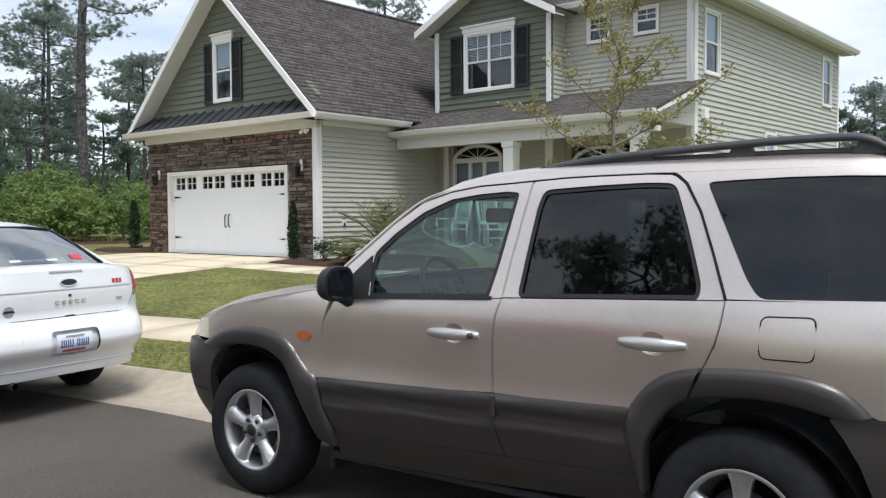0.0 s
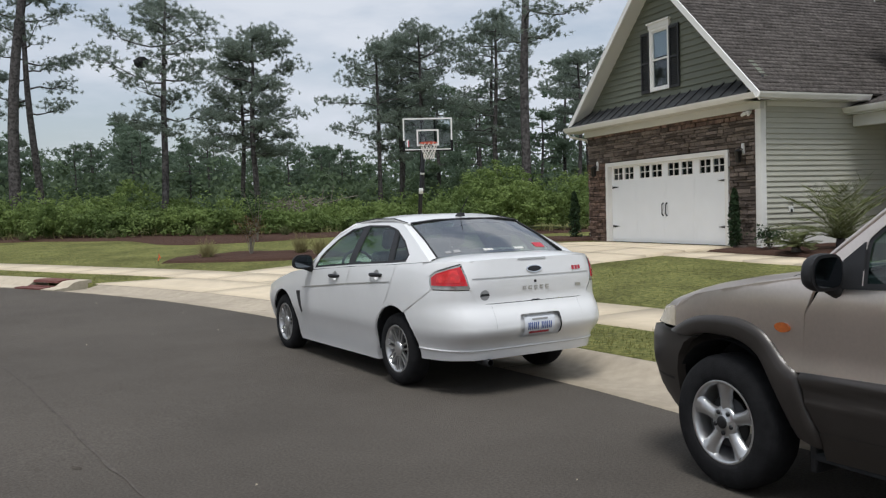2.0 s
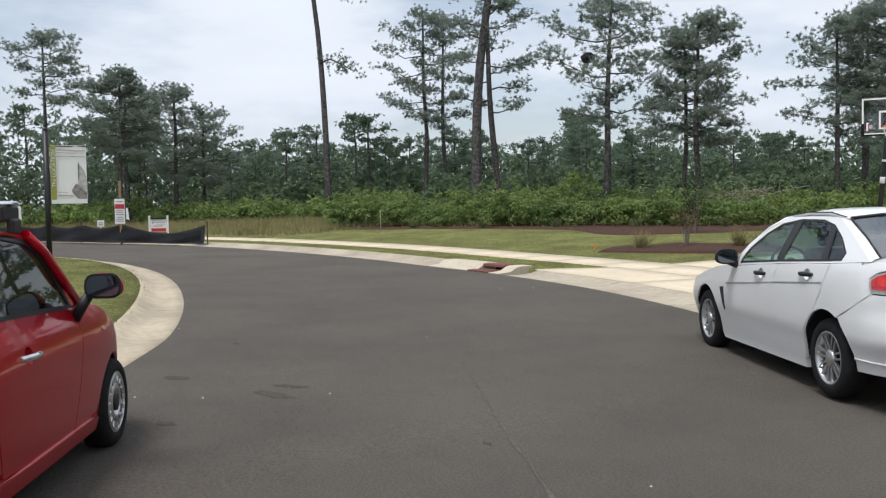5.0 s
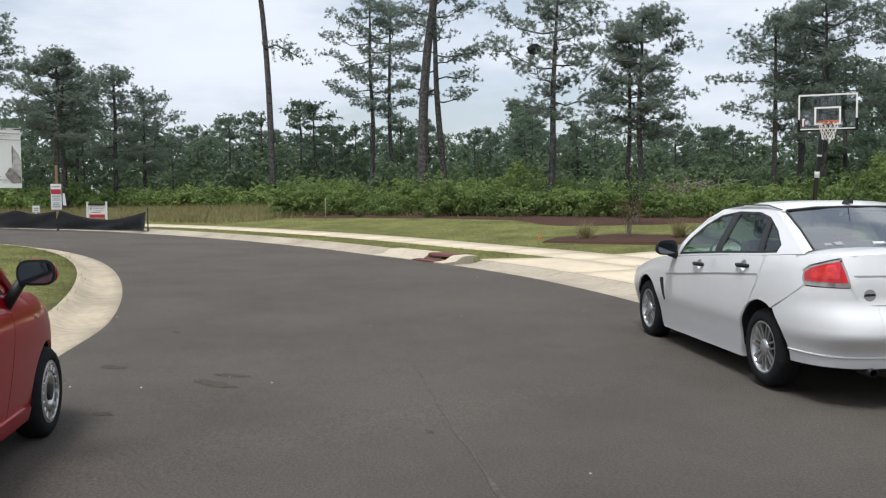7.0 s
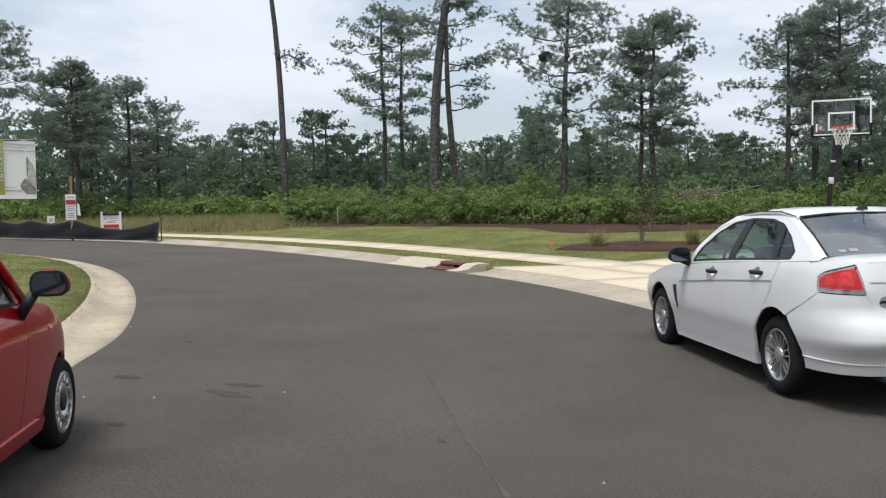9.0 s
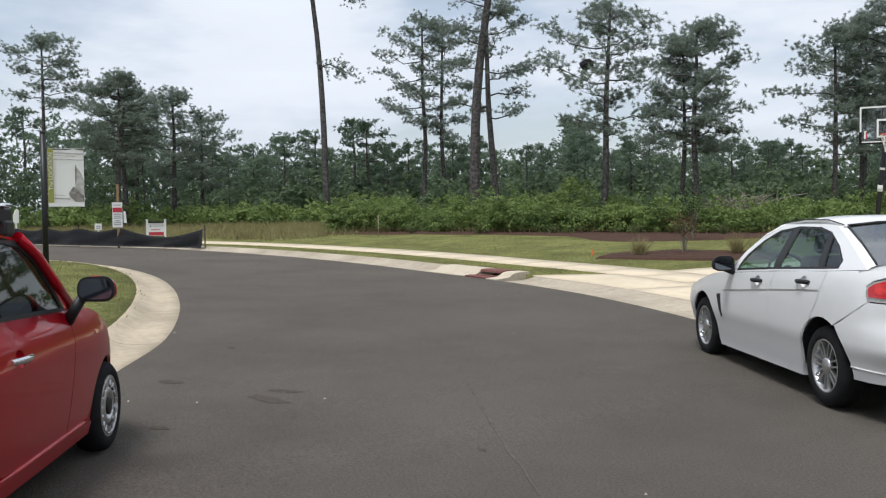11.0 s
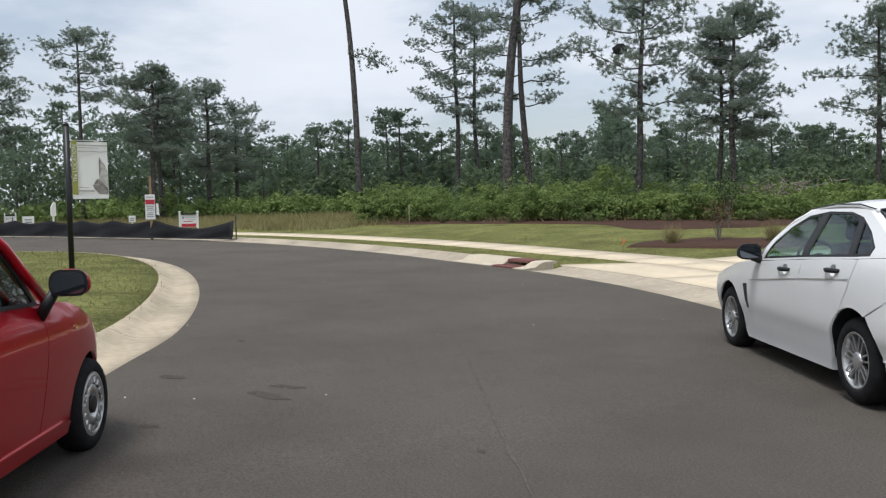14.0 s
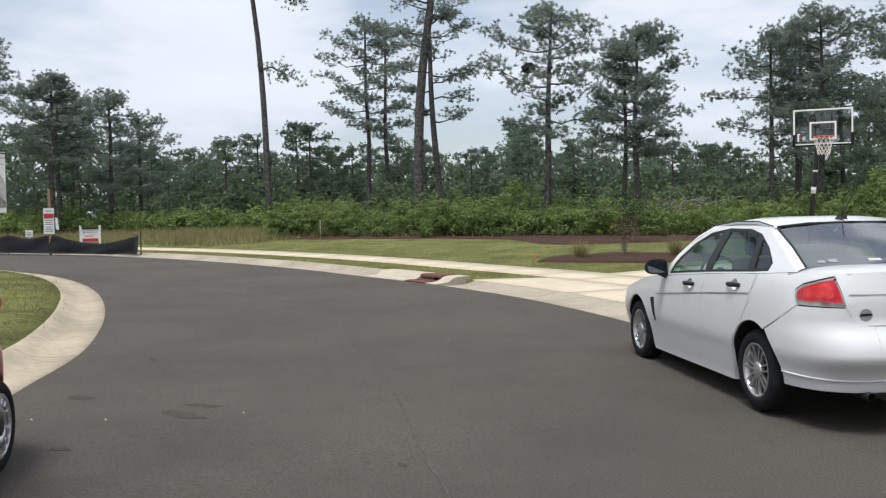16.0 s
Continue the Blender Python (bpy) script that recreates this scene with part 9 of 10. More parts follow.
def shrub(name, label, x, y, h, w, seed, mat, n=420, size=0.06, stems=7, category="shrub", z=None, squeeze=1.0):
    """A shrub: stems from one foot and leaves clumped towards their ends."""
    rng = np.random.default_rng(seed)
    root = thing(name, pose(x, y, (ground_z(x, y) if z is None else z) + 0.03), label, category)
    bm = bmesh.new()
    tips = []
    for k in range(stems):
        q = 2 * math.pi * k / stems + rng.uniform(-0.4, 0.4)
        reach = w * rng.uniform(0.3, 1.0)
        p1 = Vector((math.cos(q) * reach * 0.35, math.sin(q) * reach * 0.35, h * 0.45))
        p2 = Vector((math.cos(q) * reach, math.sin(q) * reach, h * rng.uniform(0.7, 1.0)))
        tube(bm, [(0, 0, -0.05), p1, p2], [0.012, 0.009, 0.004], 5, caps=False)
        tips.append((p1, p2))
    part("stem", bm, M["bark_pale"], root)
    c = []
    for k in range(n):
        a, b = tips[rng.integers(0, stems)]
        t = rng.random() ** 0.7
        c.append(np.array(a.lerp(b, t)) + rng.normal(scale=w * 0.22, size=3) * (1, 1, 0.8))
    c = np.array(c)
    c[:, 2] = np.clip(c[:, 2] * squeeze, 0.02, None)
    v, f = leaves(c, size, rng)
    ob = new("foliage", quick_mesh("foliage", v, f, M[mat]))
    ob.parent = root
    return root


shrub("shrub", "small rust-tinged shrub in the mulch bed", -15.6, 17.2, 1.15, 0.45, 1, "red_shrub", 380, 0.05)
shrub("shrub", "thin young shrub in the mulch bed", -19.6, 21.8, 1.9, 0.55, 2, "evergreen", 420, 0.06)
for k, (x, y) in enumerate(((-16.4, 16.4), (-14.5, 17.9), (-13.6, 17.6))):
    rng = np.random.default_rng(90 + k)
    c = np.zeros((260, 3)) + rng.normal(scale=0.05, size=(260, 3)) * (1, 1, 0)
    d = unit(rng.normal(size=(260, 3)) * (0.5, 0.5, 0.1) + (0, 0, 1))
    v, f = blades(c, d, 0.50, 0.014, rng)
    ob = new("grass_clump", quick_mesh("grass_clump", v, f, M["dry_grass"]))
    ob.location = (x, y, ground_z(x, y) + 0.06)
    tagged(ob, "tawny ornamental grass clump in the mulch bed", "grass clump", "grass clumps in the bed")
for k in range(9):
    i = int((k + 0.6) / 10 * len(edge))
    x, y = edge[i] - en[i] * 0.55
    rng = np.random.default_rng(120 + k)
    c = np.zeros((160, 3)) + rng.normal(scale=0.05, size=(160, 3)) * (1, 1, 0)
    d = unit(rng.normal(size=(160, 3)) * (0.6, 0.6, 0.1) + (0, 0, 1))
    v, f = blades(c, d, 0.36, 0.022, rng)
    ob = new("grass_clump", quick_mesh("grass_clump", v, f, M["palm"]))
    ob.location = (x, y, ground_z(x, y) + 0.05)
    tagged(ob, "grey-green grass clump at the thicket's foot", "grass clump", "grass clumps by the thicket")

# plants at the house
def column_shrub(label, x, y, z, h, w, seed):
    """A slim upright evergreen, leafy from the ground up."""
    rng = np.random.default_rng(seed)
    root = thing("evergreen_shrub", pose(x, y, z), label, "shrub")
    bm = bmesh.new()
    tube(bm, [(0, 0, -0.05), (0.01, 0, h * 0.5), (0, 0, h * 0.9)], [0.02, 0.014, 0.005], 6)
    part("stem", bm, M["bark"], root)
    t = rng.random(1700) ** 0.8
    q = rng.uniform(0, 2 * np.pi, 1700)
    r = w * np.sqrt(np.clip(1.02 - t**2.2, 0, 1)) * np.sqrt(rng.random(1700)) * (1 + 0.25 * np.sin(3 * q + 9 * t))
    v, f = leaves(np.stack([r * np.cos(q), r * np.sin(q), 0.03 + t * h], 1), 0.055, rng, up=0.9)
    ob = new("foliage", quick_mesh("foliage", v, f, M["evergreen"]))
    ob.parent = root
    return root


q = at_house(5.55, -0.32)
column_shrub("slim dark upright evergreen beside the garage door", q.x, q.y, 0.56, 1.25, 0.13, 4)
q = at_house(-1.30, -0.35)
column_shrub("slim dark upright evergreen at the garage corner", q.x, q.y, 0.56, 1.40, 0.17, 5)
q = at_house(6.75, -0.45)
shrub("low_shrub", "low rounded green shrub in the bed", q.x, q.y, 0.36, 0.38, 6, "evergreen", 520, 0.05, 9, z=0.55)


def palm(x, y, z, size, seed):
    """A sago-like palm: fronds arching from a short trunk, each with two rows of leaflets."""
    rng = np.random.default_rng(seed)
    root = thing("palm", pose(x, y, z), "spiky low palm with arching fronds in the bed", "palm")
    bm = bmesh.new()
    tube(bm, [(0, 0, -0.05), (0, 0, 0.10 * size)], [0.10, 0.08], 8)
    part("trunk", bm, M["bark"], root)
    for k in range(38):
        q = 2.4 * k + rng.uniform(-0.2, 0.2)
        L = size * rng.uniform(0.8, 1.1)
        tilt = rng.uniform(0.30, 1.40)
        pts = []
        for i in range(9):
            t = i / 8
            r = L * t * math.cos(tilt) * (1 + 0.2 * t)
            zz = 0.08 * size + L * t * math.sin(tilt) - 0.42 * L * t * t * (0.5 + 0.5 * math.cos(tilt))
            pts.append(np.array([math.cos(q) * r, math.sin(q) * r, zz]))
        c, d = [], []
        for i in range(1, 9):
            for j in range(3):
                t = (i - 1 + j / 3) / 8
                a = pts[i - 1] + (pts[i] - pts[i - 1]) * j / 3
                ax = unit(pts[i] - pts[i - 1])
                sd = np.array([-math.sin(q), math.cos(q), 0.0])
                for s in (1, -1):
                    c.append(a)
                    d.append(unit(sd * s + ax * 0.8 + np.array([0, 0, 0.25])))
        v, f = blades(np.array(c), np.array(d), 0.24 * size, 0.016, rng)
        ob = new("frond", quick_mesh("frond", v, f, M["palm"]))
        ob.parent = root
    return root


q = at_house(7.95, 0.25)
palm(q.x, q.y, 0.62, 1.50, 7)
q = at_house(7.75, -0.70)
palm(q.x, q.y, 0.58, 0.45, 8)


# the young street tree on the lawn in front of the porch
def young_tree(x, y, h, turn, seed):
    """A thin-stemmed lawn tree: ascending limbs that fork into twigs, leaves gathered along the twigs."""
    rng = np.random.default_rng(seed)
    root = thing("young_tree", pose(x, y, ground_z(x, y) - 0.03, 0, 0, turn), "young lawn tree with sparse yellow-green leaves", "tree")
    bm = bmesh.new()
    spine = [Vector((0.03 * math.sin(k) + (0.30 * max(0, k - 5) / 3), 0.03 * math.cos(2 * k), h * k / 8)) for k in range(9)]
    tube(bm, spine, [0.050 * (1 - 0.85 * k / 8) for k in range(9)], 7)
    part("trunk", bm, M["bark_pale"], root)
    limbs = [(0.36, -0.95, 0.22, 0.4, 0.5), (0.42, -1.55, 0.98, 0.2, 1.4), (0.56, -0.95, 0.95, -0.3, 0.6), (0.70, -0.48, 1.20, 0.1, 1.6), (0.62, 0.98, 0.62, 0.3, 1.1), (0.46, 1.65, 1.05, -0.2, 1.5), (0.42, 1.55, 0.42, 0.3, 1.6), (0.37, 1.15, 0.20, -0.5, 0.7), (0.33, 2.05, 0.30, 0.2, 0.5), (0.68, 0.72, 0.52, -0.3, 0.9), (0.84, 0.18, 0.80, 0.1, 1.5)]
    limbs += [(rng.uniform(0.36, 0.8), 0.35 * math.cos(q), rng.uniform(0.3, 0.8), (1.2 - 0.05 * k) * math.sin(q), 0.3) for k, q in enumerate((1.2, 4.4, 1.9, 5.2, 1.5, 4.9, 1.1, 4.6, 1.8))]
    c = []
    for f, ax, az, ay, full in limbs:
        bm = bmesh.new()
        k = min(7, int(f * 8))
        p0 = spine[k].lerp(spine[k + 1], f * 8 - k)
        d = Vector((ax, ay, az))
        side = Vector((-d.y, d.x, 0)).normalized()
        run = [p0 + d * t + side * 0.06 * math.sin(5 * t + f * 9) + Vector((0, 0, -0.10 * math.sin(math.pi * t))) for t in (0, 0.2, 0.4, 0.6, 0.8, 1.0)]
        tube(bm, run, [0.018, 0.015, 0.012, 0.009, 0.007, 0.004], 5, caps=False)
        for q in range(int(4 + 9 * full)):
            t = rng.uniform(0.25, 1.0)
            m = min(4, int(t * 5))
            a = run[m].lerp(run[m + 1], t * 5 - m)
            w = d.normalized() * rng.uniform(0.0, 0.5) + Vector(rng.normal(size=3)) * 0.55 + Vector((0, 0, 0.45))
            b = a + w.normalized() * rng.uniform(0.12, 0.36)
            tube(bm, [a, a.lerp(b, 0.5) + Vector(rng.normal(size=3)) * 0.02, b], [0.006, 0.004, 0.002], 4, caps=False)
            for g in range(int(12 + 11 * full)):
                c.append(np.array(a.lerp(b, 0.25 + 0.85 * rng.random())) + rng.normal(scale=0.045, size=3))
        part("limb", bm, M["bark_pale"], root)
    v, f = leaves(np.array(c), 0.050, rng)
    ob = new("crown", quick_mesh("crown", v, f, M["young_leaf"]))
    ob.parent = root
    return root


young_tree(2.62, 13.62, 4.8, -8.2, 3)

# ---- small things along the street ----
def text_part(name, words, size, material, parent, m, depth=0.004, label=""):
    """Letters of the built-in font as a thin mesh."""
    cu = bpy.data.curves.new(name, "FONT")
    cu.body = words
    cu.size = size
    cu.align_x = "CENTER"
    cu.align_y = "CENTER"
    cu.extrude = depth / 2
    cu.resolution_u = 4
    tmp = bpy.data.objects.new(name, cu)
    me = bpy.data.meshes.new_from_object(tmp)
    bpy.data.objects.remove(tmp)
    bpy.data.curves.remove(cu)
    me.materials.clear()
    me.materials.append(material)
    ob = new(name, me)
    ob.parent = parent
    ob.matrix_local = m
    if label:
        ob["label"] = label
    return ob


def facing(x, y, z, toward):
    """A frame at a place whose -y side looks toward a plan point."""
    q = math.degrees(math.atan2(toward[1] - y, toward[0] - x))
    return pose(x, y, z, 0, 0, q + 90)


# basketball hoop beside the driveway
hx, hy = -11.33, 19.27
hz = ground_z(hx, hy)
hoop = thing("basketball_hoop", facing(hx, hy, hz, (-4.2, 9.0)), "portable basketball hoop, clear board on a black pole", "basketball hoop")
part("pole_base", boxed(-0.55, 0.05, 0.25, 1.25, 0.0, 0.17, 0.05), M["rubber"], hoop, "black plastic hoop base")
bm = bmesh.new()
tube(bm, [(-0.28, 0.62, 0.10), (-0.19, 0.48, 1.4), (-0.05, 0.30, 3.02)], 0.055, 12)
part("pole", bm, M["black_metal"], hoop, "slanting black steel pole")
bm = bmesh.new()
for x in (-0.16, 0.20):
    tube(bm, [(-0.05 + (x - 0.02) * 0.25, 0.36, 2.55), (x, 0.06, 2.85), (x, 0.05, 3.36)], 0.018, 6)
part("arm", bm, M["black_metal"], hoop, "black lifting arms behind the board")
for x0, x1 in ((-0.16, -0.13), (0.19, 0.22)):
    part("upright", boxed(x0, x1, 0.015, 0.045, 2.68, 3.42, 0.004), M["black_metal"], hoop)
bm = bmesh.new()
tube(bm, [(-0.134, 0.40, 2.02), (-0.129, 0.395, 2.07)], 0.058, 12)
part("pole_label", bm, M["sign_white"], hoop, "small white label on the pole")
bm = bmesh.new()
tube(bm, [(-0.180, 0.462, 1.52), (-0.170, 0.450, 1.67)], 0.058, 12)
part("pole_label", bm, M["sign_white"], hoop, "white label band on the pole")
part("backboard", boxed(-0.60, 0.63, 0.0, 0.012, 2.64, 3.44, 0.004), M["glass_clear"], hoop, "clear acrylic board")
bm = bmesh.new()
for a in ((-0.62, 0.65, 3.42, 3.455), (-0.62, 0.65, 2.625, 2.66), (-0.62, -0.585, 2.66, 3.42), (0.615, 0.65, 2.66, 3.42)):
    box(bm, a[0], a[1], -0.012, 0.022, a[2], a[3])
part("board_frame", bm, M["sign_white"], hoop, "white painted board rim")
bm = bmesh.new()
for a in ((-0.27, 0.30, 3.12, 3.16), (-0.27, 0.30, 2.74, 2.78), (-0.27, -0.23, 2.78, 3.12), (0.26, 0.30, 2.78, 3.12)):
    box(bm, a[0], a[1], -0.006, -0.002, a[2], a[3])
part("target_square", bm, M["sign_white"], hoop, "white target lines on the board")
for x0, x1 in ((-0.635, -0.575), (0.605, 0.665)):
    part("corner_pad", boxed(x0, x1, -0.03, 0.04, 2.60, 2.88, 0.008), M["rubber"], hoop, "black corner padding")
part("bottom_pad", boxed(-0.575, 0.605, -0.02, 0.035, 2.60, 2.635, 0.008), M["rubber"], hoop)
part("board_mark", boxed(-0.53, -0.47, -0.005, -0.002, 2.72, 2.90), M["sign_white"], hoop, "small red and white mark")
part("board_mark", boxed(-0.495, -0.47, -0.008, -0.0055, 2.72, 2.88), M["sign_red"], hoop)
part("bracket", boxed(-0.10, 0.13, -0.10, 0.0, 2.70, 2.86, 0.01), M["black_metal"], hoop)
bm = bmesh.new()
cx, cy, cr = 0.015, -0.34, 0.225
tube(bm, [(cx + cr * math.cos(q), cy + cr * math.sin(q), 2.785) for q in (2 * math.pi * k / 28 for k in range(29))], 0.011, 7, caps=False)
part("rim", bm, M["hoop_orange"], hoop, "orange-red steel rim")
bm = bmesh.new()
levels = [(0.222, 2.775), (0.20, 2.69), (0.175, 2.60), (0.15, 2.52), (0.135, 2.44), (0.13, 2.38)]
for k in range(12):
    for s in (1, -1):
        tube(bm, [(cx + r * math.cos(q), cy + r * math.sin(q), z) for i, (r, z) in enumerate(levels) for q in (2 * math.pi * (k + s * i * 0.5) / 12,)], 0.006, 4, caps=False)
part("net", bm, M["net_white"], hoop, "white knotted cord net")

# banner on a black pole in the island lawn
bx, by = -19.30, 2.52
bz = road_z(bx, by) + 0.16
banner = thing("banner_pole", facing(bx, by, bz, (0.4, 0.5)), "black pole with a printed lot banner in the lawn", "banner")
bm = bmesh.new()
tube(bm, [(0, 0, -0.2), (0, 0, 3.02)], 0.058, 14)
tube(bm, [(0, 0, 3.02), (0, 0, 3.06), (0, 0, 3.09)], [0.062, 0.05, 0.01], 14)
part("pole", bm, M["black_metal"], banner, "round black steel pole")
for z in (1.52, 2.70):
    bm = bmesh.new()
    tube(bm, [(0.0, 0, z), (0.80, 0, z)], 0.012, 8)
    part("banner_arm", bm, M["black_metal"], banner)
sheet = []
for i in range(13):
    x = 0.075 + 0.70 * i / 12
    sheet.append((x, 0.012 * math.sin(i * 0.55)))
bm = bmesh.new()
cols = [[bm.verts.new((x, y + d, z)) for z in (1.50, 1.9, 2.3, 2.72)] + [] for d in (0.0,) for x, y in sheet]
for a, b in zip(cols[:-1], cols[1:]):
    for j in range(3):
        bm.faces.new((a[j], b[j], b[j + 1], a[j + 1])).smooth = True
cloth = part("banner_cloth", bm, M["banner_pale"], banner, "pale printed banner cloth")
part("banner_strip", boxed(0.078, 0.185, -0.022, -0.014, 1.585, 2.712), M["banner_green"], cloth, "olive green banner strip")
part("banner_hem", boxed(0.078, 0.772, -0.024, -0.014, 1.503, 1.582), M["sign_white"], cloth)
text_part("lettering", "The LOCATION", 0.112, M["sign_white"], cloth, Matrix.Translation((0.138, -0.026, 2.24)) @ Matrix.Rotation(radians(90), 4, "X") @ Matrix.Rotation(radians(90), 4, "Z"), label="white upright lettering")
# the grey print: a rowing boat with its raised sail on a shore
bm = bmesh.new()
prism(bm, [(0.57, 1.66), (0.77, 1.60), (0.77, 2.06), (0.72, 2.20), (0.615, 2.36), (0.60, 2.32), (0.60, 2.0), (0.585, 1.86)], "y", -0.020, -0.016)
part("print", bm, M["print_mid"], cloth, "grey printed sail shape")
bm = bmesh.new()
prism(bm, [(0.47, 1.78), (0.56, 1.92), (0.66, 1.84), (0.76, 1.72), (0.76, 1.60), (0.60, 1.60), (0.50, 1.70)], "y", -0.026, -0.021)
part("print", bm, M["print_dark"], cloth, "dark printed boat shape")
bm = bmesh.new()
prism(bm, [(0.60, 2.00), (0.62, 2.00), (0.635, 2.30), (0.62, 2.38), (0.605, 2.36)], "y", -0.028, -0.0265)
part("print", bm, M["print_dark"], cloth)
for a, b, c, d in ((0.20, 0.50, 1.69, 1.655), (0.20, 0.40, 1.75, 1.735), (0.20, 0.77, 2.635, 2.60), (0.20, 0.77, 2.50, 2.48), (0.20, 0.60, 2.575, 2.56)):
    bm = bmesh.new()
    prism(bm, [(a, d), (b, d - 0.008), (b, c - 0.012), (a, c)], "y", -0.020, -0.016)
    part("print", bm, M["print_mid"], cloth)

# silt fence along the field
fence_run = spline([(-34.29, 9.95), (-35.3, 9.15), (-36.6, 8.55), (-38.4, 7.4), (-40.6, 6.15), (-43.5, 4.65), (-47.0, 2.2), (-51.0, -1.0), (-56.0, -5.0)], 0.30)
fence_n = normals_of(fence_run)
fence = thing("silt_fence", pose(-34.29, 9.95, 0.0), "sagging black silt fence on thin stakes by the field", "silt fence")
bm = bmesh.new()
lo, hi = [], []
run = 0.0
STAKES = []
for i, (p, q) in enumerate(zip(fence_run, fence_n)):
    if i:
        run += float(np.hypot(*(p - fence_run[i - 1])))
    x, y = p
    z = road_z(x, y) + 0.17
    k = run % 2.4
    sag = 0.15 * math.sin(math.pi * k / 2.4) if run > 4.8 else 0.34 * math.sin(math.pi * min(1, run / 4.4)) ** 0.8
    top = z + 0.66 - sag + 0.03 * noise.noise((run, 0, 0))
    if i == 0 or int(run / 2.4) != int((run - 0.3) / 2.4):
        STAKES.append((x, y, z, top))
    out = 0.05 * math.sin(run * 3.1)
    rows = []
    for j in range(6):
        t = j / 5
        b = 0.07 * math.sin(t * 5 + run * 2.2) * (1 - t) + out * t
        rows.append(bm.verts.new((x + q[0] * (b - 0.18 * (1 - t)) + 34.29, y + q[1] * (b - 0.18 * (1 - t)) - 9.95, z - 0.10 + (top - z + 0.10) * t)))
    lo.append(rows)
for a, b in zip(lo[:-1], lo[1:]):
    for j in range(5):
        bm.faces.new((a[j], b[j], b[j + 1], a[j + 1])).smooth = True
bmesh.ops.solidify(bm, geom=bm.faces[:], thickness=0.006)
part("fabric", bm, M["silt_fabric"], fence, "wrinkled black woven fabric")
for x, y, z, top in STAKES:
    ob = part("stake", boxed(-0.02, 0.02, 0.05, 0.09, -0.3, top - z + 0.16), M["bark"], fence)
    ob.location = (x + 34.29, y - 9.95, z)

# two-post sign with a planter
sx, sy = -39.3, 9.25
sz = ground_z(sx, sy)
NARROW = Matrix.Diagonal((0.55, 0.55, 0.82, 1))
sign = thing("lot_sign", facing(sx, sy, sz - 0.05, (0.4, 0.4)) @ NARROW, "white two-post lot sign with a small planter", "sign")
for x in (-0.70, 0.70):
    p = part("post", boxed(x - 0.075, x + 0.075, -0.075, 0.075, -0.2, 1.28, 0.006), M["sign_white"], sign)
    part("cap", boxed(x - 0.10, x + 0.10, -0.10, 0.10, 1.283, 1.34, 0.015), M["sign_white"], p)
panel = part("panel", boxed(-0.62, 0.62, -0.02, 0.02, 0.46, 1.14, 0.004), M["sign_white"], sign, "white sign panel")
part("band", boxed(-0.56, 0.58, -0.028, -0.0205, 0.48, 0.66), M["sign_red"], panel, "rusty red band")
for a in ((-0.50, -0.38, 0.92, 1.02), (-0.28, 0.50, 0.96, 0.985), (-0.40, 0.30, 0.76, 0.80), (-0.10, 0.52, 0.86, 0.88)):
    part("bar", boxed(a[0], a[1], -0.026, -0.0205, a[2], a[3]), M["sign_red" if a[2] < 0.8 else "sign_grey"], panel)
part("planter", boxed(-0.55, 0.55, -0.10, 0.10, 1.145, 1.22, 0.01), M["black_metal"], sign, "low dark planter box")
rng = np.random.default_rng(55)
c = rng.normal(size=(260, 3)) * (0.16, 0.07, 0.13) + (-0.15, 0, 1.40)
v, f = leaves(c, 0.055, rng)
ob = new("planter_leaves", quick_mesh("planter_leaves", v, f, M["thicket_leaf"]))
ob.parent = sign

q = (-49.7, 2.47)
copy_thing(sign, facing(q[0], q[1], ground_z(*q) - 0.05, (0.4, 0.4)) @ NARROW @ Matrix.Scale(1.22, 4))
q = (-49.7, 1.48)
board = thing("post_sign", facing(q[0], q[1], ground_z(*q), (0.4, 0.4)) @ Matrix.Scale(1.18, 4), "white tapered box sign high on a dark post", "sign")
bm = bmesh.new()
prism(bm, [(-0.40, 2.0), (0.36, 2.0), (0.46, 2.62), (-0.48, 2.62)], "y", -0.30, 0.30)
case = part("case", bm, M["sign_white"], board, "white tapered case")
part("rim", boxed(-0.50, 0.48, -0.32, 0.32, 2.622, 2.68, 0.01), M["sign_white"], case)
part("post", boxed(-0.06, 0.06, -0.06, 0.06, -0.2, 1.998), M["black_metal"], board)

# tall stake sign with a red band and its leaflet box
sx, sy = -38.28, 7.42
sz = ground_z(sx, sy)
stake = thing("stake_sign", facing(sx, sy, sz - 0.05, (0.4, 0.4)) @ Matrix.Diagonal((0.72, 0.72, 1.0, 1)), "white and red lot sign on a wooden stake", "sign")
part("stake", boxed(-0.01, 0.13, 0.0, 0.07, -0.3, 2.50 + 0.25, 0.004), M["raw_wood"], stake, "raw wooden stake")
panel = part("panel", boxed(-0.26, 0.30, -0.022, -0.002, 0.92, 1.98, 0.003), M["sign_white"], stake, "white sign panel")
part("band", boxed(-0.24, 0.28, -0.030, -0.0225, 1.56, 1.76), M["sign_red"], panel, "red band")
for z, w in ((1.85, 0.20), (1.46, 0.22), (1.38, 0.18), (1.30, 0.22), (1.18, 0.16), (1.10, 0.20), (1.02, 0.20)):
    part("bar", boxed(0.02 - w, 0.02 + w, -0.028, -0.0225, z, z + 0.035), M["sign_grey"], panel)
bm = bmesh.new()
prism(bm, [(0.36, 1.12), (0.54, 1.08), (0.48, 1.58), (0.36, 1.60)], "y", -0.02, 0.08)
part("leaflet_box", bm, M["sign_white"], stake, "white leaflet box")
part("leaflet_arm", boxed(0.10, 0.40, 0.02, 0.06, 1.45, 1.49), M["raw_wood"], stake)

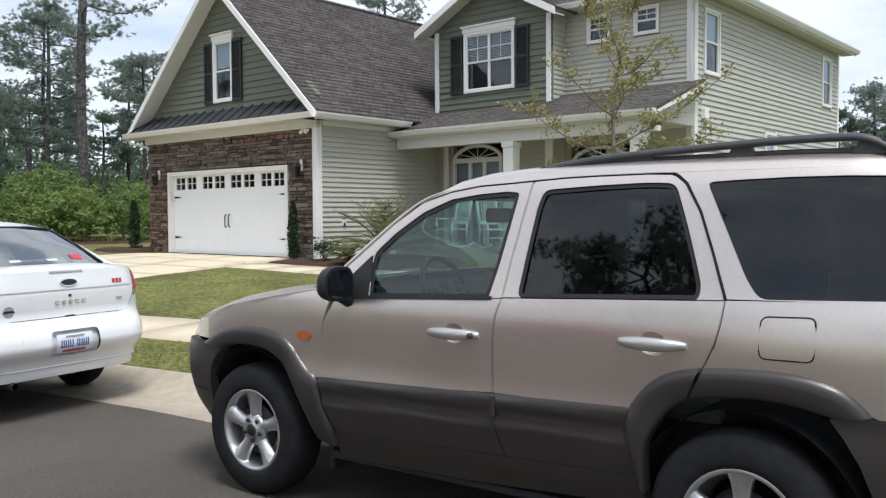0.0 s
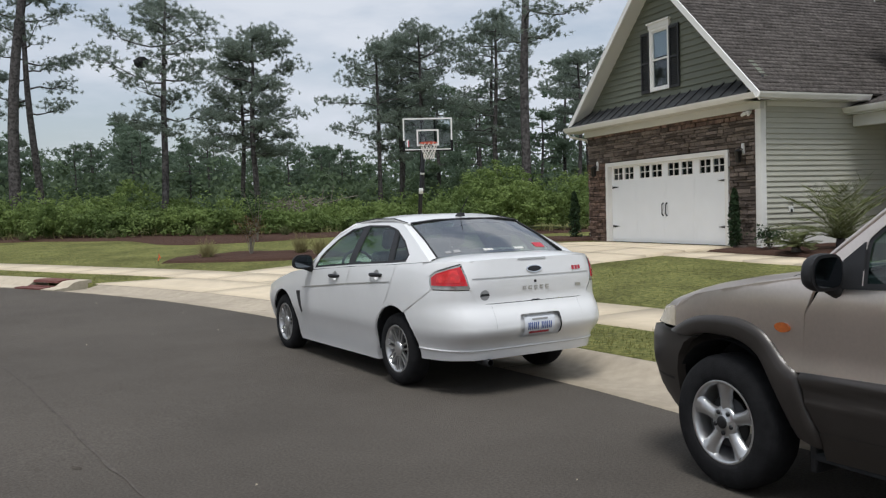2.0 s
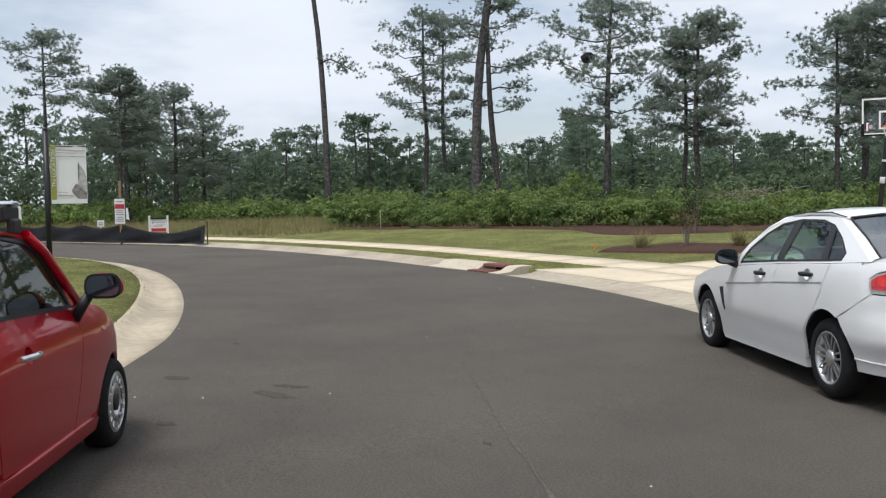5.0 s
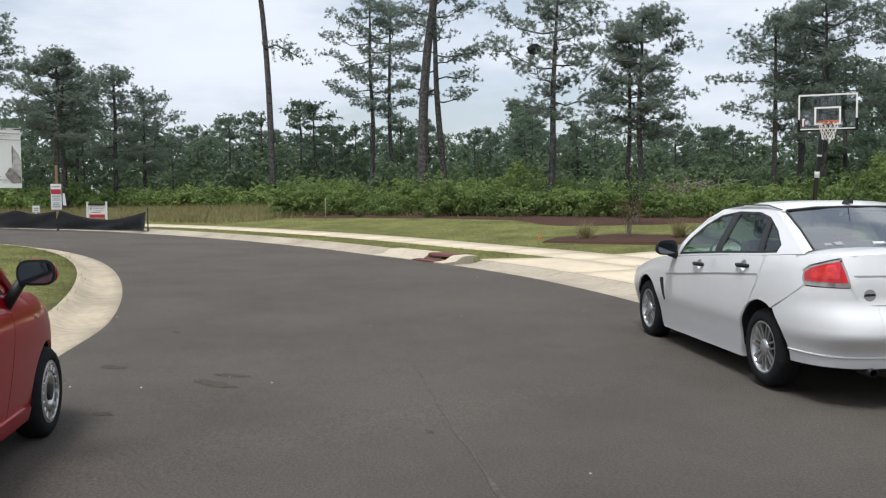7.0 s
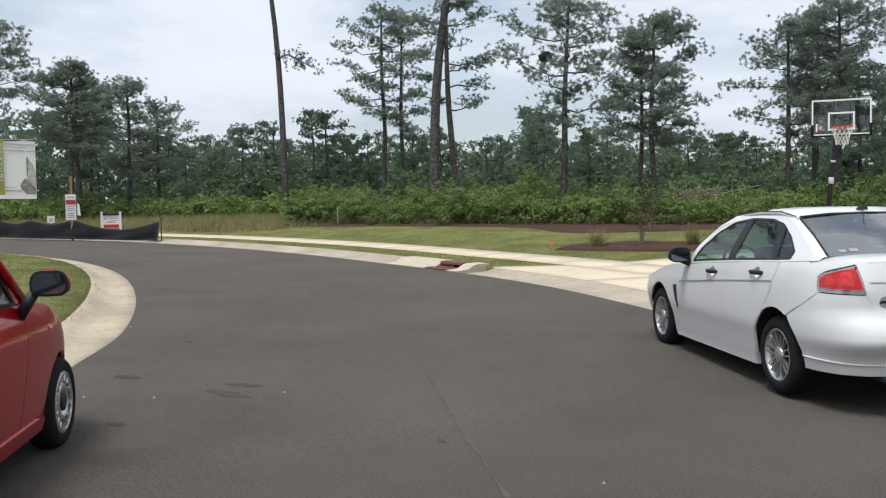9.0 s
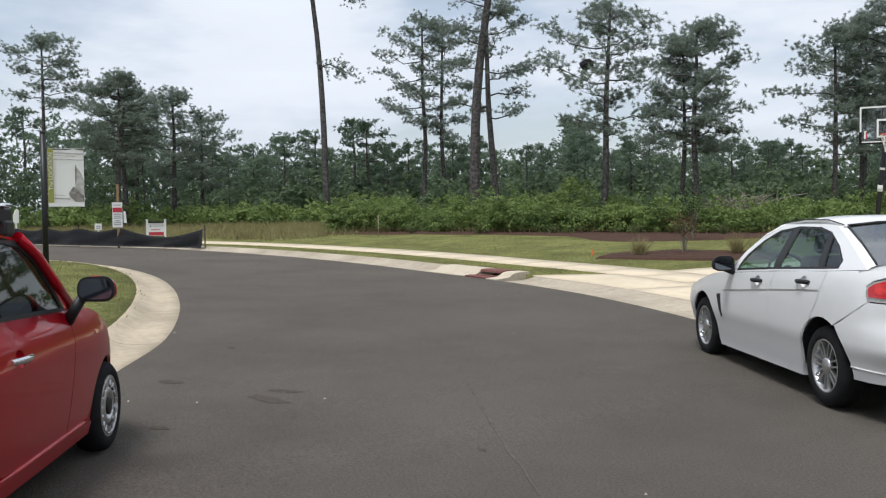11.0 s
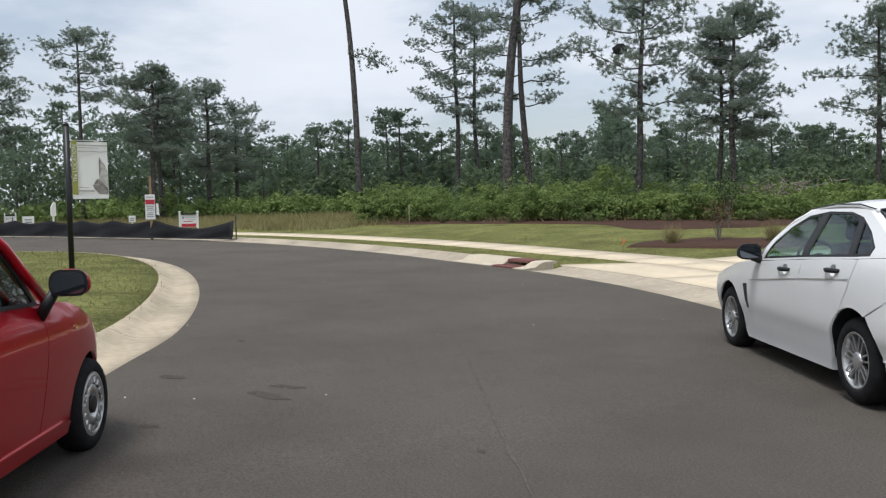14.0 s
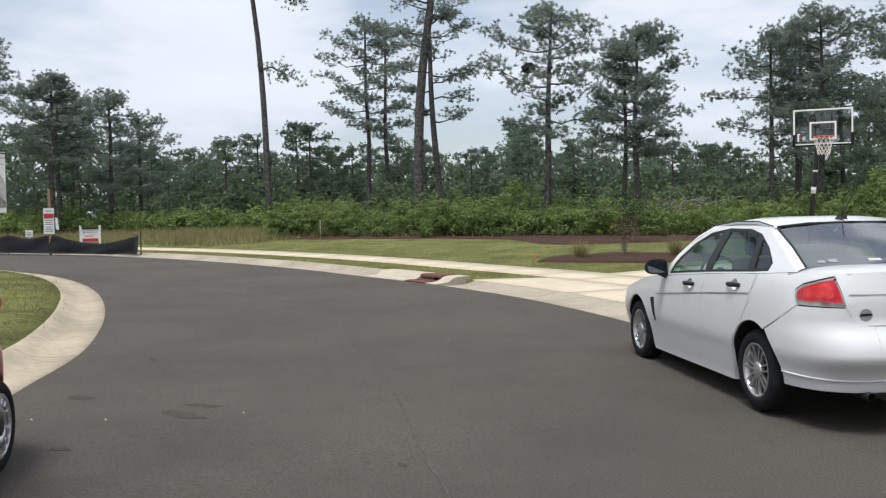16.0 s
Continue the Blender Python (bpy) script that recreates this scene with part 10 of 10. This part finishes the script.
# small white lot markers behind the fence
for x, y, w, h, z in ((-41.3, 7.15, 0.30, 0.30, 0.75), (-49.6, 3.3, 0.55, 0.45, 0.50)):
    g0 = ground_z(x, y)
    mk = thing("lot_marker", facing(x, y, g0, (0.4, 0.4)), "small white lot marker on a thin post", "sign", "lot markers")
    part("post", boxed(-0.03, 0.03, 0.0, 0.04, -0.2, z), M["sign_white"], mk)
    p = part("panel", boxed(-w / 2, w / 2, -0.02, -0.002, z - 0.10, z - 0.10 + h, 0.003), M["sign_white"], mk)
    for k in range(2):
        part("bar", boxed(-w * 0.30, w * 0.30, -0.028, -0.0205, z + h * (0.25 + 0.28 * k) - 0.10, z + h * (0.38 + 0.28 * k) - 0.10), M["sign_grey"], p)
x, y = -49.6, 4.5
pb = thing("post_box", facing(x, y, ground_z(x, y), (6, 14)) @ Matrix.Diagonal((0.8, 0.8, 1.05, 1)), "white leaflet box on a slim white post", "leaflet box")
part("post", boxed(-0.05, 0.05, -0.05, 0.05, -0.2, 1.35), M["sign_white"], pb)
bm = bmesh.new()
prism(bm, [(-0.16, 0.78), (0.14, 0.78), (0.14, 1.42), (0.02, 1.48), (-0.16, 1.20)], "y", -0.14, 0.06)
part("box", bm, M["sign_white"], pb)

# orange marker flag in the lawn
x, y = -16.75, 15.10
fl = thing("marker_flag", facing(x, y, ground_z(x, y), (0.4, 0.4)), "small orange marker flag on a wire in the lawn", "marker flag")
bm = bmesh.new()
tube(bm, [(0, 0, -0.1), (0, 0, 0.32)], 0.003, 5)
part("wire", bm, M["black_metal"], fl)
bm = bmesh.new()
prism(bm, [(0.0, 0.32), (0.01, 0.24), (0.04, 0.19), (0.06, 0.22), (0.03, 0.28)], "y", -0.008, 0.008)
prism(bm, [(0.0, 0.24), (-0.02, 0.15), (-0.005, 0.13), (0.02, 0.19)], "y", -0.006, 0.006)
part("flag", bm, M["orange"], fl)

# thin white stake by the thicket
x, y = -33.48, 17.36
wp = thing("plant_stake", pose(x, y, ground_z(x, y)), "thin pale stake standing by the thicket", "stake")
bm = bmesh.new()
tube(bm, [(0, 0, -0.2), (0.01, 0, 0.95)], 0.014, 7)
part("post", bm, M["concrete"], wp)

# kerb inlet: a concrete throat with rusty iron
inlet = thing("kerb_inlet", pose(0, 0, 0), "concrete kerb inlet with rusty red iron throat", "kerb inlet")
i0, i1 = near_index(curve_r, -15.0, 11.03), near_index(curve_r, -18.6, 11.12)


def run_block(name, a, b, section, mat, label=""):
    """A block swept along the kerb between two curve places."""
    n = 8
    path = [curve_r[a] + (curve_r[b] - curve_r[a]) * k / n for k in range(n + 1)]
    bm = bmesh.new()
    rings = []
    for p in path:
        z = road_z(p[0], p[1])
        rings.append([bm.verts.new((p[0] + norm_r[a][0] * d, p[1] + norm_r[a][1] * d, z + h)) for d, h in section])
    for r0, r1 in zip(rings[:-1], rings[1:]):
        for k in range(len(section)):
            bm.faces.new((r0[k], r0[(k + 1) % len(section)], r1[(k + 1) % len(section)], r1[k]))
    bm.faces.new(rings[0])
    bm.faces.new(rings[-1][::-1])
    bmesh.ops.recalc_face_normals(bm, faces=bm.faces)
    return part(name, bm, mat, inlet, label)


step_i = (i1 - i0) / 10
cut = [i0, round(i0 + 2.1 * step_i), round(i0 + 4.8 * step_i), i1]
run_block("throat_end", cut[0], cut[1], [(-0.004, -0.10), (-0.004, 0.016), (0.30, 0.040), (0.46, 0.130), (0.56, 0.150), (0.86, 0.155), (0.86, -0.10)], M["concrete_white"], "pale new concrete")
run_block("throat_end", cut[2], cut[3], [(-0.004, -0.10), (-0.004, 0.016), (0.30, 0.040), (0.46, 0.130), (0.56, 0.150), (0.86, 0.155), (0.86, -0.10)], M["concrete_white"], "pale new concrete")
run_block("hood", cut[1], cut[2], [(0.40, 0.105), (0.42, 0.150), (0.55, 0.166), (0.84, 0.158), (0.84, 0.10)], M["inlet_red"], "rusty iron hood")
run_block("sill", cut[1], cut[2], [(-0.02, -0.10), (-0.02, 0.030), (0.16, 0.045), (0.26, 0.0), (0.26, -0.10)], M["inlet_red"], "rusty iron sill")
# solid near-black block: the shade inside the inlet put into its colour
run_block("throat", cut[1], cut[2], [(0.80, -0.12), (0.80, 0.10), (0.99, 0.10), (0.99, -0.12)], M["interior_dark"], "near-black block painting the shade in the opening")
run_block("brick", cut[1], cut[2], [(0.28, -0.06), (0.28, 0.04), (0.36, 0.05), (0.36, -0.06)], M["inlet_red"], "red-brown brick course")


# white rocking chairs on the porch
def rocking_chair():
    root = thing("rocking_chair", pose(0, 0, 0), "white painted wooden rocking chair on the porch", "rocking chair", "porch chairs")
    bm = bmesh.new()
    for x in (-0.25, 0.25):
        bm = bmesh.new()
        tube(bm, [(x, -0.42 + 0.88 * k / 8, 0.03 + 0.09 * ((k - 4) / 4) ** 2) for k in range(9)], 0.018, 6)
        part("rocker", bm, M["white_trim"], root)
        for y, z in ((-0.24, 0.66), (0.20, 0.62)):
            bm = bmesh.new()
            tube(bm, [(x, y, 0.05), (x, y, z)], 0.019, 7)
            part("leg", bm, M["white_trim"], root)
        part("armrest", boxed(x - 0.045, x + 0.045, -0.30, 0.24, 0.64, 0.665, 0.006), M["white_trim"], root)
        bm = bmesh.new()
        tube(bm, [(x * 0.9, 0.21, 0.36), (x * 0.95, 0.42, 1.16)], 0.020, 7)
        part("back_post", bm, M["white_trim"], root)
    part("seat", boxed(-0.25, 0.25, -0.26, 0.23, 0.40, 0.43, 0.008), M["white_trim"], root)
    for z, y in ((0.56, 0.27), (1.10, 0.41)):
        part("back_rail", boxed(-0.24, 0.24, y - 0.012, y + 0.012, z - 0.035, z + 0.035, 0.004), M["white_trim"], root)
    for k in range(7):
        bm = bmesh.new()
        x = -0.195 + 0.065 * k
        tube(bm, [(x, 0.275, 0.56), (x, 0.405, 1.10)], 0.012, 6)
        part("back_slat", bm, M["white_trim"], root)
    bm = bmesh.new()
    tube(bm, [(-0.25, -0.24, 0.24), (0.25, -0.24, 0.24)], 0.012, 6)
    part("stretcher", bm, M["white_trim"], root)
    return root


chair = rocking_chair()
chair.matrix_basis = HOUSE @ pose(8.75, 1.55, PF, 0, 0, -8)
copy_thing(chair, HOUSE @ pose(9.95, 1.50, PF, 0, 0, 62))

# brush pile in the clearing
rng = np.random.default_rng(31)
bm = bmesh.new()
for k in range(130):
    p = Vector(rng.normal(size=3) * (0.95, 0.7, 0.24) + (0, 0, 0.55))
    d = Vector(unit(rng.normal(size=3) * (1, 1, 0.4))) * rng.uniform(0.4, 1.1)
    p.z = max(0.1, p.z)
    tube(bm, [p - d, p + d * 0.3 + Vector((0, 0, 0.06)), p + d], [0.025, 0.02, 0.008], 4, caps=False)
pile = part("brush_pile", bm, M["bark_pale"])
pile.location = (-28.0, 33.9, ground_z(-28.0, 33.9) + 0.45)
tagged(pile, "pile of cut grey branches behind the thicket", "brush pile", kind="stuff")


# marks on the road: oil patches and a long seam
def road_mark(name, label, cx, cy, a, b, turn, seed, mat):
    rng = np.random.default_rng(seed)
    bm = bmesh.new()
    c, s = math.cos(radians(turn)), math.sin(radians(turn))
    vs = []
    for k in range(28):
        q = 2 * math.pi * k / 28
        r = 1 + 0.35 * noise.noise((math.cos(q) * 1.7 + seed, math.sin(q) * 1.7, 0)) + rng.normal(scale=0.07)
        x, y = a * r * math.cos(q), b * r * math.sin(q)
        px, py = cx + x * c - y * s, cy + x * s + y * c
        vs.append(bm.verts.new((px, py, road_z(px, py) + ROAD_LIFT)))
    bm.faces.new(vs)
    bm.normal_update()
    if bm.faces[:][0].normal.z < 0:
        bmesh.ops.reverse_faces(bm, faces=bm.faces)
    ob = part(name, bm, M[mat])
    return tagged(ob, label, "road mark", kind="structure")


ROAD_LIFT = 0.003
for k, (x, y, a, b, t) in enumerate(((-7.58, 2.23, 0.16, 0.09, 35), (-6.39, 2.74, 0.22, 0.10, 20), (-6.62, 2.98, 0.16, 0.07, 40), (-5.9, 1.75, 0.09, 0.06, 30), (-9.2, 3.3, 0.07, 0.05, 10), (-4.2, 3.4, 0.05, 0.03, 0), (-11.5, 6.4, 0.05, 0.04, 0))):
    road_mark("road_stain", "dark oily patch on the asphalt", x, y, a, b * 0.75, t, k + 3, "road_stain")
# a faint long seam in the asphalt
seam = spline([(-2.2, 2.62), (-3.03, 3.05), (-3.92, 3.46), (-5.22, 4.07), (-7.43, 5.10), (-10.5, 6.25)], 0.12)
sn = normals_of(seam)
rng = np.random.default_rng(12)
v, f = [], []
for i, (p, q) in enumerate(zip(seam, sn)):
    w = 0.004 + 0.030 * abs(noise.noise((i * 0.21, 0, 0)))
    j = 0.02 * noise.noise((i * 0.33, 5, 0))
    for d in (j - w, j + w):
        x, y = p + q * d
        v.append((x, y, road_z(x, y) + 0.004))
    if i:
        f.append((2 * i - 2, 2 * i - 1, 2 * i + 1, 2 * i))
tagged(new("road_seam", quick_mesh("road_seam", v, f, M["road_seam"])), "faint dark seam along the asphalt", "road mark", kind="structure")

# loose pale grit on the road
rng = np.random.default_rng(44)
v, f = [], []
while len(v) < 4 * 50:
    x, y = rng.uniform(-16, 2), rng.uniform(1.2, 10)
    if from_kerb(x, y) > -0.3:
        continue
    r = rng.uniform(0.004, 0.013)
    i = len(v)
    q = rng.uniform(0, 6.28)
    v += [(x + r * math.cos(q + 2.1 * k), y + r * math.sin(q + 2.1 * k), road_z(x, y) + 0.001) for k in range(3)] + [(x, y, road_z(x, y) + r)]
    f += [(i, i + 1, i + 3), (i + 1, i + 2, i + 3), (i + 2, i, i + 3)]
stuff("road_grit", "pale grit scattered on the asphalt", "grit", v, f, "concrete_white")
